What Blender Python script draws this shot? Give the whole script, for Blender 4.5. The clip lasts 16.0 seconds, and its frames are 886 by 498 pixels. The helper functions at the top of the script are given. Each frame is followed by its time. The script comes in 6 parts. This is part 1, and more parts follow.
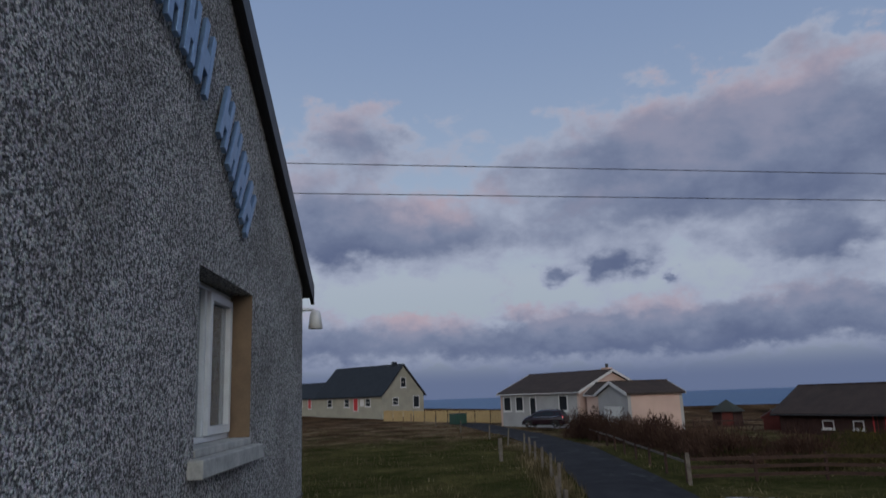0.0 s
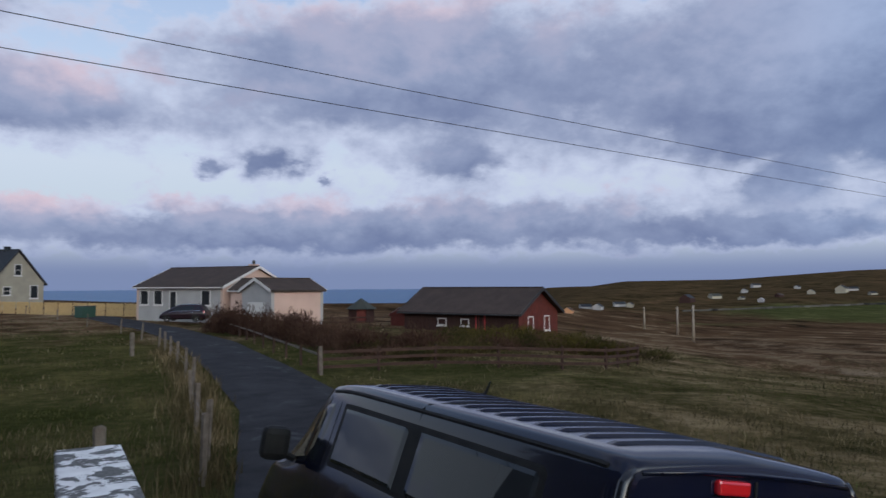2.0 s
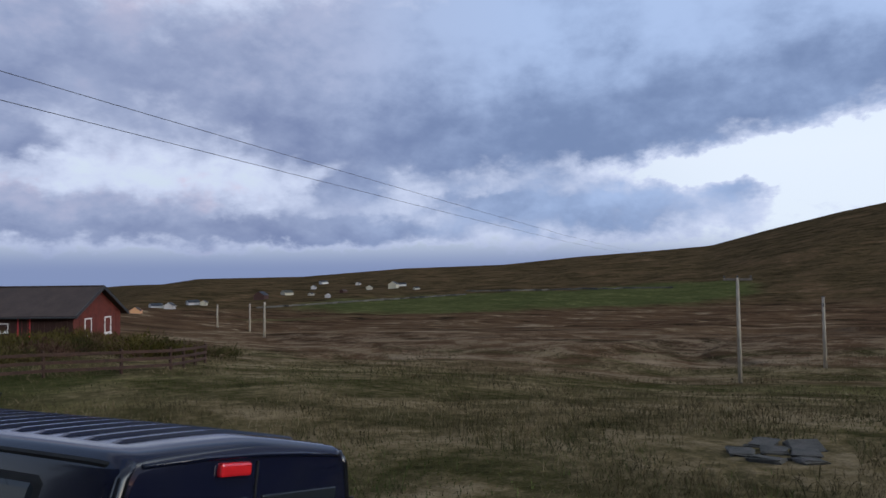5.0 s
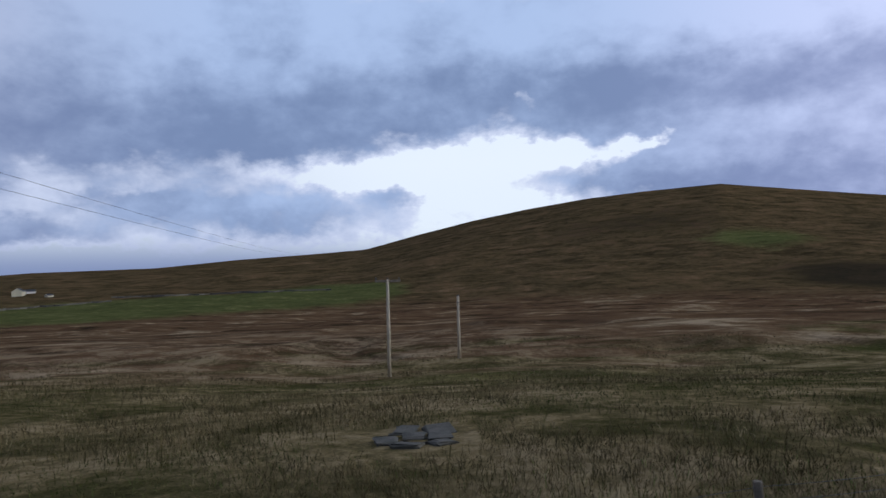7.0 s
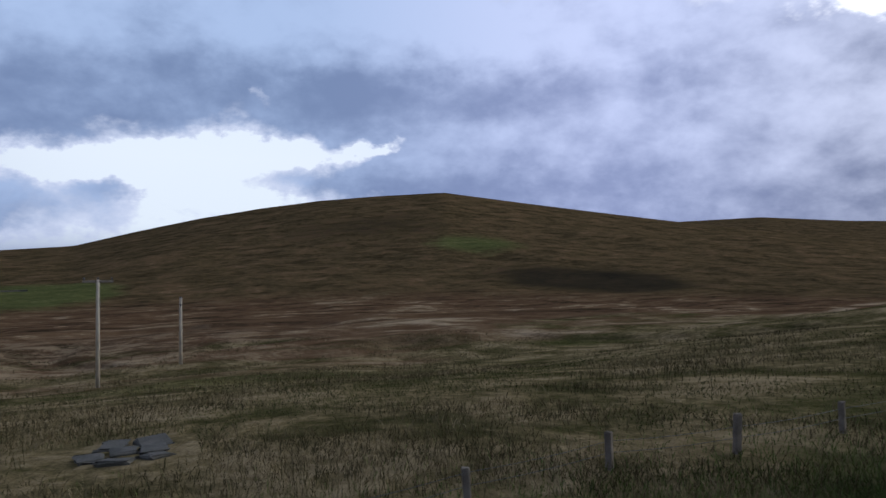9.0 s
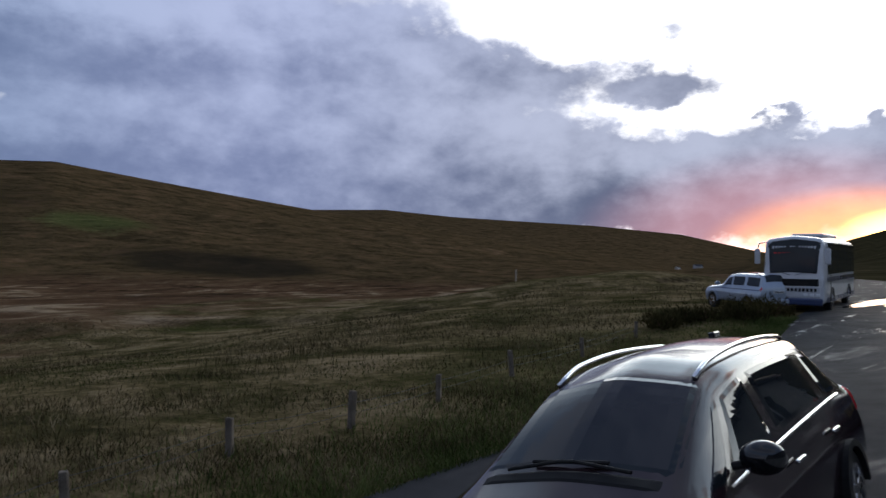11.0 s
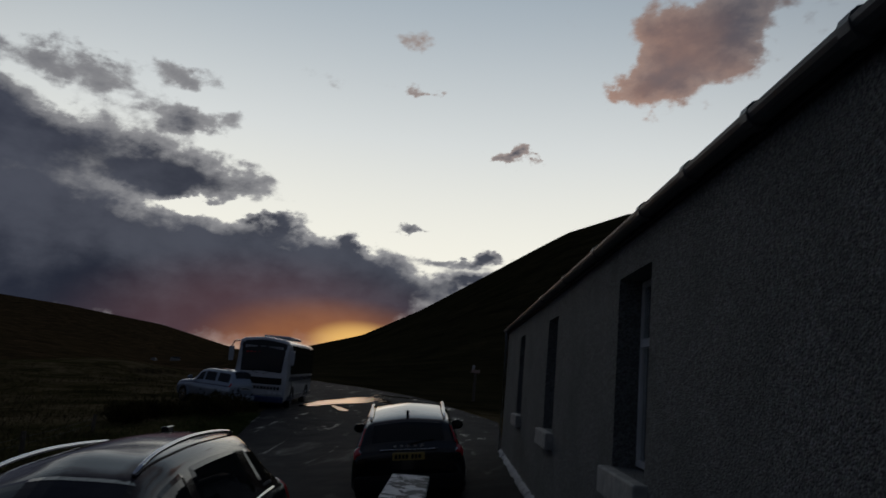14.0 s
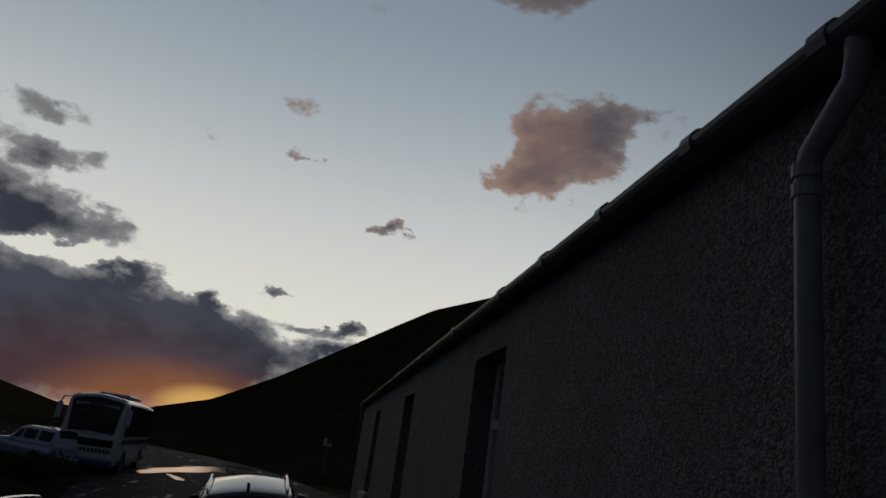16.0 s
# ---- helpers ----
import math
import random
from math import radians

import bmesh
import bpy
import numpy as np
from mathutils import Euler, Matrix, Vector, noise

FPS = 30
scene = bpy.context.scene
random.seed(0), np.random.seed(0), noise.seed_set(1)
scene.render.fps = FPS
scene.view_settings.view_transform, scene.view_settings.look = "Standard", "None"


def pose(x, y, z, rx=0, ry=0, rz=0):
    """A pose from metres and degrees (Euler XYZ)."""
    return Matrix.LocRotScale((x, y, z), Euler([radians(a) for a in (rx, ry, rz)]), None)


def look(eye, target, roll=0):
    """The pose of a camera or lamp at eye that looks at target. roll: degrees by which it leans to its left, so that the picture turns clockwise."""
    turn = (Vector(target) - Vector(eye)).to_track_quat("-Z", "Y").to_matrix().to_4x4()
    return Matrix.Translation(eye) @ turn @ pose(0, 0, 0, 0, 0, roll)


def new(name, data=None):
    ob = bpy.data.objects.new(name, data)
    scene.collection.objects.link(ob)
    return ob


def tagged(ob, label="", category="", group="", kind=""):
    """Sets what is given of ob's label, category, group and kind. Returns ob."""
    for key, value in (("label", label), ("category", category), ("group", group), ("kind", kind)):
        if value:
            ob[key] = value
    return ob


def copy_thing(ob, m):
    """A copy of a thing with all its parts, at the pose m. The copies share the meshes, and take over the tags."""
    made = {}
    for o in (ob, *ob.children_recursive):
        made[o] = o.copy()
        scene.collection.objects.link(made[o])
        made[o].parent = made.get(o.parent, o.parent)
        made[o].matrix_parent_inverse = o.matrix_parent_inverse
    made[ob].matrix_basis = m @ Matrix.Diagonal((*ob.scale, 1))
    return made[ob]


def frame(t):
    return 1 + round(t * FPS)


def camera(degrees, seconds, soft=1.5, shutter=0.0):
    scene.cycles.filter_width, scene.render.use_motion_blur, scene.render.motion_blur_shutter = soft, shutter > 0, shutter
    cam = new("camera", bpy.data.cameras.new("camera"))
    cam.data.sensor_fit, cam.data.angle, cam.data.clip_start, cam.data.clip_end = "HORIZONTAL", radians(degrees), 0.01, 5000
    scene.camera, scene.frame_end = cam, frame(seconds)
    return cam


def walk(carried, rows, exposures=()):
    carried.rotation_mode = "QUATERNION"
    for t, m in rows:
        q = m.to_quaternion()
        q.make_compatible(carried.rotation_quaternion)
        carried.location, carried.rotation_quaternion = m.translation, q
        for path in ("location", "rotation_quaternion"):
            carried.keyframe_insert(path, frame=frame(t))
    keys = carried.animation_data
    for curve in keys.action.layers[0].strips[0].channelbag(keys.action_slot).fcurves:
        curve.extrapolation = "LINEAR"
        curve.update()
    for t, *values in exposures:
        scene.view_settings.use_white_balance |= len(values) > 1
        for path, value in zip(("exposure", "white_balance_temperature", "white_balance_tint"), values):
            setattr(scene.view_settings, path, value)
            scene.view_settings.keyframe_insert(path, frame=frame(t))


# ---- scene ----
cam = camera(63.8, 16.0, 1.5, 0.2)
PATH = [
    (0, pose(0.004, 0.470, 2.9, 101.74, 2.00, -1.28)),
    (0.5, pose(0.004, 0.470, 2.9, 95.78, 1.74, -1.40)),
    (1, pose(0.026, 0.468, 2.9, 95.38, 0.51, -8.72)),
    (1.5, pose(0.060, 0.459, 2.9, 93.41, 0.43, -20.53)),
    (2, pose(0.082, 0.449, 2.9, 93.02, 0.20, -28.97)),
    (2.5, pose(0.103, 0.435, 2.9, 92.60, 1.05, -37.18)),
    (3, pose(0.121, 0.420, 2.9, 92.76, 1.50, -45.18)),
    (3.2, pose(0.126, 0.414, 2.9, 92.95, 1.48, -47.70)),
    (5.3, pose(0.154, 0.072, 2.9, 92.40, 0.55, -64.87)),
    (5.5, pose(0.157, 0.066, 2.9, 92.34, 0.56, -67.16)),
    (6, pose(0.165, 0.042, 2.9, 92.47, 1.13, -75.85)),
    (6.5, pose(0.169, 0.022, 2.9, 92.15, 1.18, -82.69)),
    (7, pose(0.170, 0.003, 2.9, 92.34, 1.38, -88.94)),
    (7.5, pose(0.170, -0.012, 2.9, 92.32, 0.83, -94.21)),
    (8, pose(0.168, -0.029, 2.9, 92.25, 0.86, -99.69)),
    (8.2, pose(0.166, -0.035, 2.9, 92.06, 0.66, -101.89)),
    (10.3, pose(0.134, -0.105, 2.9, 91.68, 0.13, -128.08)),
    (10.5, pose(0.127, -0.113, 2.9, 91.40, -0.62, -131.79)),
    (11, pose(0.111, -0.129, 2.9, 90.75, -0.53, -139.14)),
    (11.5, pose(0.098, -0.139, 2.9, 90.91, -1.14, -144.62)),
    (12, pose(0.081, -0.149, 2.9, 91.32, -1.46, -151.42)),
    (12.5, pose(0.065, -0.157, 2.9, 91.21, -0.90, -157.61)),
    (13, pose(0.046, -0.164, 2.9, 92.27, -1.35, -164.26)),
    (13.5, pose(0.023, -0.168, 2.9, 95.70, -2.91, -172.06)),
    (14, pose(0.002, -0.170, 2.9, 100.17, -5.02, -179.27)),
    (14.5, pose(-0.022, -0.169, 2.9, 105.72, -7.46, -187.60)),
    (15, pose(-0.038, -0.166, 2.9, 109.47, -9.43, -193.00)),
    (15.5, pose(-0.038, -0.166, 2.9, 108.33, -9.05, -192.85)),
    (16, pose(-0.032, -0.167, 2.9, 107.29, -7.90, -190.86)),
]
EXPOSURES = [(0, -0.8), (0.6, -0.2), (1.2, -0.12), (3, -0.15), (5.5, 0.05), (8, 0.05), (10.3, -0.1), (11, -0.36), (12, -1.35), (12.5, -1.9), (13.5, -2.8), (14.5, -3.4), (16, -3.5)]
walk(cam, PATH, EXPOSURES)

# ---------------------------------------------------------------- world
SUN_AZ, SUN_EL = -170.0, 3.0


def direction(az, el):
    a, e = radians(az), radians(el)
    return Vector((-math.sin(a) * math.cos(e), math.cos(a) * math.cos(e), math.sin(e)))


world = bpy.data.worlds.new("evening_sky")
scene.world = world
world.use_nodes = True
wt = world.node_tree
wt.nodes.clear()


def nd(tree, kind, ins=(), **props):
    n = tree.nodes.new(kind)
    for k, v in props.items():
        setattr(n, k, v)
    for key, v in dict(ins).items():
        sock = n.inputs[key]
        if isinstance(v, bpy.types.NodeSocket):
            tree.links.new(v, sock)
        else:
            sock.default_value = v
    return n


def m_(tree, op, a, b=0.0, c=0.0, clamp=False):
    return nd(tree, "ShaderNodeMath", {0: a, 1: b, 2: c}, operation=op, use_clamp=clamp).outputs[0]


def mixc(tree, fac, a, b, blend="MIX"):
    n = nd(tree, "ShaderNodeMix", {0: fac, 6: a, 7: b}, data_type="RGBA", blend_type=blend)
    return n.outputs[2]


def ramp(tree, fac, stops, interp="LINEAR"):
    n = nd(tree, "ShaderNodeValToRGB", {0: fac})
    cr = n.color_ramp
    cr.interpolation = interp
    while len(cr.elements) < len(stops):
        cr.elements.new(0.5)
    for e, (p, c) in zip(cr.elements, stops):
        e.position = p
        e.color = (*c, 1) if len(c) == 3 else c
    return n.outputs[0]


def smooth(tree, v, lo, hi):
    n = nd(tree, "ShaderNodeMapRange", {0: v, 1: lo, 2: hi, 3: 0.0, 4: 1.0}, interpolation_type="SMOOTHSTEP")
    return n.outputs[0]


D = nd(wt, "ShaderNodeTexCoord").outputs["Generated"]
sep = nd(wt, "ShaderNodeSeparateXYZ", {0: D})
dz = sep.outputs[2]
sky = nd(wt, "ShaderNodeTexSky", sky_type="NISHITA", sun_disc=False, sun_elevation=radians(SUN_EL),
         sun_rotation=radians(-SUN_AZ), altitude=50, air_density=1.0, dust_density=2.0, ozone_density=2.0)


def dot_to(az, el):
    return nd(wt, "ShaderNodeVectorMath", {0: D, 1: direction(az, el)}, operation="DOT_PRODUCT").outputs["Value"]


# clear sky: pale at the horizon, deeper blue above, white and gold where the sun has gone down
hor = m_(wt, "ARCTAN2", m_(wt, "MULTIPLY", sep.outputs[0], -1.0), sep.outputs[1])
ele = m_(wt, "ARCSINE", dz)
up = smooth(wt, dz, -0.02, 0.6)
clear = ramp(wt, up, [(0.0, (0.60, 0.72, 0.93)), (0.2, (0.74, 0.82, 1.0)), (0.5, (0.62, 0.76, 1.03)), (1.0, (0.38, 0.52, 0.86))])
clear = mixc(wt, 0.15, clear, nd(wt, "ShaderNodeVectorMath", {0: sky.outputs[0], "Scale": 0.5}, operation="SCALE").outputs[0])
west = ramp(wt, smooth(wt, dz, 0.05, 0.62), [(0.0, (9.5, 9.2, 8.0)), (0.45, (6.6, 6.9, 6.9)), (1.0, (2.9, 3.6, 4.3))])
ds = dot_to(-174, 2)
clear = mixc(wt, smooth(wt, ds, 0.35, 0.93), clear, west)
clear = mixc(wt, m_(wt, "MULTIPLY", smooth(wt, dot_to(-93, 8), 0.92, 1.0), 0.6), clear, (0.95, 1.05, 1.18, 1))
# cloud masses around the car park, overhead ones unseen: azimuth, elevation, half width, half height in degrees, amount
# (negative: a gap)
CLOUDS_NORTH = [
    (-22.4, 15.5, 20.0, 6.0, 0.95), (0.5, 12.4, 7.6, 2.7, 0.8), (-25.8, 18.8, 17.0, 3.6, 0.5), (6.7, 20.6, 5.6, 3.2, 0.8), (7.7, 13.7, 4.2, 3.6, 0.9),
    (-32.0, 23.9, 3.4, 1.6, 0.35), (-30.7, 9.8, 4.6, 1.6, 0.6), (-9.7, 9.0, 1.6, 0.7, 0.75), (-14.9, 9.4, 2.9, 1.3, 0.85), (-19.5, 8.4, 0.7, 0.4, 0.7), (-54.8, 7.2, 3.4, 1.2, 0.85),
    (-7.9, 4.2, 21.0, 2.0, 1.0), (-34.3, 4.8, 20.4, 2.2, 1.0), (-54.4, 3.9, 8.6, 1.2, 0.95), (18.0, 5.0, 12.0, 2.4, 1.0), (-60.2, 14.9, 19.8, 6.6, 1.0), (-70.8, 19.3, 17.0, 5.2, 0.8)]
CLOUDS_EAST = [
    (-66.2, 6.1, 4.8, 0.9, 0.65), (-76.6, 5.0, 11.0, 2.7, 0.95), (-85.8, 7.1, 2.7, 1.4, 0.6), (-65.9, 13.2, 18.4, 5.0, 0.9), (-88.3, 16.4, 20.6, 4.8, 0.85),
    (-105.5, 16.0, 16.1, 4.1, 0.8), (-111.9, 7.9, 13.2, 2.5, 1.0), (-118.2, 8.8, 18.2, 4.7, 1.0), (-105.3, 18.7, 22.9, 4.8, 0.9), (-124.3, 14.8, 14.6, 4.8, 0.9),
    (-80.9, 8.5, 4.8, 1.0, -1.1), (-89.5, 8.8, 5.4, 1.4, -1.2), (-97.5, 9.7, 5.0, 1.1, -1.3), (-104.8, 10.4, 2.4, 0.7, -1.4), (-93.0, 6.2, 5.0, 0.7, -0.7), (-96.1, 13.5, 1.8, 0.7, -0.7), (-91.1, 18.0, 2.3, 1.0, -0.6)]
CLOUDS_SOUTH = [
    (-136.8, 9.2, 19.2, 5.0, 1.0), (-156.5, 6.5, 15.0, 3.2, 1.0), (-117.0, 16.3, 18.1, 5.0, 0.8), (-135.8, 17.0, 4.1, 2.4, 0.5), (-146.3, 14.6, 10.0, 2.0, 0.8), (-152.9, 6.2, 18.0, 3.6, 0.8), (-170.0, 7.4, 8.6, 1.8, 0.95),
    (-165.0, 10.4, 1.8, 0.9, 0.8), (-171.2, 9.5, 1.4, 0.8, 0.8), (-181.2, 9.3, 2.4, 0.45, 0.95), (-180.3, 7.5, 1.8, 0.5, 0.8), (-149.6, 19.4, 5.6, 1.3, 0.42), (-159.5, 11.6, 6.0, 0.6, -0.6),
    (-138.0, 3.8, 22.0, 2.6, 0.9), (-173.5, 4.8, 5.0, 1.7, 0.9), (-164.0, 3.4, 9.0, 1.9, 0.8), (-156.5, 16.8, 2.0, 0.7, 0.4), (-157.6, 13.2, 6.0, 1.5, 0.75), (-157.7, 17.6, 4.5, 1.1, 0.5)]
CLOUDS_WEST = [
    (-199.4, 27.8, 5.0, 3.0, 0.75), (-194.2, 22.8, 3.9, 2.0, 0.8), (-197.0, 25.0, 5.0, 2.4, 0.4), (-175.9, 11.8, 1.8, 0.45, 0.8), (-183.2, 18.0, 1.2, 0.7, 0.8), (-166.4, 22.4, 4.1, 1.2, 0.40), (-173.3, 26.7, 2.7, 1.2, 0.40),
    # the last two are unseen overhead cover, added to dim light from above
    (-194.6, 38.5, 7.0, 1.8, 0.6), (-156.5, 20.7, 2.9, 1.0, 0.46), (-175.1, 22.4, 1.2, 0.6, 0.5), (-105.0, 55.0, 90.0, 18.0, 1.3), (30.0, 60.0, 60.0, 14.0, 0.9)]
# the air bends and frays the masses: a broad warp, then billows
cp = nd(wt, "ShaderNodeVectorMath", {0: D, 1: (1.0, 1.0, 1.6)}, operation="MULTIPLY").outputs[0]


def sky_noise(scale, detail, rough, shift=0.0, out=0):
    v = nd(wt, "ShaderNodeVectorMath", {0: cp, 1: (shift, shift * 0.7, shift * 1.3)}, operation="ADD").outputs[0]
    return nd(wt, "ShaderNodeTexNoise", {"Vector": v, "Scale": scale, "Detail": detail, "Roughness": rough, "Distortion": 0.1}).outputs[out]


warp = nd(wt, "ShaderNodeVectorMath", {0: sky_noise(7.0, 5.0, 0.55, 0.0, 1), 1: (0.5, 0.5, 0.5)}, operation="SUBTRACT").outputs[0]
turn = m_(wt, "MULTIPLY", m_(wt, "SUBTRACT", hor, m_(wt, "MULTIPLY", m_(wt, "GREATER_THAN", hor, radians(80)), 2 * math.pi)), 57.2958)
where = nd(wt, "ShaderNodeCombineXYZ", {0: turn, 1: m_(wt, "MULTIPLY", ele, 57.2958), 2: 0.0}).outputs[0]
low = smooth(wt, dz, 0.06, 0.24)
bend = nd(wt, "ShaderNodeVectorMath", {0: warp, 1: (11.0, 5.0, 0.0)}, operation="MULTIPLY").outputs[0]
bend = nd(wt, "ShaderNodeVectorMath", {0: bend, "Scale": m_(wt, "MULTIPLY_ADD", low, 0.65, 0.35)}, operation="SCALE").outputs[0]
where = nd(wt, "ShaderNodeVectorMath", {0: where, 1: bend}, operation="ADD").outputs[0]
fray = nd(wt, "ShaderNodeVectorMath", {0: sky_noise(26.0, 6.0, 0.6, 5.3, 1), 1: (0.5, 0.5, 0.5)}, operation="SUBTRACT").outputs[0]
where = nd(wt, "ShaderNodeVectorMath", {0: fray, 1: (5.5, 2.6, 0.0), 2: where}, operation="MULTIPLY_ADD").outputs[0]
billow = sky_noise(15.0, 9.0, 0.58, 3.1)
soft_n = sky_noise(8.0, 5.0, 0.55, 7.7)
dens = m_(wt, "MULTIPLY_ADD", billow, 1.15, -0.575)
crown = m_(wt, "ADD", m_(wt, "MULTIPLY_ADD", soft_n, 2.2, -1.1), m_(wt, "MULTIPLY_ADD", billow, 1.8, -0.9))
for az, el, wa, we, amount in CLOUDS_NORTH + CLOUDS_EAST + CLOUDS_SOUTH + CLOUDS_WEST:
    d = nd(wt, "ShaderNodeVectorMath", {0: where, 1: (1 / wa, 1 / we, 0), 2: (-az / wa, -el / we, 0)}, operation="MULTIPLY_ADD").outputs[0]
    g = m_(wt, "POWER", 0.36788, nd(wt, "ShaderNodeVectorMath", {0: d, 1: d}, operation="DOT_PRODUCT").outputs["Value"])
    dens = m_(wt, "MULTIPLY_ADD", g, amount, dens)
    if amount > 0.5 and we > 1.5:
        crown = m_(wt, "MULTIPLY_ADD", g, nd(wt, "ShaderNodeVectorMath", {0: d, 1: (0, 0.8, 0)}, operation="DOT_PRODUCT").outputs["Value"], crown)
haze = m_(wt, "SUBTRACT", 1.0, smooth(wt, dz, 0.015, 0.075))
cover = smooth(wt, dens, 0.28, 0.52)
thick = smooth(wt, dens, 0.38, 1.05)
lit = smooth(wt, crown, -1.15, 1.0)
east = smooth(wt, turn, -45.0, -75.0)
dark_c = mixc(wt, east, (0.185, 0.240, 0.43, 1), (0.195, 0.275, 0.48, 1))
lit_c = mixc(wt, east, (0.42, 0.495, 0.71, 1), (0.44, 0.58, 0.88, 1))
south = smooth(wt, turn, -95.0, -125.0)
dark_c = mixc(wt, south, dark_c, (0.26, 0.32, 0.56, 1))
lit_c = mixc(wt, south, lit_c, (0.64, 0.73, 1.06, 1))
cloud = mixc(wt, lit, dark_c, lit_c)
cloud = mixc(wt, thick, (0.66, 0.74, 0.96, 1), cloud)
north = smooth(wt, dot_to(-20, 6), 0.72, 0.96)
pink = m_(wt, "MULTIPLY", m_(wt, "MULTIPLY", north, smooth(wt, crown, 0.0, 0.8)), m_(wt, "SUBTRACT", 1.0, m_(wt, "MULTIPLY", smooth(wt, dens, 0.45, 1.1), 0.8)))
cloud = mixc(wt, m_(wt, "MULTIPLY", pink, 0.45), cloud, (0.98, 0.58, 0.58, 1))
wside = smooth(wt, ds, 0.62, 0.97)
cloudw = mixc(wt, lit, (0.17, 0.205, 0.33, 1), (0.68, 0.74, 0.96, 1))
cloudw = mixc(wt, thick, (2.9, 2.9, 3.0, 1), cloudw)
warm = smooth(wt, dot_to(-195, 22), 0.986, 0.999)
cloudw = mixc(wt, m_(wt, "MULTIPLY", warm, m_(wt, "MULTIPLY_ADD", soft_n, -2.2, 1.75, clamp=True)), cloudw, (5.0, 2.7, 1.9, 1))
high = m_(wt, "MULTIPLY", smooth(wt, dot_to(-190, 33), 0.90, 0.99), m_(wt, "SUBTRACT", 1.0, thick))
cloudw = mixc(wt, m_(wt, "MULTIPLY", high, 0.6), cloudw, (3.6, 2.4, 1.9, 1))
cloudw = mixc(wt, m_(wt, "MULTIPLY", smooth(wt, dot_to(-199, 27), 0.988, 0.998), m_(wt, "MULTIPLY", thick, 0.6)), cloudw, (1.3, 1.2, 1.3, 1))
cloud = mixc(wt, wside, cloud, cloudw)
skyc = mixc(wt, cover, clear, cloud)
skyc = mixc(wt, m_(wt, "MULTIPLY", haze, m_(wt, "SUBTRACT", 0.85, smooth(wt, ds, 0.2, 0.7))), skyc, (0.185, 0.25, 0.47, 1))
# afterglow low over the saddle in the hills
wide = nd(wt, "ShaderNodeVectorMath", {0: nd(wt, "ShaderNodeVectorMath", {0: D, 1: (1, 1, 2.3)}, operation="MULTIPLY").outputs[0]}, operation="NORMALIZE").outputs[0]


def around(az, el):
    return nd(wt, "ShaderNodeVectorMath", {0: wide, 1: direction(az, el * 2.3)}, operation="DOT_PRODUCT").outputs["Value"]


skyc = mixc(wt, m_(wt, "MULTIPLY", smooth(wt, around(-166, 1.0), 0.952, 1.0), 0.42), skyc, (1.6, 0.74, 0.78, 1))
glow = m_(wt, "MULTIPLY", smooth(wt, around(-170.3, 0.5), 0.978, 1.0), m_(wt, "MULTIPLY_ADD", soft_n, 1.1, 0.25, clamp=True))
skyc = mixc(wt, glow, skyc, (3.4, 1.3, 0.48, 1))
skyc = mixc(wt, m_(wt, "MULTIPLY", smooth(wt, around(-172.4, 1.9), 0.9968, 1.0003), 0.9), skyc, (9.0, 5.4, 1.6, 1))
bg = nd(wt, "ShaderNodeBackground", {0: skyc, 1: 0.92})
nd(wt, "ShaderNodeOutputWorld", {0: bg.outputs[0]})

sun = bpy.data.lights.new("sun", "SUN")
sun.energy, sun.angle, sun.color = 0.2, radians(12), (1.0, 0.8, 0.6)
new("sun", sun).matrix_world = look((0, 0, 60), Vector((0, 0, 60)) - direction(SUN_AZ, 8))


# ---------------------------------------------------------------- materials
def material(name, rough=0.6, metal=0.0, spec=0.5):
    mat = bpy.data.materials.new(name)
    mat.use_nodes = True
    t = mat.node_tree
    b = t.nodes["Principled BSDF"]
    b.inputs["Roughness"].default_value = rough
    b.inputs["Metallic"].default_value = metal
    b.inputs["Specular IOR Level"].default_value = spec
    return mat, t, b


def obj_co(t):
    return nd(t, "ShaderNodeTexCoord").outputs["Object"]


def geo_co(t):
    return nd(t, "ShaderNodeNewGeometry").outputs["Position"]


def noise_tex(t, co, scale, detail=4.0, rough=0.5, dist=0.0):
    return nd(t, "ShaderNodeTexNoise", {"Vector": co, "Scale": scale, "Detail": detail, "Roughness": rough, "Distortion": dist}).outputs[0]


def bump(t, b, height, strength, distance):
    n = nd(t, "ShaderNodeBump", {"Height": height, "Strength": strength, "Distance": distance})
    t.links.new(n.outputs[0], b.inputs["Normal"])


def plain(name, c1, c2=None, rough=0.6, metal=0.0, scale=6.0, fine=60.0, bumps=0.15, dist=0.003, spec=0.5):
    """A surface with colour variation at two scales and a little relief."""
    mat, t, b = material(name, rough, metal, spec)
    c2 = c2 or tuple(v * 0.75 for v in c1)
    co = geo_co(t)
    a = noise_tex(t, co, scale, 5)
    f = noise_tex(t, co, fine, 3)
    k = m_(t, "ADD", m_(t, "MULTIPLY", a, 0.7), m_(t, "MULTIPLY", f, 0.3))
    t.links.new(ramp(t, k, [(0.35, c2), (0.65, c1)]), b.inputs["Base Color"])
    t.links.new(m_(t, "MULTIPLY_ADD", a, 0.2, rough - 0.1), b.inputs["Roughness"])
    if bumps:
        bump(t, b, f, bumps, dist)
    return mat


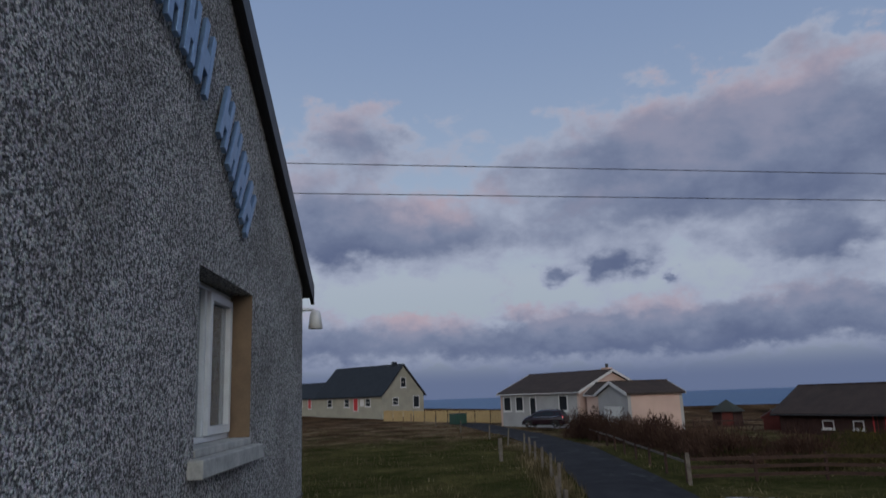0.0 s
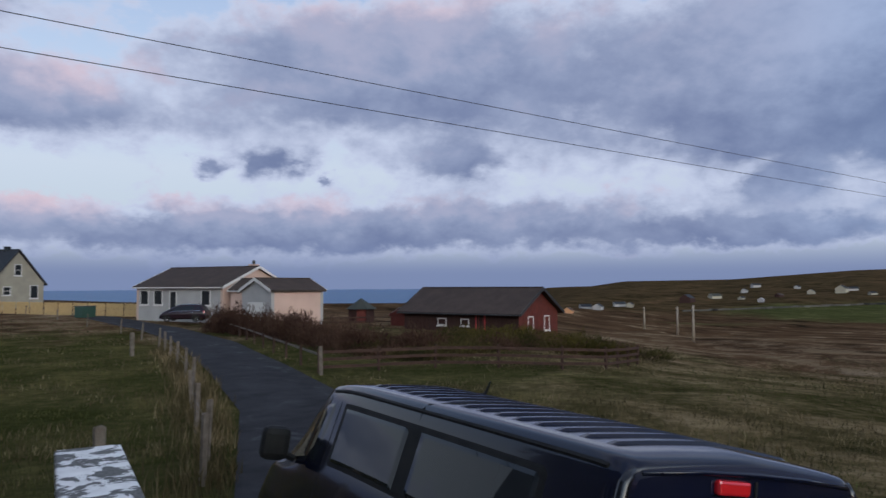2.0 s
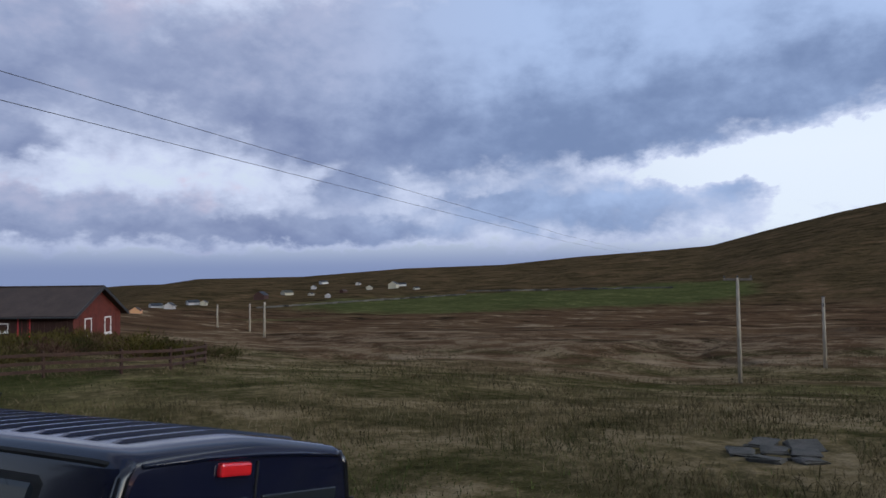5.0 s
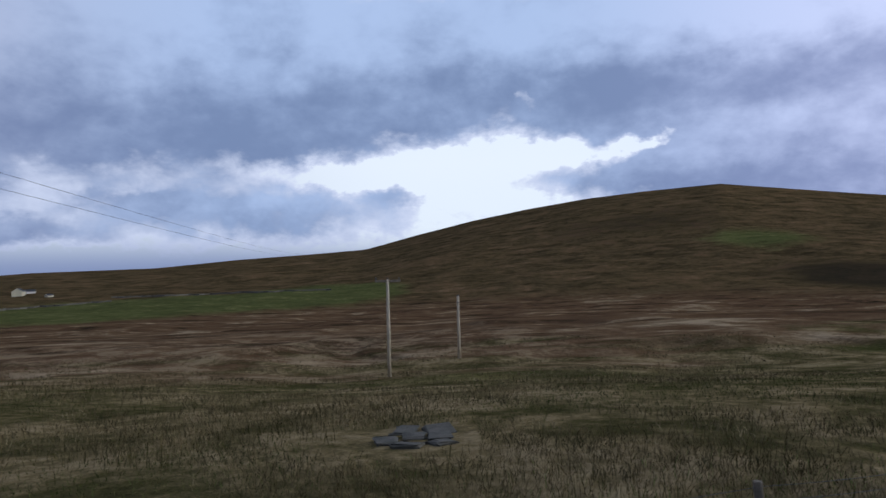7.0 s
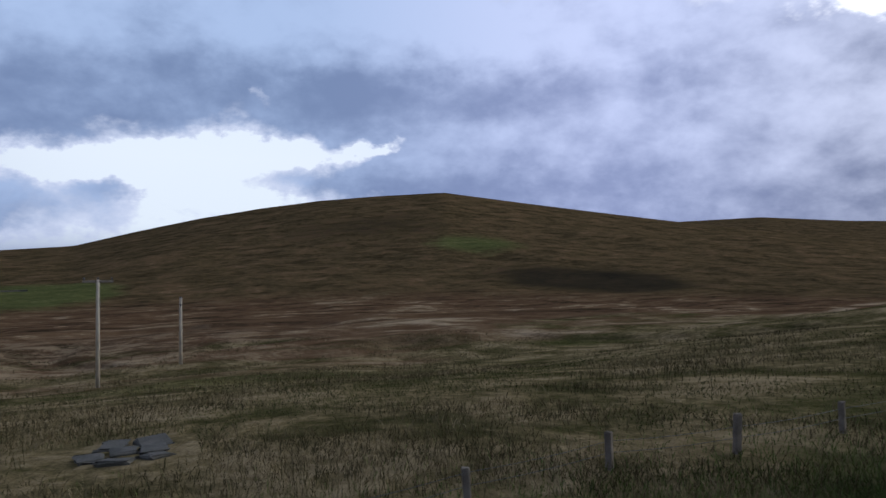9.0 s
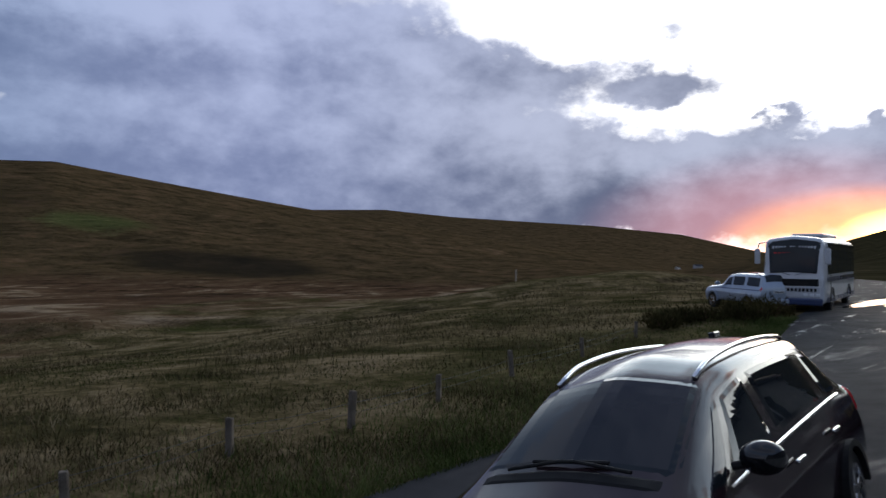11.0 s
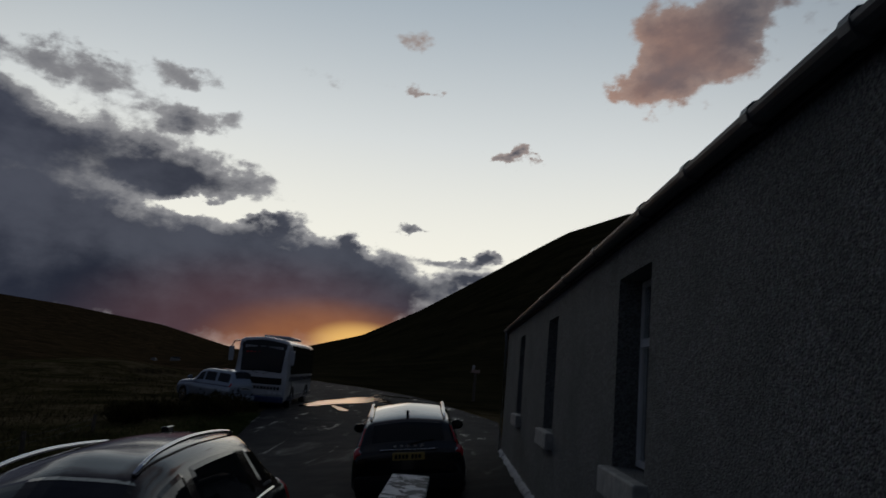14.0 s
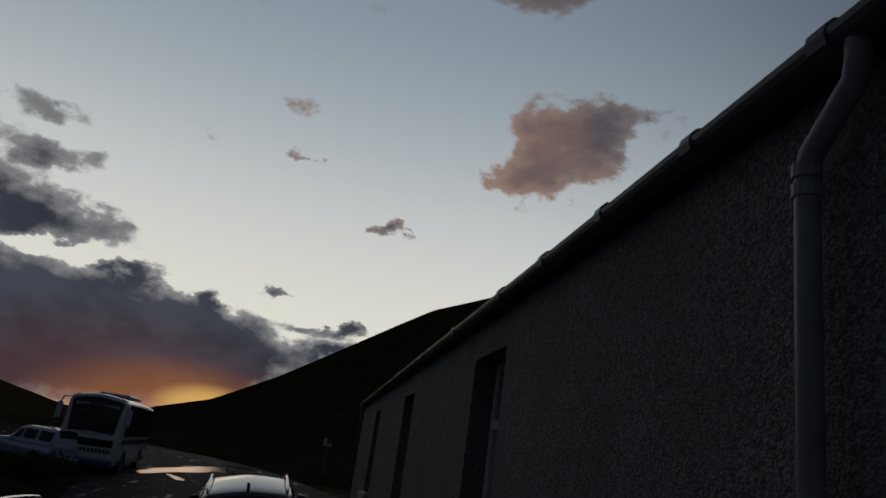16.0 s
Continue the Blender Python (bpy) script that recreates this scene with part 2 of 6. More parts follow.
def harl(name, c1, c2, scale=85.0, depth=0.012):
    """Pebble-dash render: small stones over a mortar coat, stained by weather."""
    mat, t, b = material(name, 0.85)
    co = geo_co(t)
    v = nd(t, "ShaderNodeTexVoronoi", {"Vector": co, "Scale": scale}, feature="F1")
    n = noise_tex(t, co, scale * 0.7, 3, 0.6)
    st = noise_tex(t, co, 1.3, 5, 0.6)
    col = mixc(t, smooth(t, n, 0.40, 0.60), (*c2, 1), (*c1, 1))
    stone = mixc(t, 0.35, col, v.outputs["Color"], "OVERLAY")
    grey = nd(t, "ShaderNodeHueSaturation", {"Saturation": 0.25, "Color": stone}).outputs[0]
    t.links.new(mixc(t, smooth(t, st, 0.35, 0.75), grey, mixc(t, 0.5, grey, (*c2, 1)), "MIX"), b.inputs["Base Color"])
    h = m_(t, "SUBTRACT", n, v.outputs["Distance"])
    bump(t, b, h, 1.0, depth)
    return mat


M = {}
M["harl"] = harl("pebble_dash", (0.58, 0.51, 0.42), (0.082, 0.071, 0.058), 74.0, 0.016)
# white harl coloured dark and greenish: the wing's shade is in the tone
M["harl_wing"] = harl("shaded_pebble_dash", (0.185, 0.215, 0.20), (0.075, 0.088, 0.082), 80.0, 0.008)
M["roof_dark"] = plain("dark_roof_tile", (0.045, 0.048, 0.055), rough=0.75)
M["black_paint"] = plain("black_trim", (0.015, 0.015, 0.016), rough=0.5)
M["upvc"] = plain("white_upvc", (0.75, 0.75, 0.74), (0.62, 0.62, 0.6), rough=0.35, bumps=0.03)
M["concrete"] = plain("grey_concrete", (0.32, 0.31, 0.29), (0.2, 0.195, 0.185), rough=0.85, bumps=0.4, dist=0.006)


# ---------------------------------------------------------------- mesh helpers
def link(name, bm, mat, parent=None, smooth_faces=False, label=""):
    me = bpy.data.meshes.new(name)
    bm.normal_update()
    bm.to_mesh(me)
    bm.free()
    if smooth_faces:
        for p in me.polygons:
            p.use_smooth = True
    for mm in (mat if isinstance(mat, (list, tuple)) else [mat]):
        me.materials.append(mm)
    ob = new(name, me)
    ob.parent = parent
    if label:
        ob["label"] = label
    return ob


def part(name, bm, mat, parent, label="", smooth_faces=False):
    return link(name, bm, mat, parent, smooth_faces, label)


def empty(name, m=Matrix(), label="", category="", group="", kind=""):
    e = new(name)
    e.empty_display_size = 0.2
    e.matrix_world = m
    return tagged(e, label, category, group, kind)


def box(bm, x0, x1, y0, y1, z0, z1, bevel=0.0, m=None):
    """A bevelled block added to bm."""
    r = bmesh.ops.create_cube(bm, size=1.0)
    vs = r["verts"]
    for v in vs:
        v.co = Vector(((v.co.x + 0.5) * (x1 - x0) + x0, (v.co.y + 0.5) * (y1 - y0) + y0, (v.co.z + 0.5) * (z1 - z0) + z0))
    if bevel > 0:
        es = list({e for v in vs for e in v.link_edges})
        rr = bmesh.ops.bevel(bm, geom=es, offset=bevel, segments=2, affect="EDGES", profile=0.5)
        vs = list({v for f in rr["faces"] for v in f.verts} | {v for v in vs if v.is_valid})
    if m is not None:
        bmesh.ops.transform(bm, matrix=m, verts=[v for v in vs if v.is_valid])
    return vs


def block(*args, **kw):
    bm = bmesh.new()
    box(bm, *args, **kw)
    return bm


def prism(pts, axis, a, b):
    """A polygon (list of 2D points) swept along one axis from a to b."""
    bm = bmesh.new()

    def at(p, w):
        return {"x": (w, p[0], p[1]), "y": (p[0], w, p[1]), "z": (p[0], p[1], w)}[axis]

    va = [bm.verts.new(at(p, a)) for p in pts]
    vb = [bm.verts.new(at(p, b)) for p in pts]
    n = len(pts)
    bm.faces.new(va)
    bm.faces.new(list(reversed(vb)))
    for i in range(n):
        bm.faces.new((va[i], vb[i], vb[(i + 1) % n], va[(i + 1) % n]))
    bmesh.ops.recalc_face_normals(bm, faces=bm.faces)
    return bm


def tube(points, radius, sides=8, close=True):
    """A round tube along a line of points; radius may be one number or one for each point."""
    bm = bmesh.new()
    pts = [Vector(p) for p in points]
    rad = radius if isinstance(radius, (list, tuple)) else [radius] * len(pts)
    rings = []
    for i, p in enumerate(pts):
        d = (pts[min(i + 1, len(pts) - 1)] - pts[max(i - 1, 0)]).normalized()
        q = d.to_track_quat("Z", "Y")
        rings.append([bm.verts.new(p + q @ Vector((math.cos(k * 2 * math.pi / sides) * rad[i], math.sin(k * 2 * math.pi / sides) * rad[i], 0))) for k in range(sides)])
    for r0, r1 in zip(rings, rings[1:]):
        for k in range(sides):
            bm.faces.new((r0[k], r0[(k + 1) % sides], r1[(k + 1) % sides], r1[k]))
    if close:
        bm.faces.new(list(reversed(rings[0])))
        bm.faces.new(rings[-1])
    return bm


# ---------------------------------------------------------------- terrain
ROAD = [(21, -82), (12.5, -68), (6.8, -54), (3.2, -38), (2.4, -20), (2.4, -5), (2.8, 4), (4.4, 10), (6.4, 20), (7.6, 31), (8.9, 47), (8.4, 65), (5.0, 90), (0.0, 112), (-9.0, 124), (-30, 134)]
HALF = [(-82, 4.0), (-68, 4.8), (-54, 5.6), (-38, 5.8), (-20, 4.0), (-5, 4.0), (4, 3.4), (10, 2.1), (20, 1.7), (200, 1.7)]
HILL_A = [(-20, -1.6), (-30, -1.2), (-36.9, -0.6), (-43.2, 0.36), (-51, 0.46), (-59, 1.04), (-67, 1.25), (-73, 1.8), (-78.7, 2.15), (-82.8, 2.44), (-87, 3.53), (-91.4, 4.55), (-96, 5.38),
          (-100.5, 6.0), (-105, 6.36), (-110.4, 6.6), (-114, 6.06), (-122, 4.82), (-128.7, 3.75), (-140, 2.0), (-150, 0.4), (-160, -1.0), (-170, -2)]
HILL_B = [(-100, 1.0), (-120, 3.0), (-128.8, 3.78), (-134.4, 3.88), (-140, 3.35), (-151, 2.7), (-157.6, 2.0), (-163, 0.75), (-170, -0.5)]
HILL_C = [(-155, -2), (-160, -1.0), (-165, 0.4), (-169, 1.6), (-172.6, 2.7), (-177, 5.07), (-181.4, 7.87), (-185.6, 10.5), (-188.4, 12.15), (-193, 13.8), (-205, 15), (-230, 13), (-260, 6), (-290, 1)]
EYE = 2.9


def sstep(x, a, b):
    t = np.clip((x - a) / (b - a), 0, 1)
    return t * t * (3 - 2 * t)


def curve(table, az):
    t = sorted(table)
    return np.interp(az, [p[0] for p in t], [p[1] for p in t], left=-6, right=-6)


def road_x(y):
    return np.interp(y, [p[1] for p in ROAD], [p[0] for p in ROAD])


def lattice(x, y, seed):
    """Smooth value noise, 0 to 1, over arrays."""
    xi, yi = np.floor(x), np.floor(y)
    fx, fy = x - xi, y - yi
    fx, fy = fx * fx * (3 - 2 * fx), fy * fy * (3 - 2 * fy)

    def pick(a, b):
        v = np.sin(a * 127.1 + b * 311.7 + seed * 74.7) * 43758.5453
        return v - np.floor(v)

    return (pick(xi, yi) * (1 - fx) + pick(xi + 1, yi) * fx) * (1 - fy) + (pick(xi, yi + 1) * (1 - fx) + pick(xi + 1, yi + 1) * fx) * fy


def rough_noise(x, y, seed, octaves=4):
    out, amp, tot = 0.0, 1.0, 0.0
    for k in range(octaves):
        out, tot = out + amp * lattice(x * 2 ** k, y * 2 ** k, seed + k), tot + amp
        amp *= 0.5
    return out / tot


def plain_land(x, y, r, az):
    """The car park, the drive and the fields that fall to the boggy valley in the east."""
    base = np.interp(y, [-60, -36, -14, -5, 3, 5, 10, 20, 40, 70, 110, 140, 200], [1.0, 0.74, 0.55, 0.5, 0.18, 0.08, -0.2, -0.5, -0.6, -0.6, -0.2, 0.9, 1.0])
    base = base - 0.16 * (np.clip(x, -1.5, 5.5) - 2.4) * sstep(y, -32, -18) * sstep(-y, -16, -7)
    base = np.where(r > 150, base * np.exp(-(r - 150) / 150), base)
    e = x - road_x(y) - 4.0
    drop = -3.6 * sstep(e, 2, 50) - 9.0 * sstep(r, 60, 320) * sstep(e, 10, 90)
    return base + drop * (1 - 0.75 * sstep(az, -50, -25))


def ground(x, y):
    """Height of the land at x, y (arrays)."""
    x, y = np.asarray(x, float), np.asarray(y, float)
    r = np.hypot(x, y)
    az = np.degrees(np.arctan2(-x, y))
    az = np.where(az > 60, az - 360, az)
    z = plain_land(x, y, r, az)
    # the near field ends in a shoulder, behind which the valley floor lies lower
    d = np.interp(-az, [100, 135, 156], [46, 72, 95])
    el = np.interp(-az, [95, 107, 116, 125, 136, 146, 153, 158], [-7.6, -7.4, -6.3, -5.2, -3.7, -2.0, -1.0, -0.6])
    at_d = plain_land(-np.sin(np.radians(az)) * d, np.cos(np.radians(az)) * d, d, az)
    lift = (EYE + d * np.tan(np.radians(el)) - at_d) * sstep(-az, 98, 108) * (1 - sstep(-az, 153, 160))
    z = z + np.clip(lift, -2, 6) * np.where(r < d, sstep(r, 0.4 * d, d), 1 - sstep(r, d, 1.5 * d))
    # the coast: land sinks under the sea to the north
    coast = sstep(az, -40, -33)
    z = z - coast * 30 * sstep(r, 500, 1000) - coast * 8 * sstep(r, 150, 700)
    for table, dist, start in ((HILL_A, 1100.0, 260.0), (HILL_B, 2600.0, 1300.0), (HILL_C, 650.0, 45.0)):
        el = curve(table, az)
        crest = EYE + dist * np.tan(np.radians(el))
        f = sstep(r, start, dist * 1.25)
        f = f / sstep(dist, start, dist * 1.25)
        fall = np.where(r > dist, 1 - 0.6 * sstep(r, dist, dist * 2.2), 1.0)
        h = z * (1 - np.clip(f, 0, 1)) + crest * np.clip(f, 0, 1) * fall
        z = np.where(r > start, np.maximum(z, h) if dist > 1200 or dist < 700 else h * (1 - coast) + z * coast, z)
    # hummocks and peat banks on the moor, gullies on the far slopes
    side = sstep(-az, 36, 44) * (1 - sstep(-az, 158, 166))
    moor = side * sstep(r, 26, 55) * (1 - sstep(r, 420, 700))
    z = z + moor * (1.3 * (rough_noise(x / 22, y / 22, 3.0) - 0.5) + 0.55 * (sstep(rough_noise(x / 26, y / 26, 8.0, 3), 0.47, 0.54) - 0.5) * sstep(r, 45, 70))
    z = z + side * sstep(r, 330, 520) * (1 - sstep(r, 780, 1000)) * 9.0 * (rough_noise(x / 90, y / 90, 5.0, 5) - 0.5)
    return z


def gz(x, y):
    return float(ground(x, y))


# moorland: straw, rush and grass near by, brown bog in the valley, fields and heather on the slopes
M["land"], t, b = material("moorland", 1.0, 0.0, 0.0)
P = geo_co(t)
sp = nd(t, "ShaderNodeSeparateXYZ", {0: P})
dist_ = nd(t, "ShaderNodeVectorMath", {0: nd(t, "ShaderNodeCombineXYZ", {0: sp.outputs[0], 1: sp.outputs[1]}).outputs[0]}, operation="LENGTH").outputs["Value"]
turn_ = m_(t, "MULTIPLY", m_(t, "ARCTAN2", sp.outputs[0], sp.outputs[1]), 57.2958)
turn_ = m_(t, "ADD", turn_, m_(t, "MULTIPLY", m_(t, "LESS_THAN", turn_, -60.0), 360.0))


def spot(az, wa, r, wr, amount=1.0):
    a = m_(t, "POWER", m_(t, "ABSOLUTE", m_(t, "DIVIDE", m_(t, "SUBTRACT", turn_, az), wa)), 2.0)
    e = m_(t, "POWER", m_(t, "ABSOLUTE", m_(t, "DIVIDE", m_(t, "SUBTRACT", dist_, r), wr)), 2.0)
    return m_(t, "MULTIPLY", m_(t, "EXPONENT", m_(t, "MULTIPLY", m_(t, "ADD", a, e), -1.0)), amount)


big = noise_tex(t, P, 0.035, 7, 0.6, 0.8)
mid = noise_tex(t, P, 0.25, 6, 0.6, 0.5)
fin = noise_tex(t, P, 2.2, 5, 0.65)
vfin = noise_tex(t, P, 14.0, 4, 0.6)
strip = noise_tex(t, nd(t, "ShaderNodeMapping", {"Vector": P, "Rotation": (0, 0, 0.5), "Scale": (1.0, 0.45, 0.3)}).outputs[0], 0.085, 9, 0.66, 0.5)
mixn = m_(t, "ADD", m_(t, "MULTIPLY", mid, 0.55), m_(t, "ADD", m_(t, "MULTIPLY", fin, 0.3), m_(t, "MULTIPLY", vfin, 0.15)))
near = ramp(t, mixn, [(0.38, (0.020, 0.018, 0.008)), (0.46, (0.046, 0.039, 0.016)), (0.53, (0.100, 0.074, 0.037)), (0.61, (0.175, 0.132, 0.075))])
lawn = ramp(t, mixn, [(0.38, (0.024, 0.026, 0.008)), (0.50, (0.044, 0.042, 0.016)), (0.64, (0.105, 0.085, 0.032))])
near = mixc(t, smooth(t, m_(t, "ADD", big, spot(10, 25, 25, 40, 0.4)), 0.5, 0.68), near, lawn)
bog = ramp(t, m_(t, "ADD", m_(t, "MULTIPLY", strip, 0.7), m_(t, "MULTIPLY", mixn, 0.3)),
           [(0.38, (0.016, 0.012, 0.008)), (0.45, (0.048, 0.029, 0.017)), (0.52, (0.076, 0.044, 0.024)), (0.56, (0.096, 0.064, 0.036)), (0.61, (0.21, 0.155, 0.098))])
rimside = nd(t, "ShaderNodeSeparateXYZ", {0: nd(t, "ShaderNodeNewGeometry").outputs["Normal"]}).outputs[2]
edge_straw = m_(t, "MULTIPLY", smooth(t, m_(t, "MULTIPLY_ADD", strip, 60.0, m_(t, "SUBTRACT", dist_, 30.0)), 42.0, 58.0), m_(t, "SUBTRACT", 1.0, smooth(t, m_(t, "MULTIPLY_ADD", strip, 80.0, m_(t, "SUBTRACT", dist_, 40.0)), 80.0, 125.0)))
edge_straw = m_(t, "MULTIPLY", edge_straw, m_(t, "SUBTRACT", 0.75, m_(t, "MULTIPLY", smooth(t, turn_, 92.0, 106.0), 0.6)))
bog = mixc(t, m_(t, "MULTIPLY", edge_straw, smooth(t, mixn, 0.46, 0.58)), bog, (0.165, 0.118, 0.072, 1))
hill = ramp(t, m_(t, "ADD", m_(t, "MULTIPLY", big, 0.4), m_(t, "ADD", m_(t, "MULTIPLY", strip, 0.35), m_(t, "MULTIPLY", mid, 0.25))),
            [(0.36, (0.014, 0.011, 0.007)), (0.45, (0.036, 0.025, 0.013)), (0.51, (0.054, 0.038, 0.019)), (0.57, (0.080, 0.048, 0.025)), (0.65, (0.12, 0.084, 0.047))])
field = ramp(t, m_(t, "ADD", m_(t, "MULTIPLY", strip, 0.6), m_(t, "MULTIPLY", mid, 0.4)), [(0.40, (0.036, 0.038, 0.015)), (0.55, (0.056, 0.060, 0.021)), (0.66, (0.12, 0.098, 0.045))])
wob = m_(t, "MULTIPLY_ADD", m_(t, "SUBTRACT", strip, 0.5), 160.0, dist_)
col = mixc(t, smooth(t, m_(t, "SUBTRACT", wob, m_(t, "MULTIPLY", smooth(t, turn_, 98.0, 135.0), 40.0)), 42.0, 72.0), near, bog)
col = mixc(t, smooth(t, wob, 330.0, 420.0), col, hill)
# steep bank faces darkened by slope: bare peat, with shade painted into the colour
peat_shade = m_(t, "MULTIPLY", m_(t, "SUBTRACT", 1.0, smooth(t, rimside, 0.94, 0.985)), m_(t, "MULTIPLY", smooth(t, dist_, 45.0, 60.0), m_(t, "SUBTRACT", 1.0, smooth(t, dist_, 300.0, 420.0))))
col = mixc(t, m_(t, "MULTIPLY", peat_shade, 0.85), col, (0.014, 0.010, 0.007, 1))
grn = m_(t, "ADD", spot(62, 13, 430, 120, 1.0), m_(t, "ADD", spot(80, 7, 470, 90, 0.9), m_(t, "ADD", spot(113, 6, 640, 90, 0.65), spot(48, 7, 260, 60, 0.5))))
col = mixc(t, smooth(t, m_(t, "ADD", grn, m_(t, "MULTIPLY", m_(t, "SUBTRACT", strip, 0.5), 0.6)), 0.35, 0.6), col, field)
heather = m_(t, "ADD", spot(120, 6.5, 470, 65, 1.0), m_(t, "ADD", spot(126, 5, 440, 50, 0.8), spot(105, 9, 760, 120, 0.55)))
col = mixc(t, m_(t, "MULTIPLY", smooth(t, m_(t, "ADD", heather, m_(t, "ADD", m_(t, "MULTIPLY", m_(t, "SUBTRACT", mid, 0.5), 0.7), m_(t, "MULTIPLY", m_(t, "SUBTRACT", big, 0.5), 1.2))), 0.30, 0.80), 0.8), col, (0.014, 0.012, 0.009, 1))
# hill under the sunset: its shade is painted in as a darker colour
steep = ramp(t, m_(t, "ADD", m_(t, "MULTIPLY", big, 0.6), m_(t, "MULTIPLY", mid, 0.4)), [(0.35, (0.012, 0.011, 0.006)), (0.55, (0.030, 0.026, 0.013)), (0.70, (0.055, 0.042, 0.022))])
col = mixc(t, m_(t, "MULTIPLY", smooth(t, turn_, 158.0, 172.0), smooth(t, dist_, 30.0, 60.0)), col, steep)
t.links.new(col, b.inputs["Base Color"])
bump(t, b, m_(t, "ADD", m_(t, "MULTIPLY", mid, 1.2), m_(t, "ADD", m_(t, "MULTIPLY", fin, 0.35), m_(t, "MULTIPLY", strip, 1.5))), 0.7, 0.6)

# worn asphalt: dry grey, wet streaks, patches
M["asphalt"], t, b = material("wet_asphalt", 0.5, 0.0, 0.25)
P = geo_co(t)
st = nd(t, "ShaderNodeMapping", {"Vector": P, "Scale": (0.9, 0.35, 1.0)}).outputs[0]
wet = smooth(t, noise_tex(t, st, 0.8, 7, 0.65, 0.6), 0.56, 0.74)
grit = noise_tex(t, P, 160, 3)
worn = noise_tex(t, P, 1.1, 6, 0.6)
col = ramp(t, m_(t, "ADD", m_(t, "MULTIPLY", worn, 0.6), m_(t, "MULTIPLY", grit, 0.4)), [(0.35, (0.016, 0.016, 0.018)), (0.65, (0.042, 0.042, 0.045))])
t.links.new(mixc(t, m_(t, "MULTIPLY", wet, 0.6), col, (0.022, 0.023, 0.026, 1)), b.inputs["Base Color"])
where_y = nd(t, "ShaderNodeSeparateXYZ", {0: P}).outputs[1]
flow = nd(t, "ShaderNodeMapping", {"Vector": P, "Rotation": (0, 0, 0.25), "Scale": (1.5, 0.28, 1.0)}).outputs[0]
film = m_(t, "MULTIPLY", smooth(t, noise_tex(t, flow, 0.9, 8, 0.7, 0.5), 0.585, 0.64), smooth(t, where_y, -15.0, -24.0))
t.links.new(m_(t, "SUBTRACT", m_(t, "MULTIPLY_ADD", wet, -0.2, 0.78), m_(t, "MULTIPLY", film, 0.42)), b.inputs["Roughness"])
t.links.new(m_(t, "ADD", m_(t, "MULTIPLY_ADD", wet, 0.14, 0.02), m_(t, "MULTIPLY", film, 0.4)), b.inputs["Specular IOR Level"])
bump(t, b, m_(t, "MULTIPLY", grit, m_(t, "MULTIPLY_ADD", wet, -0.7, 1.0)), 0.5, 0.006)
M["sea"], t, b = material("sea_water", 0.5, 0.0, 0.15)
b.inputs["Base Color"].default_value = (0.035, 0.075, 0.14, 1)
wv = noise_tex(t, nd(t, "ShaderNodeMapping", {"Vector": geo_co(t), "Scale": (0.02, 0.06, 0.05)}).outputs[0], 1.0, 8, 0.7)
t.links.new(ramp(t, wv, [(0.35, (0.05, 0.11, 0.21)), (0.7, (0.075, 0.145, 0.25))]), b.inputs["Base Color"])
bump(t, b, wv, 0.5, 3.0)

rad = np.concatenate([np.linspace(0.0, 30, 100), np.geomspace(30.3, 1200, 270), np.geomspace(1230, 4700, 40)])
azs = np.linspace(0, 2 * np.pi, 720, endpoint=False)
RR, AA = np.meshgrid(rad, azs, indexing="ij")
GX, GY = -np.sin(AA) * RR, np.cos(AA) * RR
GZ = ground(GX, GY)
verts = np.stack([GX, GY, GZ], -1).reshape(-1, 3)
na = len(azs)
faces = []
for i in range(len(rad) - 1):
    for j in range(na):
        a, b = i * na + j, i * na + (j + 1) % na
        faces.append((a, a + na, b + na, b))
me = bpy.data.meshes.new("ground")
me.from_pydata(verts.tolist(), [], faces)
for p in me.polygons:
    p.use_smooth = True
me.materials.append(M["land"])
land = tagged(new("ground", me), "rough moorland grass and brown bog rising to hills", "ground", kind="structure")

bm = bmesh.new()
bmesh.ops.create_circle(bm, cap_ends=True, segments=96, radius=4800)
for v in bm.verts:
    v.co.z = -14.0
tagged(link("water", bm, M["sea"]), "grey-blue sea out to the horizon", "sea", kind="structure")


def ribbon(name, line, half, mat, lift=0.03, step=1.0):
    """A strip of surface that follows a line of points over the ground."""
    pts = [Vector((x, y, 0)) for x, y in line]
    dense = []
    for a, b in zip(pts, pts[1:]):
        n = max(1, int((b - a).length / step))
        dense += [a.lerp(b, k / n) for k in range(n)]
    dense.append(pts[-1])
    bm = bmesh.new()
    prev = None
    cols = 9
    for i, p in enumerate(dense):
        d = (dense[min(i + 1, len(dense) - 1)] - dense[max(i - 1, 0)]).normalized()
        s = Vector((d.y, -d.x, 0))
        row = []
        for k in range(cols):
            u = k / (cols - 1) * 2 - 1
            q = p + s * (u * (half(p.y) if callable(half) else half))
            row.append(bm.verts.new((q.x, q.y, gz(q.x, q.y) + lift + 0.05 * (1 - u * u))))
        if prev:
            for k in range(cols - 1):
                bm.faces.new((prev[k], prev[k + 1], row[k + 1], row[k]))
        prev = row
    return link(name, bm, mat, None, True)


tagged(ribbon("road", ROAD, lambda y: float(np.interp(y, [p[0] for p in HALF], [p[1] for p in HALF])), M["asphalt"]), "wet dark asphalt road with worn patches", "road", kind="structure")

# ---------------------------------------------------------------- the building
WX = -1.364          # street face of the walls
EAVE = 4.2
RIDGE_Y, RIDGE_Z = 3.64, 6.74
GABLE_N, GABLE_S = 8.48, -1.2
WING_S = -18.57

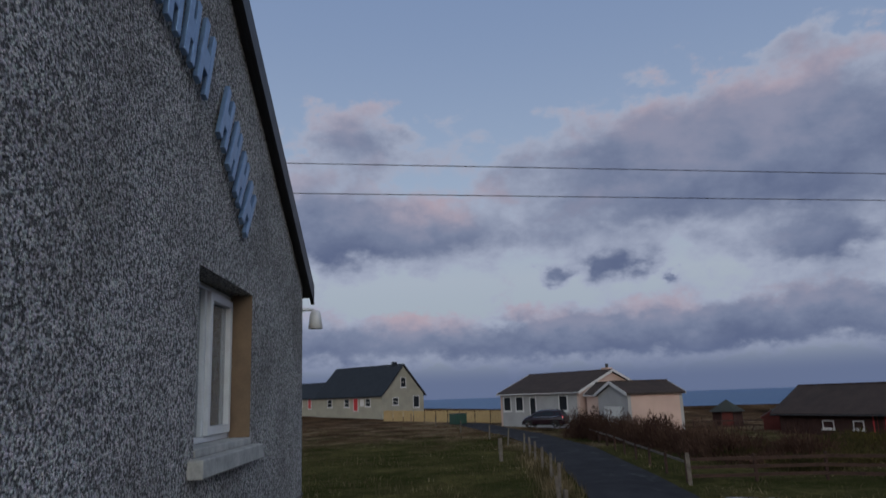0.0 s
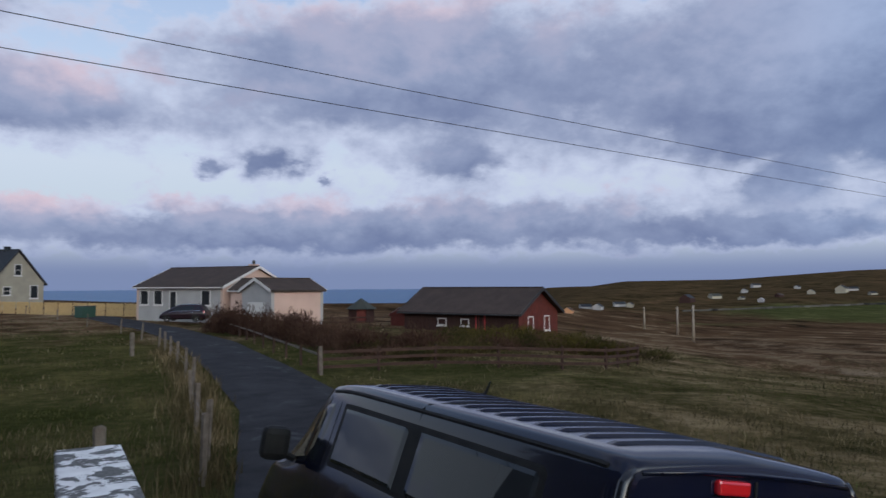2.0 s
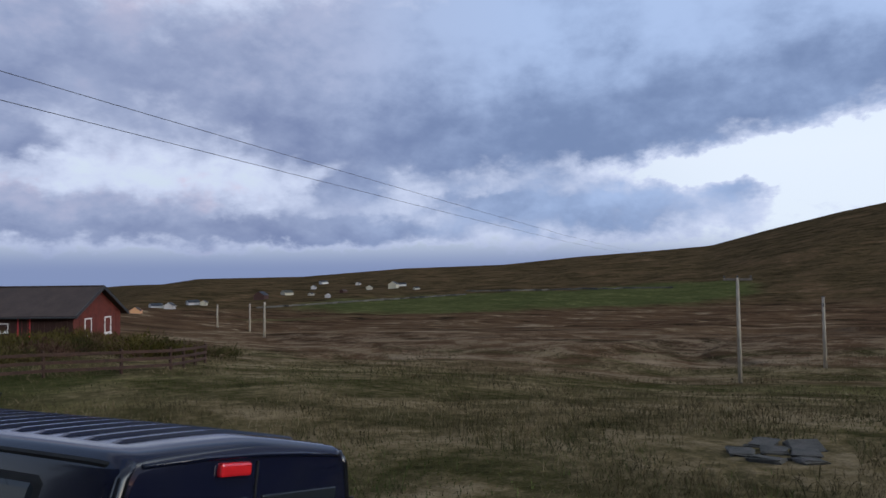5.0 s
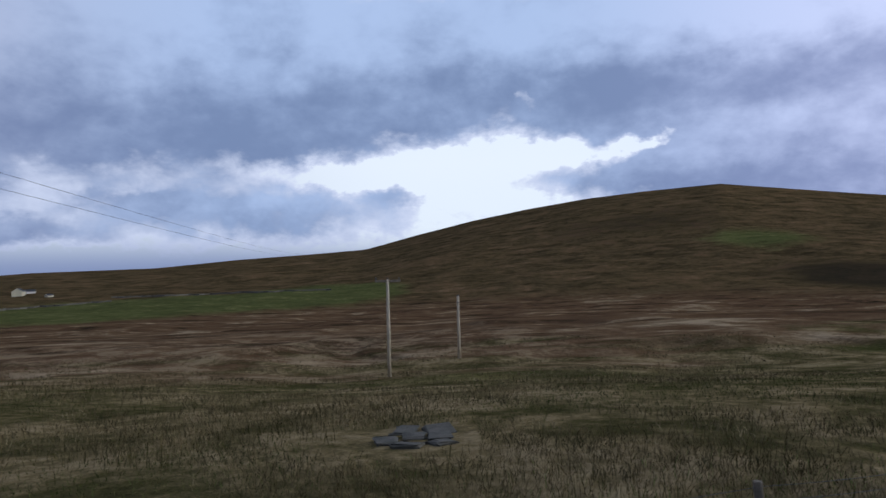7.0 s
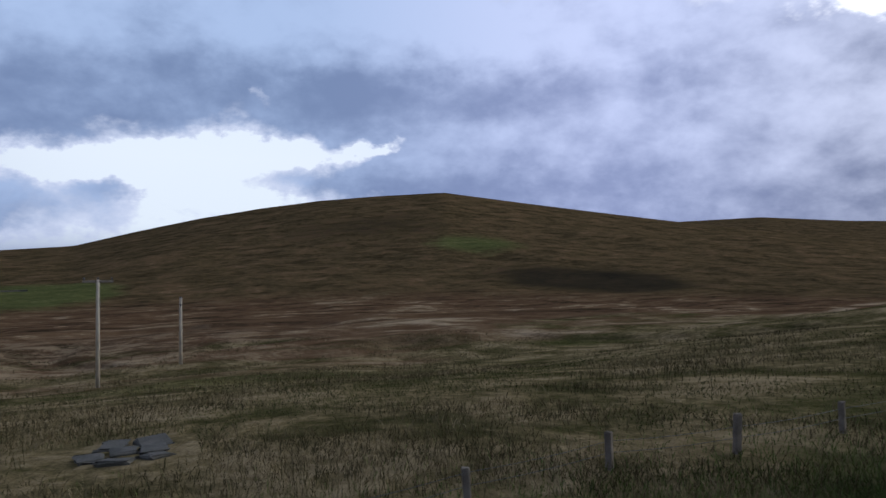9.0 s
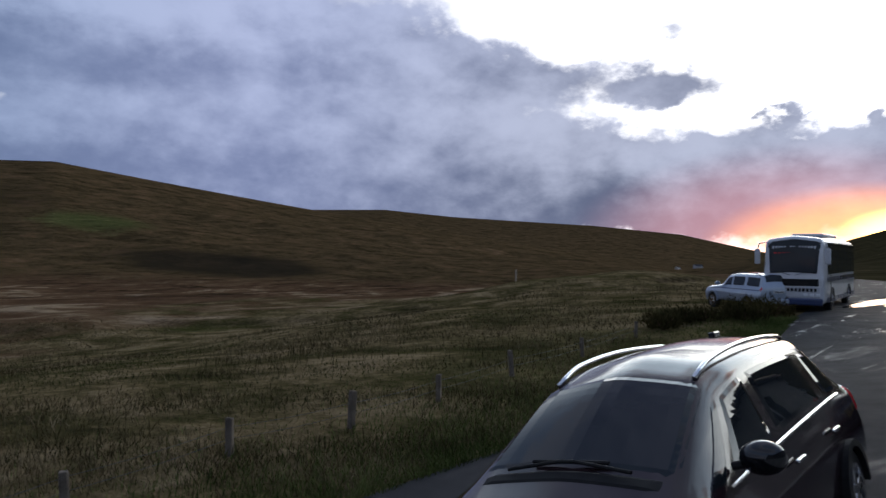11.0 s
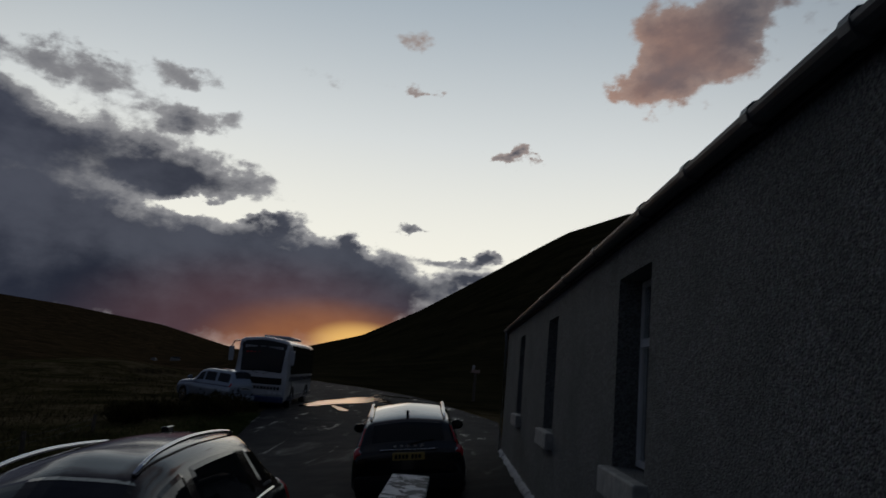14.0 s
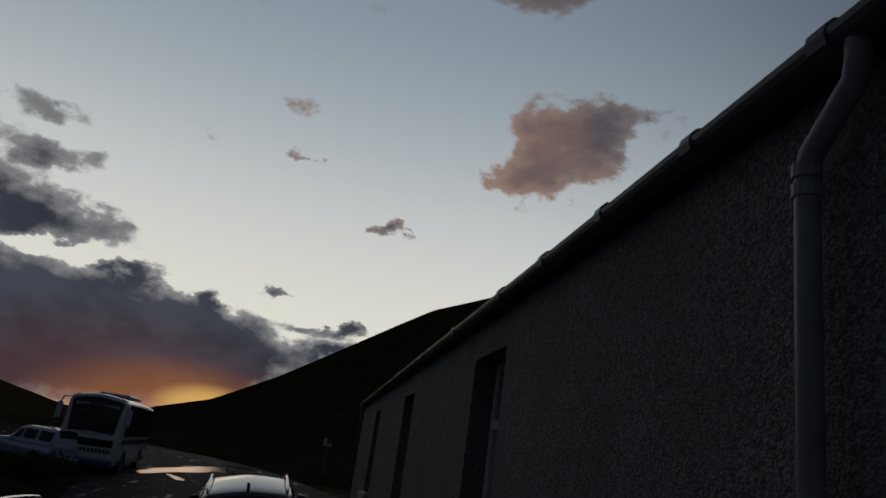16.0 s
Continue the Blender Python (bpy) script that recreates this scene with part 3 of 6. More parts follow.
M["glass"], t, b = material("window_glass", 0.03)
b.inputs["Base Color"].default_value = (0.75, 0.8, 0.8, 1)
b.inputs["Transmission Weight"].default_value = 0.85
M["blind"] = plain("cream_blind", (0.62, 0.55, 0.38), (0.55, 0.48, 0.33), rough=0.8)
M["brown_reveal"] = plain("ochre_reveal_paint", (0.22, 0.145, 0.085), (0.15, 0.10, 0.06), rough=0.8, bumps=0.4)
M["sill"] = plain("weathered_white_sill", (0.47, 0.465, 0.43), (0.27, 0.27, 0.25), rough=0.7, scale=9, bumps=0.3)
M["sign"] = plain("brushed_blue_metal", (0.22, 0.33, 0.48), (0.16, 0.25, 0.38), rough=0.4, metal=0.5, scale=14, bumps=0.05)
M["gutter"] = plain("grey_plastic_gutter", (0.10, 0.105, 0.11), rough=0.45, bumps=0.05)
M["pipe"] = plain("pale_grey_downpipe", (0.30, 0.31, 0.32), (0.22, 0.23, 0.24), rough=0.5, bumps=0.05)
M["dark_path"] = plain("dark_tarmac_path", (0.032, 0.032, 0.032), (0.018, 0.018, 0.018), rough=0.9, spec=0.2, scale=2, fine=60, bumps=0.4, dist=0.005)
M["interior"] = plain("dim_interior", (0.10, 0.095, 0.085), rough=0.9)

# whitewash that has flaked off grey concrete
M["peeling"], t, b = material("peeling_whitewash", 0.8)
co = geo_co(t)
st = nd(t, "ShaderNodeMapping", {"Vector": co, "Scale": (1.0, 1.1, 1.0)}, vector_type="POINT").outputs[0]
pn = noise_tex(t, st, 6.0, 10, 0.64, 0.5)
worn = smooth(t, pn, 0.485, 0.505)
fine = noise_tex(t, co, 70, 4)
grey = ramp(t, fine, [(0.3, (0.055, 0.055, 0.056)), (0.7, (0.15, 0.148, 0.142))])
white = ramp(t, noise_tex(t, co, 12, 5), [(0.3, (0.62, 0.62, 0.62)), (0.7, (0.80, 0.80, 0.79))])
t.links.new(mixc(t, worn, grey, white), b.inputs["Base Color"])
bump(t, b, m_(t, "ADD", m_(t, "MULTIPLY", worn, 1.0), m_(t, "MULTIPLY", fine, 0.4)), 0.6, 0.004)

# plinth and sides: mostly whole paint
M["whitewash"], t, b = material("whitewash", 0.8)
co = geo_co(t)
pn = noise_tex(t, co, 5, 8, 0.6)
worn = smooth(t, pn, 0.34, 0.40)
t.links.new(mixc(t, worn, (0.2, 0.2, 0.19, 1), ramp(t, noise_tex(t, co, 2.5, 5), [(0.3, (0.5, 0.5, 0.5)), (0.7, (0.72, 0.72, 0.71))])), b.inputs["Base Color"])
bump(t, b, noise_tex(t, co, 26, 5), 0.7, 0.02)


def wall_with_holes(y0, y1, top, holes, x0, x1, bottom):
    """A wall along y with openings (y0, y1, z0, z1) right through it; top is a height for each y."""
    ys = sorted({y0, y1, *[h[0] for h in holes], *[h[1] for h in holes], *([RIDGE_Y] if y0 < RIDGE_Y < y1 else [])})
    bm = bmesh.new()

    def column(a, b, z0a, z0b, z1a, z1b):
        v = [bm.verts.new(p) for p in ((x0, a, z0a), (x1, a, z0a), (x1, b, z0b), (x0, b, z0b), (x0, a, z1a), (x1, a, z1a), (x1, b, z1b), (x0, b, z1b))]
        for f in ((0, 1, 2, 3), (7, 6, 5, 4), (0, 4, 5, 1), (1, 5, 6, 2), (2, 6, 7, 3), (3, 7, 4, 0)):
            bm.faces.new([v[i] for i in f])

    for a, b in zip(ys, ys[1:]):
        hs = [h for h in holes if h[0] <= a and h[1] >= b]
        if hs:
            h = hs[0]
            column(a, b, bottom, bottom, h[2], h[2])
            column(a, b, h[3], h[3], top(a), top(b))
        else:
            column(a, b, bottom, bottom, top(a), top(b))
    bmesh.ops.remove_doubles(bm, verts=bm.verts, dist=0.0005)
    seen = {}
    for f in list(bm.faces):
        seen.setdefault(tuple(round(c, 3) for c in f.calc_center_median()), []).append(f)
    bmesh.ops.delete(bm, geom=[f for fs in seen.values() if len(fs) > 1 for f in fs], context="FACES_ONLY")
    bmesh.ops.recalc_face_normals(bm, faces=bm.faces)
    return bm


def gable_top(y):
    return EAVE - 0.02 + (RIDGE_Z - EAVE) * (1 - abs(y - RIDGE_Y) / (GABLE_N - RIDGE_Y))


building = empty("building", pose(0, 0, 0), "pebble-dashed building with a gabled front and a long low wing", "building")
G_WIN = (4.80, 6.16, 2.60, 3.75)
WINGS = [(-6.26, -5.26), (-10.79, -9.83), (-15.15, -14.19)]
part("gable_wall", wall_with_holes(GABLE_S, GABLE_N, gable_top, [G_WIN], WX - 0.42, WX, -0.6), M["harl"], building, "grey pebble-dashed gable wall")
part("wing_wall", wall_with_holes(WING_S, GABLE_S - 0.003, lambda y: EAVE - 0.02, [(a, c, 2.30, 3.85) for a, c in WINGS], WX - 0.42, WX - 0.002, 0.3), M["harl_wing"], building, "white pebble-dashed long wall, coloured dark for its shade")
part("end_wall", block(WX - 7.0, WX - 0.425, GABLE_N - 0.4, GABLE_N - 0.004, -0.6, EAVE - 0.02), M["harl"], building)
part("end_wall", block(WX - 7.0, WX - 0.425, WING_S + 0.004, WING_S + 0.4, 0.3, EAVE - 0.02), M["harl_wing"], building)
part("back_wall", block(WX - 7.4, WX - 7.0, WING_S, GABLE_N, -0.6, EAVE - 0.02), M["harl"], building)
# roofs with their verges
slope = (RIDGE_Z - EAVE) / (GABLE_N - RIDGE_Y)
ov = 0.28
rn = [(RIDGE_Y, RIDGE_Z + 0.03), (GABLE_N + ov, EAVE + 0.03 - slope * ov), (GABLE_N + ov, EAVE + 0.15 - slope * ov), (RIDGE_Y, RIDGE_Z + 0.17)]
part("roof_slope", prism(rn, "x", WX - 7.4, WX + 0.05), M["roof_dark"], building)
rs = [(RIDGE_Y - (p[0] - RIDGE_Y) * (0.955 if p[0] > 5 else 1), p[1]) for p in rn]
part("roof_slope", prism(rs, "x", WX - 7.4, WX + 0.05), M["roof_dark"], building)
for sgn, ov_ in ((1, ov), (-1, -0.02)):
    v = [(RIDGE_Y, RIDGE_Z + 0.19), (RIDGE_Y + sgn * (GABLE_N - RIDGE_Y + ov_), EAVE + 0.17 - slope * ov_), (RIDGE_Y + sgn * (GABLE_N - RIDGE_Y + ov_), EAVE - 0.05 - slope * ov_), (RIDGE_Y, RIDGE_Z - 0.03)]
    part("verge_board", prism(v, "x", WX + 0.052, WX + 0.09), M["black_paint"], building)
wr = [(WX + 0.03, EAVE - 0.015), (WX + 0.03, EAVE + 0.06), (WX - 3.7, EAVE + 2.5), (WX - 7.5, EAVE + 0.13), (WX - 7.5, EAVE + 0.03), (WX - 3.7, EAVE + 2.38)]
part("wing_roof", prism(wr, "y", WING_S - 0.12, GABLE_S - 0.06), M["roof_dark"], building)
part("soffit", block(WX + 0.004, WX + 0.03, WING_S - 0.1, -1.32, EAVE - 0.07, EAVE - 0.02), M["black_paint"], building)

# eaves gutter: a half-round channel with unions, and the pipe that drains it
GX0, GZ0 = WX + 0.072, EAVE + 0.01
bm = bmesh.new()
n = 9
ring = []
for y in (WING_S - 0.14, -1.30):
    outer = [bm.verts.new((GX0 + 0.062 * math.cos(math.pi + math.pi * k / n), y, GZ0 + 0.062 * math.sin(math.pi + math.pi * k / n))) for k in range(n + 1)]
    inner = [bm.verts.new((GX0 + 0.055 * math.cos(2 * math.pi - math.pi * k / n), y, GZ0 + 0.055 * math.sin(2 * math.pi - math.pi * k / n))) for k in range(n + 1)]
    ring.append(outer + inner)
    bm.faces.new(outer + inner)
for k in range(len(ring[0])):
    bm.faces.new((ring[0][k], ring[0][(k + 1) % len(ring[0])], ring[1][(k + 1) % len(ring[0])], ring[1][k]))
bmesh.ops.recalc_face_normals(bm, faces=bm.faces)
gutter = part("gutter", bm, M["gutter"], building, "dark half-round gutter")
for y in (-1.72, -2.45, -3.3, -4.2, -5.2, -6.9, -8.8, -11, -14, -17.5):
    u = tube([(GX0, y - 0.04, GZ0 - 0.012), (GX0, y + 0.04, GZ0 - 0.012)], 0.067, 12)
    part("gutter_union", u, M["gutter"], gutter)
pipe_y = -1.86
pipe = part("downpipe", tube([(WX + 0.06, pipe_y, 0.9), (WX + 0.06, pipe_y, 3.84), (WX + 0.06, pipe_y + 0.02, 3.91), (GX0 - 0.01, pipe_y + 0.20, 4.05), (GX0, pipe_y + 0.23, 4.10), (GX0, pipe_y + 0.23, 4.22)], 0.036, 14), M["pipe"], building, "pale grey downpipe with a swan neck", True)
for z in (3.86, 3.80, 2.4, 1.3):
    part("pipe_collar", tube([(WX + 0.06, pipe_y, z - 0.02), (WX + 0.06, pipe_y, z + 0.02)], 0.043, 14), M["pipe"], pipe)
pipe2 = part("downpipe", tube([(WX + 0.06, WING_S + 0.12, 1.0), (WX + 0.06, WING_S + 0.12, 3.95), (GX0, WING_S + 0.1, 4.2)], 0.034, 10), M["pipe"], building, "", True)

# rough whitewashed plinth along the wing
bm = bmesh.new()
rows_p = []
ys = np.arange(WING_S - 0.02, -3.3, 0.12)
for y in ys:
    k = noise.noise(Vector((y * 1.7, 3, 0)))
    k2 = noise.noise(Vector((y * 4.1, 9, 0)))
    out, up_ = 0.09 + 0.035 * k + 0.015 * k2, 1.24 + 0.05 * k2
    rows_p.append([bm.verts.new(p) for p in ((WX + 0.001, y, 0.5), (WX + out + 0.02, y, 0.5), (WX + out, y, up_ - 0.05), (WX + out * 0.6, y, up_), (WX + 0.001, y, up_ + 0.02))])
for a, b_ in zip(rows_p, rows_p[1:]):
    for k in range(4):
        bm.faces.new((a[k], a[k + 1], b_[k + 1], b_[k]))
bm.faces.new(rows_p[0])
bm.faces.new(list(reversed(rows_p[-1])))
bmesh.ops.recalc_face_normals(bm, faces=bm.faces)
part("plinth", bm, M["whitewash"], building, "lumpy whitewashed plinth")


def frame_bars(y0, y1, z0, z1, x0, x1, w):
    bm = bmesh.new()
    box(bm, x0, x1, y0, y0 + w, z0, z1, 0.006)
    box(bm, x0, x1, y1 - w, y1, z0, z1, 0.006)
    box(bm, x0, x1, y0 + w - 0.001, y1 - w + 0.001, z0, z0 + w, 0.006)
    box(bm, x0, x1, y0 + w - 0.001, y1 - w + 0.001, z1 - w, z1, 0.006)
    return bm


# gable window: fixed light to the south, a narrow sash to the north, ochre reveal
gw = empty("window_1", pose(0, 0, 0), "white two-light window in an ochre-painted reveal", "window", kind="structure")
gx = WX - 0.17
y0, y1, z0, z1 = G_WIN
part("window_frame", frame_bars(y0 + 0.01, y1 - 0.01, z0 + 0.05, z1 - 0.01, gx - 0.06, gx, 0.04), M["upvc"], gw)
part("mullion", block(gx - 0.06, gx + 0.002, y0 + 0.68, y0 + 0.73, z0 + 0.09, z1 - 0.05, bevel=0.006), M["upvc"], gw)
part("sash", frame_bars(y0 + 0.732, y1 - 0.055, z0 + 0.095, z1 - 0.055, gx - 0.045, gx + 0.03, 0.06), M["upvc"], gw)
part("pane", block(gx - 0.036, gx - 0.028, y0 + 0.05, y0 + 0.68, z0 + 0.09, z1 - 0.05), M["glass"], gw)
part("pane", block(gx - 0.016, gx - 0.008, y0 + 0.79, y1 - 0.115, z0 + 0.155, z1 - 0.115), M["glass"], gw)
part("reveal", block(WX - 0.16, WX - 0.003, y1 - 0.012, y1 + 0.002, z0 + 0.02, z1 - 0.002), M["brown_reveal"], gw, "ochre painted reveal")
part("blind", block(gx - 0.16, gx - 0.15, y0 + 0.60, y1 - 0.02, z0 + 0.05, z1 - 0.02), M["blind"], gw, "cream blind")
part("inner_sill", block(gx, WX + 0.012, y0 - 0.0, y1 - 0.013, z0 - 0.002, z0 + 0.05, bevel=0.008), M["sill"], gw)
part("window_sill", block(WX - 0.10, WX + 0.09, y0 - 0.1, y1 + 0.07, z0 - 0.115, z0 - 0.002, bevel=0.012), M["sill"], gw, "chunky weathered white sill")
# room behind the windows, so that the glass looks into a dim space
part("room", block(WX - 3.0, WX - 2.9, 3.0, 7.5, 1.3, 4.1), M["interior"], gw)

for i, (a, c) in enumerate(WINGS):
    w = empty("window_%d" % (i + 2), pose(0, 0, 0), "white sash window set deep in the long wall", "window", kind="structure")
    fx = WX - 0.19
    part("window_frame", frame_bars(a + 0.01, c - 0.01, 2.32, 3.84, fx - 0.06, fx, 0.05), M["upvc"], w)
    part("meeting_rail", block(fx - 0.05, fx + 0.01, a + 0.05, c - 0.05, 3.28, 3.35, bevel=0.006), M["upvc"], w)
    part("pane", block(fx - 0.032, fx - 0.026, a + 0.06, c - 0.06, 2.37, 3.28), M["glass"], w)
    part("pane", block(fx - 0.024, fx - 0.018, a + 0.06, c - 0.06, 3.35, 3.79), M["glass"], w)
    part("window_sill", block(WX - 0.14, WX + 0.10, a - 0.09, c + 0.09, 2.08, 2.298, bevel=0.018), M["sill"], w, "thick whitewashed sill")
    part("room", block(WX - 2.2, WX - 2.1, a - 1.4, c + 1.4, 1.4, 4.1), M["interior"], w)

# sign: metal letters that follow an arc over the gable, unreadable at this angle
sign = empty("sign", pose(0, 0, 0), "arc of raised blue metal sign letters on the gable", "sign")
for y, z, tilt, wid, hgt in ((3.49, 5.0, -3, 0.2, 0.48), (3.77, 4.97, -6, 0.22, 0.48), (4.05, 4.93, -10, 0.2, 0.48), (4.31, 4.87, -14, 0.18, 0.48), (4.57, 4.80, -18, 0.22, 0.5),
                             (5.03, 4.62, -26, 0.20, 0.47), (5.25, 4.48, -30, 0.17, 0.47), (5.45, 4.34, -33, 0.17, 0.47), (5.65, 4.18, -37, 0.20, 0.47)):
    bm = bmesh.new()
    box(bm, 0.0, 0.035, -wid / 2, -wid / 2 + 0.07, 0, hgt, 0.006)
    box(bm, 0.0, 0.035, wid / 2 - 0.06, wid / 2, 0, hgt, 0.006)
    box(bm, 0.0, 0.033, -wid / 2 + 0.06, wid / 2 - 0.05, hgt * 0.3, hgt * 0.62, 0.006)
    o = part("letter", bm, M["sign"], sign)
    o.matrix_local = pose(WX + 0.02, y, z, tilt, 0, 0)

# outside lamp at the north corner
lamp = empty("wall_lamp", pose(WX + 0.02, 8.49, 3.88), "white outside lamp on a short bracket", "lamp")
part("bracket", tube([(-0.02, 0.0, 0.03), (0.03, 0.04, 0.04), (0.09, 0.08, 0.04), (0.11, 0.09, 0.0)], 0.018, 8), M["upvc"], lamp)
bm = tube([(0.11, 0.09, 0.03), (0.11, 0.09, 0.0), (0.11, 0.09, -0.03), (0.11, 0.09, -0.17), (0.11, 0.09, -0.175)], [0.045, 0.058, 0.064, 0.082, 0.07], 18)
part("shade", bm, M["upvc"], lamp, "", True)
cable = part("cable", tube([(WX + 0.012, 7.5, 1.68), (WX + 0.012, 7.8, 1.76), (WX + 0.012, 8.1, 1.86), (WX + 0.012, 8.46, 1.95)], 0.008, 6), M["black_paint"], building)

# entrance landing with its parapet
landing = empty("entrance_landing", pose(0, 0, 0), "concrete landing in front of the door with a painted parapet", "landing")
part("slab", block(WX + 0.002, 0.14, -5.4, 4.9, -0.6, 1.3, bevel=0.01), M["concrete"], landing)
part("parapet", prism([(0.16, -6.8), (0.45, -6.8), (0.44, 4.9), (0.16, 4.9)], "z", -0.6, 1.93), M["whitewash"], landing, "painted rendered parapet")
bm = bmesh.new()
box(bm, 0.13, 0.47, -6.9, 5.0, 1.934, 2.0, 0.012)
part("coping", bm, M["peeling"], landing, "concrete coping with peeling white paint")
# footpath between the landing and the wing
pave = link("pavement", block(WX + 0.002, -0.25, WING_S - 3, -5.405, 0.4, 1.0, bevel=0.02), M["dark_path"])
tagged(pave, "dark concrete footpath along the wall", "pavement", kind="structure")
# ---------------------------------------------------------------- vehicles
def paint(name, c, rough=0.25, metal=0.0, coat=1.0):
    mat, t, b = material(name, rough, metal, 0.5 if sum(c) > 0.1 else 0.2)
    co = obj_co(t)
    dirt = noise_tex(t, co, 3.0, 6, 0.6)
    b.inputs["Coat Weight"].default_value = coat
    b.inputs["Coat Roughness"].default_value = 0.06
    t.links.new(ramp(t, dirt, [(0.35, c), (0.8, tuple(v * 0.85 + 0.004 for v in c))]), b.inputs["Base Color"])
    t.links.new(m_(t, "MULTIPLY_ADD", dirt, 0.14, rough - 0.06), b.inputs["Roughness"])
    return mat


M["paint_black"] = paint("black_paintwork", (0.004, 0.0045, 0.006), 0.12, 0.0, 0.6)
M["paint_navy"] = paint("blue_black_paintwork", (0.003, 0.0045, 0.014), 0.12, 0.0, 0.25)
M["paint_plum"] = paint("dark_plum_paintwork", (0.016, 0.008, 0.011), 0.13, 0.0, 0.35)
M["paint_silver"] = paint("pale_blue_silver_paintwork", (0.27, 0.32, 0.40), 0.3, 0.4)
M["paint_white"] = paint("white_coach_paint", (0.44, 0.45, 0.48), 0.3)
M["paint_blue"] = paint("dark_blue_coach_paint", (0.016, 0.032, 0.10), 0.3)
M["car_glass"], t, b = material("tinted_car_glass", 0.02, 0.0, 0.22)
b.inputs["Base Color"].default_value = (0.012, 0.015, 0.018, 1)
b.inputs["IOR"].default_value = 1.55
b.inputs["Transmission Weight"].default_value = 0.0
M["chrome"] = plain("satin_silver_trim", (0.75, 0.75, 0.76), (0.66, 0.66, 0.67), rough=0.22, metal=1.0, bumps=0.0)
M["rubber"] = plain("black_rubber", (0.010, 0.010, 0.011), (0.016, 0.016, 0.015), rough=0.7, spec=0.15)
M["red_lens"], t, b = material("red_lamp_lens", 0.15)
b.inputs["Base Color"].default_value = (0.46, 0.010, 0.014, 1)
b.inputs["Coat Weight"].default_value = 1.0
M["clear_lens"], t, b = material("clear_lamp_lens", 0.1)
b.inputs["Base Color"].default_value = (0.6, 0.62, 0.65, 1)
b.inputs["Coat Weight"].default_value = 1.0
M["plate_yellow"] = plain("yellow_plate", (0.46, 0.32, 0.09), (0.40, 0.28, 0.08), rough=0.4, bumps=0.02)
M["plate_white"] = plain("white_plate", (0.6, 0.6, 0.6), rough=0.4, bumps=0.02)
M["amber"] = plain("amber_lens", (0.7, 0.25, 0.03), rough=0.2, bumps=0.0)


def hermite(vals, s):
    """Smooth interpolation between stations without overshoot."""
    n = len(vals)
    i = int(min(max(math.floor(s), 0), n - 2))
    f = s - i

    def slope_(k):
        if k <= 0 or k >= n - 1:
            return 0.0 * vals[0] + (vals[min(k + 1, n - 1)] - vals[max(k - 1, 0)])
        a, b = vals[k] - vals[k - 1], vals[k + 1] - vals[k]
        return np.where(a * b <= 0, 0.0, 2 * a * b / np.where(np.abs(a + b) < 1e-9, 1e-9, a + b))

    m0, m1 = slope_(i), slope_(i + 1)
    f2, f3 = f * f, f * f * f
    return (2 * f3 - 3 * f2 + 1) * vals[i] + (f3 - 2 * f2 + f) * m0 + (-2 * f3 + 3 * f2) * vals[i + 1] + (f3 - f2) * m1


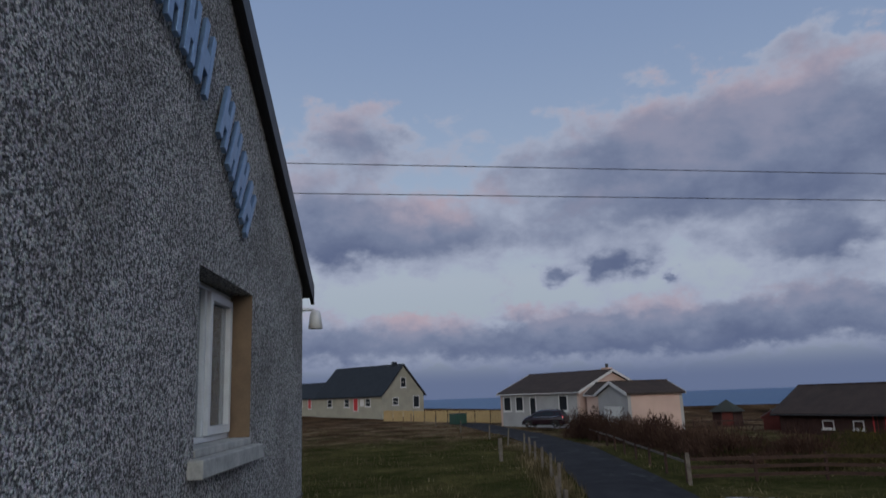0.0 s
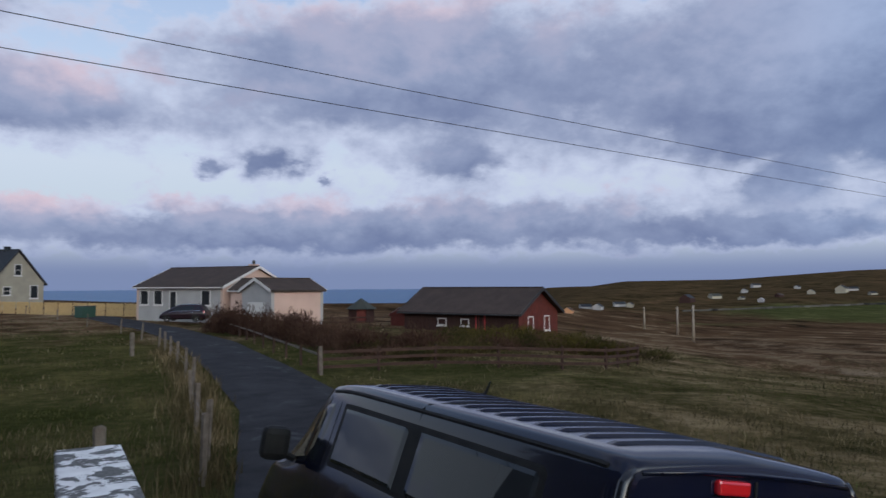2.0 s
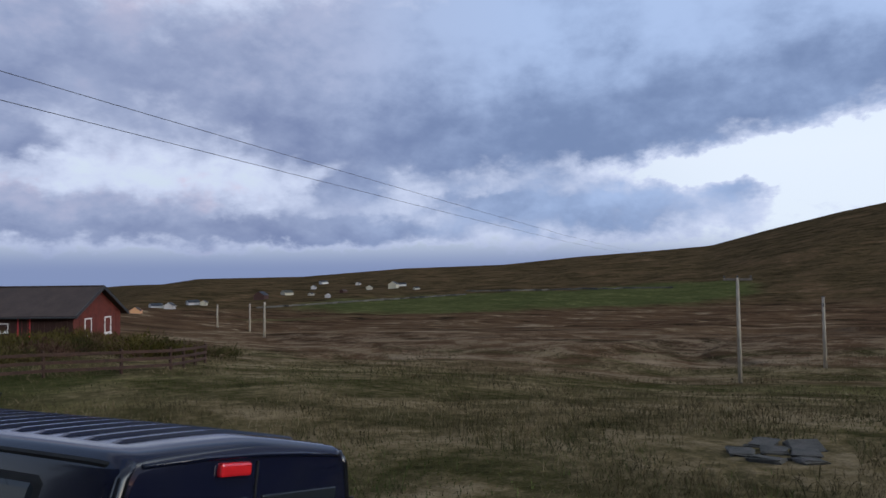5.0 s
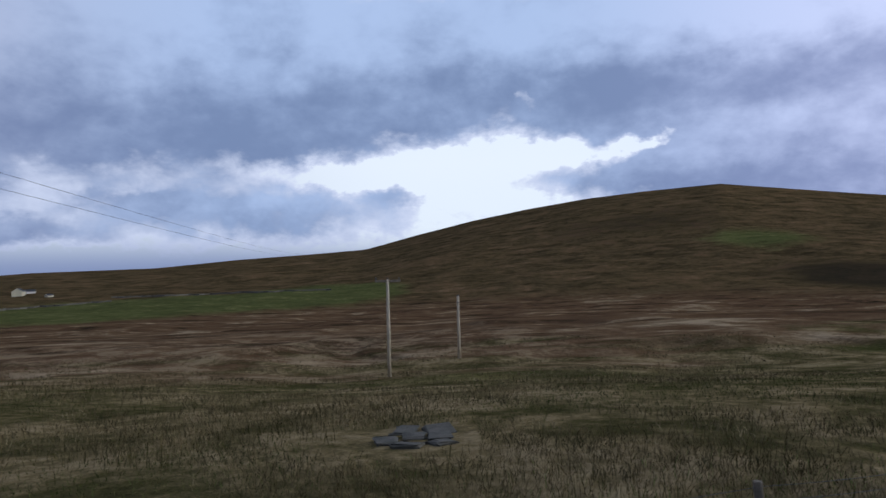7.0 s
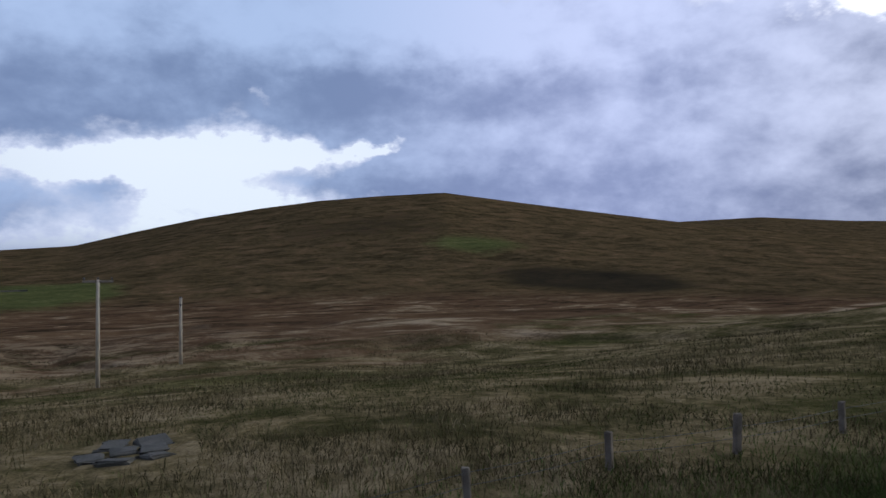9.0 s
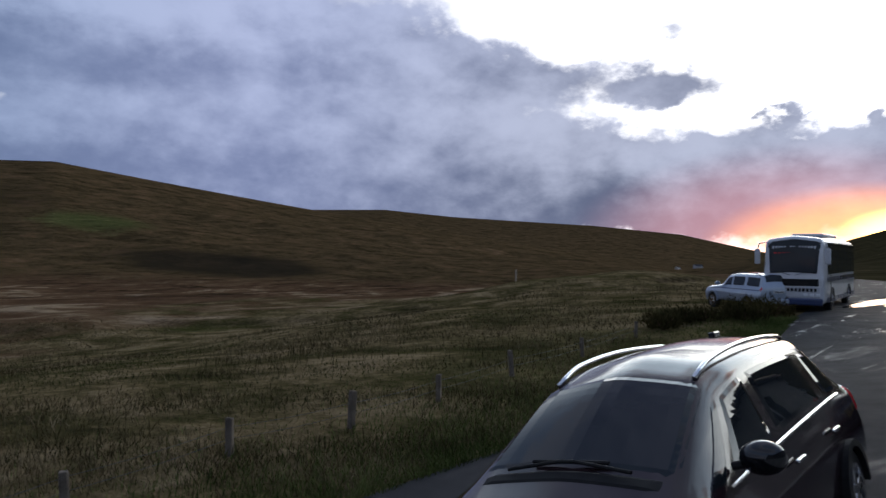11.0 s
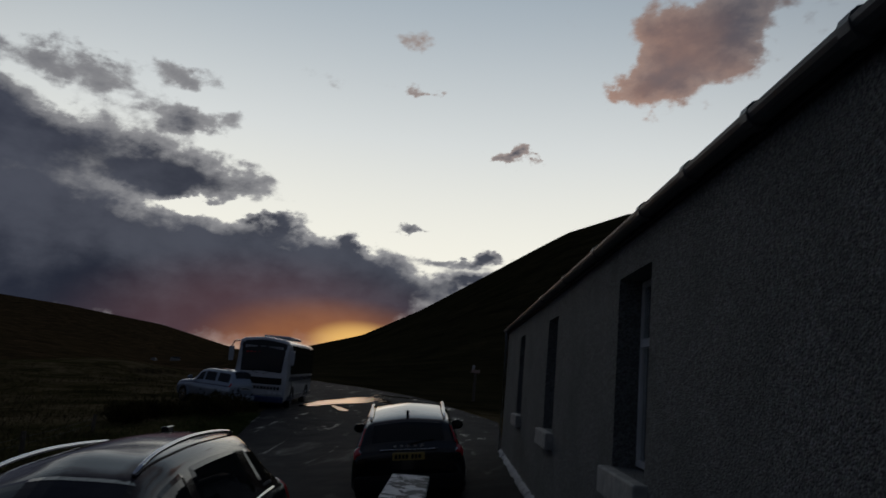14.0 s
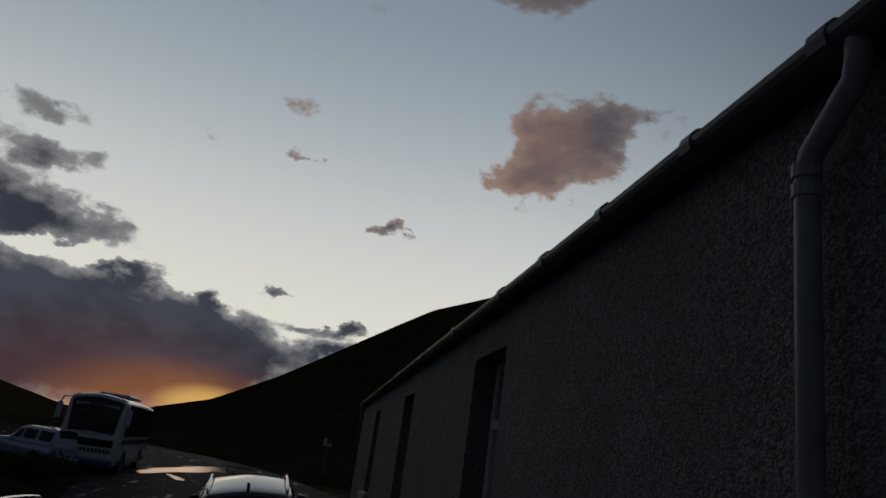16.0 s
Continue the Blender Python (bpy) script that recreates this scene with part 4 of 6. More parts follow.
class Shell:
    """A vehicle body as a smooth surface over (station, turn). A station: y, top, roof half width, roof edge height,
    belt half width, belt height, widest, its height, sill half width, sill height. turn: 0 top centre, 0.25 roof edge,
    0.5 belt, 0.7 widest, 0.88 sill, 1 under the floor; negative on the left."""
    TURNS = (0.0, 0.25, 0.5, 0.7, 0.88, 1.0)

    def __init__(self, stations, round_=0.035):
        self.st = np.array(stations, float)
        self.round = round_

    def line(self, row, v):
        y, zt, wr, zr, wb, zb, wm, zm, ws, zs = row
        zt2 = zt
        return np.interp(v, self.TURNS, (0, wr, wb, wm, ws, 0)), np.interp(v, self.TURNS, (zt2, zr, zb, zm, zs, zs))

    def at(self, s, v):
        row = hermite(self.st, s)
        a = abs(v)
        sg = -1 if v < 0 else 1
        xs, zs = [], []
        for k in (-1, -0.5, 0, 0.5, 1):
            q = a + k * self.round
            q2 = abs(q) if q < 0 else min(q, 1.0)
            x, z = self.line(row, q2)
            xs.append(-x if q < 0 else x)
            zs.append(z)
        x, z = sum(xs) / 5, sum(zs) / 5
        # a little crown across the roof and bonnet
        return Vector((sg * x, row[0], z + 0.035 * max(0.0, 1 - (a / 0.25) ** 2) * min(1.0, row[2])))

    def normal(self, s, v):
        e = 0.01
        n = len(self.st) - 1
        du = self.at(min(s + e, n), v) - self.at(max(s - e, 0), v)
        dv = self.at(s, min(v + e, 0.999)) - self.at(s, max(v - e, -0.999))
        return du.cross(dv).normalized() * -1

    def body(self, per=5, around=40):
        bm = bmesh.new()
        n = (len(self.st) - 1) * per
        ring = []
        for i in range(n + 1):
            ring.append([bm.verts.new(self.at(i / per, -1 + 2 * k / around)) for k in range(around)])
        for a, b_ in zip(ring, ring[1:]):
            for k in range(around):
                bm.faces.new((a[k], a[(k + 1) % around], b_[(k + 1) % around], b_[k]))
        bm.faces.new(ring[0])
        bm.faces.new(list(reversed(ring[-1])))
        bmesh.ops.recalc_face_normals(bm, faces=bm.faces)
        return bm

    def patch(self, corners, lift=0.006, nu=8, nv=8, flip=False):
        """A panel that lies on the body, between four (station, turn) corners in order."""
        bm = bmesh.new()
        (s0, v0), (s1, v1), (s2, v2), (s3, v3) = corners
        g = []
        for i in range(nu + 1):
            row = []
            for k in range(nv + 1):
                a, c = i / nu, k / nv
                s = (1 - a) * (1 - c) * s0 + a * (1 - c) * s1 + a * c * s2 + (1 - a) * c * s3
                v = (1 - a) * (1 - c) * v0 + a * (1 - c) * v1 + a * c * v2 + (1 - a) * c * v3
                edge = i in (0, nu) or k in (0, nv)
                nrm = self.normal(s, v)
                p = self.at(s, v) + nrm * (-0.004 if edge else lift)
                if flip:
                    p.x = -p.x
                row.append(bm.verts.new(p))
            g.append(row)
        for i in range(nu):
            for k in range(nv):
                bm.faces.new((g[i][k], g[i + 1][k], g[i + 1][k + 1], g[i][k + 1]))
        bmesh.ops.recalc_face_normals(bm, faces=bm.faces)
        f = bm.faces[:][len(bm.faces) // 2]
        c = f.calc_center_median()
        if f.normal.dot(Vector((c.x, 0, c.z - 0.8))) < 0 and abs(f.normal.y) < 0.9:
            bmesh.ops.reverse_faces(bm, faces=bm.faces)
        return bm


def wheel(parent, x, y, r=0.32, w=0.2, spokes=5, side=1):
    m = pose(x, y, r, 0, 0, 0)
    bm = bmesh.new()
    prof = [(r * 0.62, -w / 2), (r * 0.92, -w / 2), (r, -w * 0.36), (r, w * 0.36), (r * 0.92, w / 2), (r * 0.62, w / 2)]
    seg = 28
    rings = [[bm.verts.new((px, pr * math.cos(a * 2 * math.pi / seg), pr * math.sin(a * 2 * math.pi / seg))) for pr, px in prof] for a in range(seg)]
    for a in range(seg):
        for k in range(len(prof)):
            bm.faces.new((rings[a][k], rings[a][(k + 1) % len(prof)], rings[(a + 1) % seg][(k + 1) % len(prof)], rings[(a + 1) % seg][k]))
    bmesh.ops.recalc_face_normals(bm, faces=bm.faces)
    tyre = part("wheel", bm, M["rubber"], parent)
    tyre.matrix_local = m
    bm = bmesh.new()
    xo = side * w * 0.42
    for k in range(spokes):
        a = k * 2 * math.pi / spokes
        box(bm, xo - 0.02, xo + 0.015, -0.03, 0.03, 0.03, r * 0.62, 0.006, Matrix.Rotation(a, 4, "X"))
    box(bm, xo - 0.02, xo + 0.02, -0.05, 0.05, -0.05, 0.05, 0.015)
    ringv = []
    for k in range(24):
        a = k * 2 * math.pi / 24
        ringv.append([bm.verts.new((xx, rr * math.cos(a), rr * math.sin(a))) for rr, xx in ((r * 0.56, xo - 0.03), (r * 0.64, xo - 0.03), (r * 0.64, xo + 0.012), (r * 0.56, xo + 0.006))])
    for k in range(24):
        for j in range(4):
            bm.faces.new((ringv[k][j], ringv[k][(j + 1) % 4], ringv[(k + 1) % 24][(j + 1) % 4], ringv[(k + 1) % 24][j]))
    bmesh.ops.recalc_face_normals(bm, faces=bm.faces)
    part("rim", bm, M["chrome"], tyre, "silver alloy rim")


def arch(parent, x, y, r, mat):
    bm = bmesh.new()
    seg = 20
    pts = []
    for k in range(seg + 1):
        a = math.pi * k / seg
        pts.append([bm.verts.new((x + dx, y + rr * math.cos(a), r * 0.93 + rr * math.sin(a))) for rr, dx in ((r * 1.0, -0.05), (r * 1.16, -0.05), (r * 1.16, 0.012), (r * 1.0, 0.012))])
    for a, b_ in zip(pts, pts[1:]):
        for j in range(4):
            bm.faces.new((a[j], a[(j + 1) % 4], b_[(j + 1) % 4], b_[j]))
    bmesh.ops.recalc_face_normals(bm, faces=bm.faces)
    part("wheel_arch", bm, M[mat], parent)


def mirror(parent, x, y, z, mat, side, size=1.0):
    bm = bmesh.new()
    bmesh.ops.create_uvsphere(bm, u_segments=16, v_segments=10, radius=1)
    for v in bm.verts:
        v.co = Vector((v.co.x * 0.115 * size, max(v.co.y, -0.35) * 0.085 * size, v.co.z * 0.085 * size))
        v.co += Vector((x + side * 0.11 * size, y, z))
    mm = part("door_mirror", bm, M[mat], parent, "", True)
    part("stalk", tube([(x - side * 0.05, y, z - 0.05), (x + side * 0.06, y, z - 0.03)], 0.025, 8), M["rubber"], mm)


def handle(parent, x, y, z, mat):
    part("door_handle", block(x - 0.012, x + 0.02, y - 0.09, y + 0.09, z - 0.015, z + 0.015, bevel=0.01), M[mat], parent)


def bars(parent, y, z, x0, x1, h, n, mat, name="lettering", face=1, gap=0.3):
    """A row of plain bars in place of writing, on a face across the vehicle."""
    step = (x1 - x0) / n
    for k in range(n):
        part(name, block(x0 + step * (k + gap / 2), x0 + step * (k + 1 - gap / 2), y - 0.004, y + 0.004, z, z + h), M[mat], parent)


# --- black panel van
def build_van():
    root = empty("van", Matrix(), "blue-black panel van with a ribbed roof and dark side glass", "van")
    ends = [
        (-2.40, 1.80, 0.72, 1.77, 0.885, 1.20, 0.93, 0.75, 0.90, 0.34),
        (-2.385, 1.835, 0.765, 1.805, 0.90, 1.20, 0.945, 0.75, 0.91, 0.30),
        (-2.34, 1.862, 0.785, 1.832, 0.91, 1.20, 0.955, 0.75, 0.92, 0.28),
        (-2.22, 1.88, 0.79, 1.845, 0.91, 1.20, 0.955, 0.78, 0.92, 0.28)]
    sh = Shell(ends + [
        (-1.20, 1.895, 0.79, 1.85, 0.915, 1.20, 0.96, 0.78, 0.92, 0.27),
        (0.30, 1.895, 0.79, 1.85, 0.915, 1.17, 0.96, 0.78, 0.92, 0.27),
        (0.95, 1.875, 0.77, 1.82, 0.91, 1.12, 0.955, 0.76, 0.92, 0.27),
        (1.28, 1.76, 0.73, 1.70, 0.90, 1.07, 0.95, 0.75, 0.92, 0.27),
        (1.95, 1.16, 0.68, 1.14, 0.86, 1.02, 0.93, 0.74, 0.90, 0.27),
        (2.32, 0.92, 0.60, 0.90, 0.80, 0.85, 0.86, 0.62, 0.84, 0.30),
        (2.46, 0.62, 0.52, 0.60, 0.66, 0.56, 0.70, 0.48, 0.68, 0.32)], 0.012)

    def sy(y):
        a, b = 0.0, float(len(sh.st) - 1)
        for _ in range(40):
            c = (a + b) / 2
            a, b = (c, b) if hermite(sh.st, c)[0] < y else (a, c)
        return a

    def panel(name, corners, mat, lift=0.006, nu=10, nv=8, label=""):
        return part(name, sh.patch([(sy(y), v) for y, v in corners], lift, nu, nv), M[mat], root, label)

    part("body", sh.body(6, 72), M["paint_navy"], root, "", True)
    panel("windscreen", [(1.02, -0.2), (1.9, -0.2), (1.9, 0.2), (1.02, 0.2)], "car_glass")
    for sg in (-1, 1):
        panel("window_seal", [(0.66, 0.288 * sg), (0.66, 0.482 * sg), (-1.98, 0.482 * sg), (-1.98, 0.288 * sg)], "rubber", 0.004, 8, 24)
        panel("side_window", [(0.60, 0.302 * sg), (0.60, 0.47 * sg), (-0.585, 0.47 * sg), (-0.585, 0.302 * sg)], "car_glass", 0.010, 8, 14)
        panel("side_window", [(-0.615, 0.302 * sg), (-0.615, 0.47 * sg), (-1.93, 0.47 * sg), (-1.93, 0.302 * sg)], "car_glass", 0.010, 8, 14)
        panel("door_window", [(1.22, 0.305 * sg), (1.78, 0.47 * sg), (0.84, 0.47 * sg), (0.80, 0.295 * sg)], "car_glass")
        panel("window_bar", [(1.20, 0.31 * sg), (1.25, 0.465 * sg), (1.21, 0.465 * sg), (1.16, 0.31 * sg)], "rubber", 0.012, 6, 2)
        panel("door_seam", [(0.735, 0.27 * sg), (0.735, 0.80 * sg), (0.72, 0.80 * sg), (0.72, 0.27 * sg)], "rubber", 0.003, 12, 2)
        panel("door_seam", [(-0.592, 0.22 * sg), (-0.592, 0.30 * sg), (-0.608, 0.30 * sg), (-0.608, 0.22 * sg)], "rubber", 0.003, 4, 2)
        panel("gutter_rail", [(-2.3, 0.262 * sg), (1.0, 0.262 * sg), (1.0, 0.274 * sg), (-2.3, 0.274 * sg)], "rubber", 0.005, 30, 2)
        mm = part("door_mirror", block(sg * 1.07 - 0.12, sg * 1.07 + 0.12, 1.34, 1.5, 1.12, 1.40, bevel=0.06), M["rubber"], root, "boxy black door mirror")
        part("stalk", tube([(0.88 * sg, 1.43, 1.14), (1.0 * sg, 1.43, 1.18)], 0.03, 8), M["rubber"], mm)
        for y in (-1.55, 1.55):
            wheel(root, 0.84 * sg, y, 0.33, 0.21, 6, sg)
            arch(root, 0.945 * sg, y, 0.35, "rubber")
        part("tail_lamp", block(sg * 0.86 - 0.06, sg * 0.86 + 0.06, -2.425, -2.36, 0.75, 1.15, bevel=0.02), M["red_lens"], root)
        part("corner_pillar", tube([(sg * 0.90, -2.385, 0.7), (sg * 0.885, -2.385, 1.2), (sg * 0.775, -2.375, 1.74), (sg * 0.73, -2.36, 1.80)], 0.03, 8), M["paint_black"], root, "", True)
    # roof pressings: thin raised bands across the roof, in two panels
    for k in range(15):
        y0 = -2.12 + k * 0.19
        panel("roof_rib", [(y0, -0.205), (y0 + 0.052, -0.205), (y0 + 0.052, 0.205), (y0, 0.205)], "paint_navy", 0.013, 4, 18)
    panel("roof_seam", [(-0.61, -0.245), (-0.59, -0.245), (-0.59, 0.245), (-0.61, 0.245)], "rubber", 0.004, 2, 12)
    part("roof_lip", tube([(-0.70, -2.395, 1.79), (-0.35, -2.402, 1.812), (0, -2.404, 1.818), (0.35, -2.402, 1.812), (0.70, -2.395, 1.79)], 0.012, 8), M["paint_navy"], root, "", True)
    part("brake_lamp", block(-0.27, -0.06, -2.43, -2.385, 1.722, 1.79, bevel=0.015), M["red_lens"], root, "red high-level brake lamp")
    for sg in (-1, 1):
        part("rear_window", block(min(0.05 * sg, 0.68 * sg), max(0.05 * sg, 0.68 * sg), -2.415, -2.395, 1.18, 1.62, bevel=0.008), M["car_glass"], root)
        part("hinge", tube([(0.84 * sg, -2.41, 1.45), (0.84 * sg, -2.41, 1.55)], 0.018, 8), M["rubber"], root)
    part("door_gap", block(-0.006, 0.006, -2.408, -2.39, 0.5, 1.79), M["rubber"], root)
    part("bumper", block(-0.9, 0.9, -2.50, -2.38, 0.36, 0.58, bevel=0.04), M["rubber"], root)
    part("aerial", tube([(0.25, 0.35, 1.91), (0.25, 0.33, 1.94), (0.25, 0.28, 2.03)], [0.025, 0.012, 0.006], 8), M["rubber"], root)
    return root


# --- dark people carrier with silver roof rails
def build_mpv():
    root = empty("car", Matrix(), "dark plum people carrier with silver roof rails", "car")
    sh = Shell([
        (-2.20, 0.62, 0.50, 0.60, 0.70, 0.56, 0.78, 0.48, 0.74, 0.34),
        (-2.16, 0.95, 0.60, 0.94, 0.80, 0.90, 0.87, 0.66, 0.84, 0.28),
        (-2.02, 1.15, 0.58, 1.13, 0.84, 1.02, 0.90, 0.70, 0.87, 0.24),
        (-1.72, 1.52, 0.54, 1.49, 0.83, 1.04, 0.91, 0.72, 0.88, 0.22),
        (-1.45, 1.61, 0.56, 1.55, 0.83, 1.04, 0.915, 0.72, 0.88, 0.22),
        (-0.50, 1.66, 0.60, 1.58, 0.83, 1.01, 0.915, 0.72, 0.88, 0.21),
        (0.20, 1.64, 0.60, 1.55, 0.83, 0.98, 0.915, 0.72, 0.88, 0.21),
        (0.62, 1.55, 0.58, 1.48, 0.83, 0.96, 0.915, 0.72, 0.88, 0.21),
        (1.52, 1.06, 0.66, 1.03, 0.84, 0.92, 0.91, 0.70, 0.87, 0.22),
        (1.95, 0.86, 0.62, 0.84, 0.78, 0.78, 0.86, 0.60, 0.82, 0.24),
        (2.18, 0.60, 0.50, 0.58, 0.64, 0.54, 0.70, 0.46, 0.66, 0.28)])
    part("body", sh.body(6, 48), M["paint_plum"], root, "", True)
    part("windscreen", sh.patch([(7.08, -0.262), (7.92, -0.268), (7.92, 0.268), (7.08, 0.262)], 0.006, 12, 14), M["car_glass"], root)
    part("rear_window", sh.patch([(2.1, -0.2), (2.95, -0.21), (2.95, 0.21), (2.1, 0.2)]), M["car_glass"], root)
    for sg in (-1, 1):
        part("side_window", sh.patch([(6.98, 0.30 * sg), (7.55, 0.485 * sg), (5.95, 0.485 * sg), (5.9, 0.285 * sg)]), M["car_glass"], root)
        part("side_window", sh.patch([(5.82, 0.285 * sg), (5.85, 0.485 * sg), (4.35, 0.485 * sg), (4.35, 0.29 * sg)]), M["car_glass"], root)
        part("side_window", sh.patch([(4.25, 0.30 * sg), (4.25, 0.485 * sg), (3.15, 0.485 * sg), (3.55, 0.31 * sg)]), M["car_glass"], root)
        part("quarter_light", sh.patch([(7.16, 0.292 * sg), (7.86, 0.45 * sg), (7.60, 0.485 * sg), (7.03, 0.295 * sg)]), M["car_glass"], root)
        part("waist_trim", sh.patch([(7.6, 0.493 * sg), (7.6, 0.512 * sg), (3.2, 0.512 * sg), (3.2, 0.493 * sg)], 0.012, 3, 24), M["chrome"], root, "bright waist strip")
        pts = []
        for k in range(15):
            s = 7.0 - 3.1 * k / 14
            p = sh.at(s, 0.222 * sg)
            pts.append(p + Vector((0, 0, 0.010 + 0.040 * math.sin(math.pi * k / 14) ** 0.6)))
        part("roof_rail", tube(pts, 0.018, 10), M["chrome"], root, "silver roof rail", True)
        if sg < 0:
            mirror(root, 0.86 * sg, 1.02, 1.08, "paint_black", sg, 1.15)
        for y in (-1.30, 1.42):
            wheel(root, 0.81 * sg, y, 0.325, 0.21, 5, sg)
            arch(root, 0.90 * sg, y, 0.345, "rubber")
        for y in (0.05, -1.0):
            handle(root, 0.915 * sg, y, 0.86, "chrome")
        part("head_lamp", sh.patch([(8.9, 0.28 * sg), (9.5, 0.3 * sg), (9.3, 0.55 * sg), (8.8, 0.5 * sg)], 0.008), M["clear_lens"], root)
        part("tail_lamp", sh.patch([(1.2, 0.4 * sg), (1.2, 0.62 * sg), (2.1, 0.62 * sg), (2.3, 0.4 * sg)], 0.01), M["red_lens"], root)
        pts = [sh.at(7.93, 0.16 * sg) + Vector((0, 0.03, 0.02)), sh.at(7.9, 0.02 * sg) + Vector((0, 0.02, 0.03)), sh.at(7.88, -0.10 * sg) + Vector((0, 0.01, 0.025))]
        part("wiper", tube(pts, 0.012, 6), M["rubber"], root)
    part("cowl", sh.patch([(7.94, -0.24), (8.12, -0.24), (8.12, 0.24), (7.94, 0.24)], 0.01, 4, 12), M["rubber"], root, "black scuttle below the windscreen")
    part("aerial", block(-0.03, 0.03, -1.35, -1.2, 1.63, 1.69, bevel=0.012), M["paint_black"], root)
    return root


# --- estate car seen from behind
def build_estate():
    root = empty("car", Matrix(), "black estate car with tall dark red tail lamps", "car")
    sh = Shell([
        (-2.40, 0.64, 0.56, 0.62, 0.74, 0.58, 0.82, 0.50, 0.78, 0.36),
        (-2.38, 0.94, 0.66, 0.92, 0.84, 0.86, 0.90, 0.62, 0.88, 0.30),
        (-2.26, 1.06, 0.74, 1.04, 0.87, 0.98, 0.93, 0.70, 0.90, 0.28),
        (-1.98, 1.40, 0.69, 1.365, 0.865, 1.00, 0.93, 0.72, 0.90, 0.26),
        (-1.80, 1.455, 0.70, 1.415, 0.865, 1.00, 0.93, 0.72, 0.90, 0.26),
        (-0.60, 1.60, 0.71, 1.545, 0.865, 0.98, 0.93, 0.72, 0.90, 0.25),
        (0.25, 1.53, 0.67, 1.47, 0.85, 0.96, 0.93, 0.70, 0.90, 0.25),
        (1.05, 1.02, 0.62, 1.00, 0.83, 0.92, 0.92, 0.68, 0.89, 0.25),
        (2.05, 0.82, 0.58, 0.80, 0.78, 0.74, 0.86, 0.58, 0.84, 0.27),
        (2.40, 0.56, 0.48, 0.54, 0.64, 0.50, 0.70, 0.44, 0.66, 0.30)])
    part("body", sh.body(6, 48), M["paint_black"], root, "", True)
    part("rear_window", sh.patch([(2.08, -0.22), (2.92, -0.225), (2.92, 0.225), (2.08, 0.22)], 0.006, 10, 10), M["car_glass"], root)
    part("windscreen", sh.patch([(6.1, -0.22), (6.95, -0.22), (6.95, 0.22), (6.1, 0.22)]), M["car_glass"], root)
    for sg in (-1, 1):
        part("side_window", sh.patch([(6.0, 0.3 * sg), (6.6, 0.48 * sg), (5.2, 0.48 * sg), (5.2, 0.29 * sg)]), M["car_glass"], root)
        part("side_window", sh.patch([(5.12, 0.29 * sg), (5.12, 0.48 * sg), (3.2, 0.48 * sg), (3.6, 0.3 * sg)]), M["car_glass"], root)
        part("tail_lamp", sh.patch([(1.25, 0.36 * sg), (1.25, 0.56 * sg), (2.2, 0.54 * sg), (2.2, 0.33 * sg)], 0.016), M["red_lens"], root, "dark red tail lamp")
        part("tail_lamp", sh.patch([(2.2, 0.31 * sg), (2.2, 0.40 * sg), (2.95, 0.33 * sg), (2.95, 0.27 * sg)], 0.014), M["red_lens"], root, "dark red pillar lamp")
        part("reversing_lamp", sh.patch([(1.4, 0.335 * sg), (1.4, 0.39 * sg), (1.75, 0.39 * sg), (1.75, 0.335 * sg)], 0.018, 4, 4), M["clear_lens"], root)
        part("reflector", block(0.58 * sg - 0.1, 0.58 * sg + 0.1, -2.44, -2.39, 0.42, 0.46, bevel=0.008), M["red_lens"], root)
        pts = []
        for k in range(11):
            p = sh.at(5.6 - 1.75 * k / 10, 0.225 * sg)
            pts.append(p + Vector((0, 0, 0.012 + 0.05 * math.sin(math.pi * k / 10) ** 0.5)))
        part("roof_rail", tube(pts, 0.02, 8), M["chrome"], root, "silver roof rail", True)
        mirror(root, 0.86 * sg, 0.75, 1.08, "paint_black", sg, 1.15)
        for y in (-1.45, 1.45):
            wheel(root, 0.80 * sg, y, 0.35, 0.23, 5, sg)
            arch(root, 0.915 * sg, y, 0.37, "rubber")
    part("bumper", block(-0.88, 0.88, -2.47, -2.33, 0.34, 0.60, bevel=0.05), M["rubber"], root)
    part("tailgate_strip", block(-0.46, 0.46, -2.41, -2.375, 0.985, 1.0, bevel=0.004), M["chrome"], root)
    bars(root, -2.385, 1.03, -0.27, 0.27, 0.035, 5, "chrome", gap=0.5)
    plate = part("number_plate", block(-0.26, 0.26, -2.44, -2.38, 0.83, 0.945, bevel=0.006), M["plate_yellow"], root, "yellow number plate with plain bars")
    for k in range(7):
        x = -0.22 + k * 0.058 + (0.03 if k > 3 else 0)
        part("bar", block(x, x + 0.04, -2.444, -2.438, 0.855, 0.92), M["rubber"], plate)
    part("wiper", tube([(0.0, -2.30, 1.06), (0.25, -2.24, 1.10), (0.42, -2.235, 1.12)], 0.012, 6), M["rubber"], root)
    bm = bmesh.new()
    box(bm, -0.025, 0.025, -1.85, -1.65, 1.45, 1.57, 0.01)
    for v in bm.verts:
        if v.co.z > 1.52:
            v.co.y = -1.82 + (v.co.y + 1.85) * 0.3
    part("aerial", bm, M["paint_black"], root)
    return root


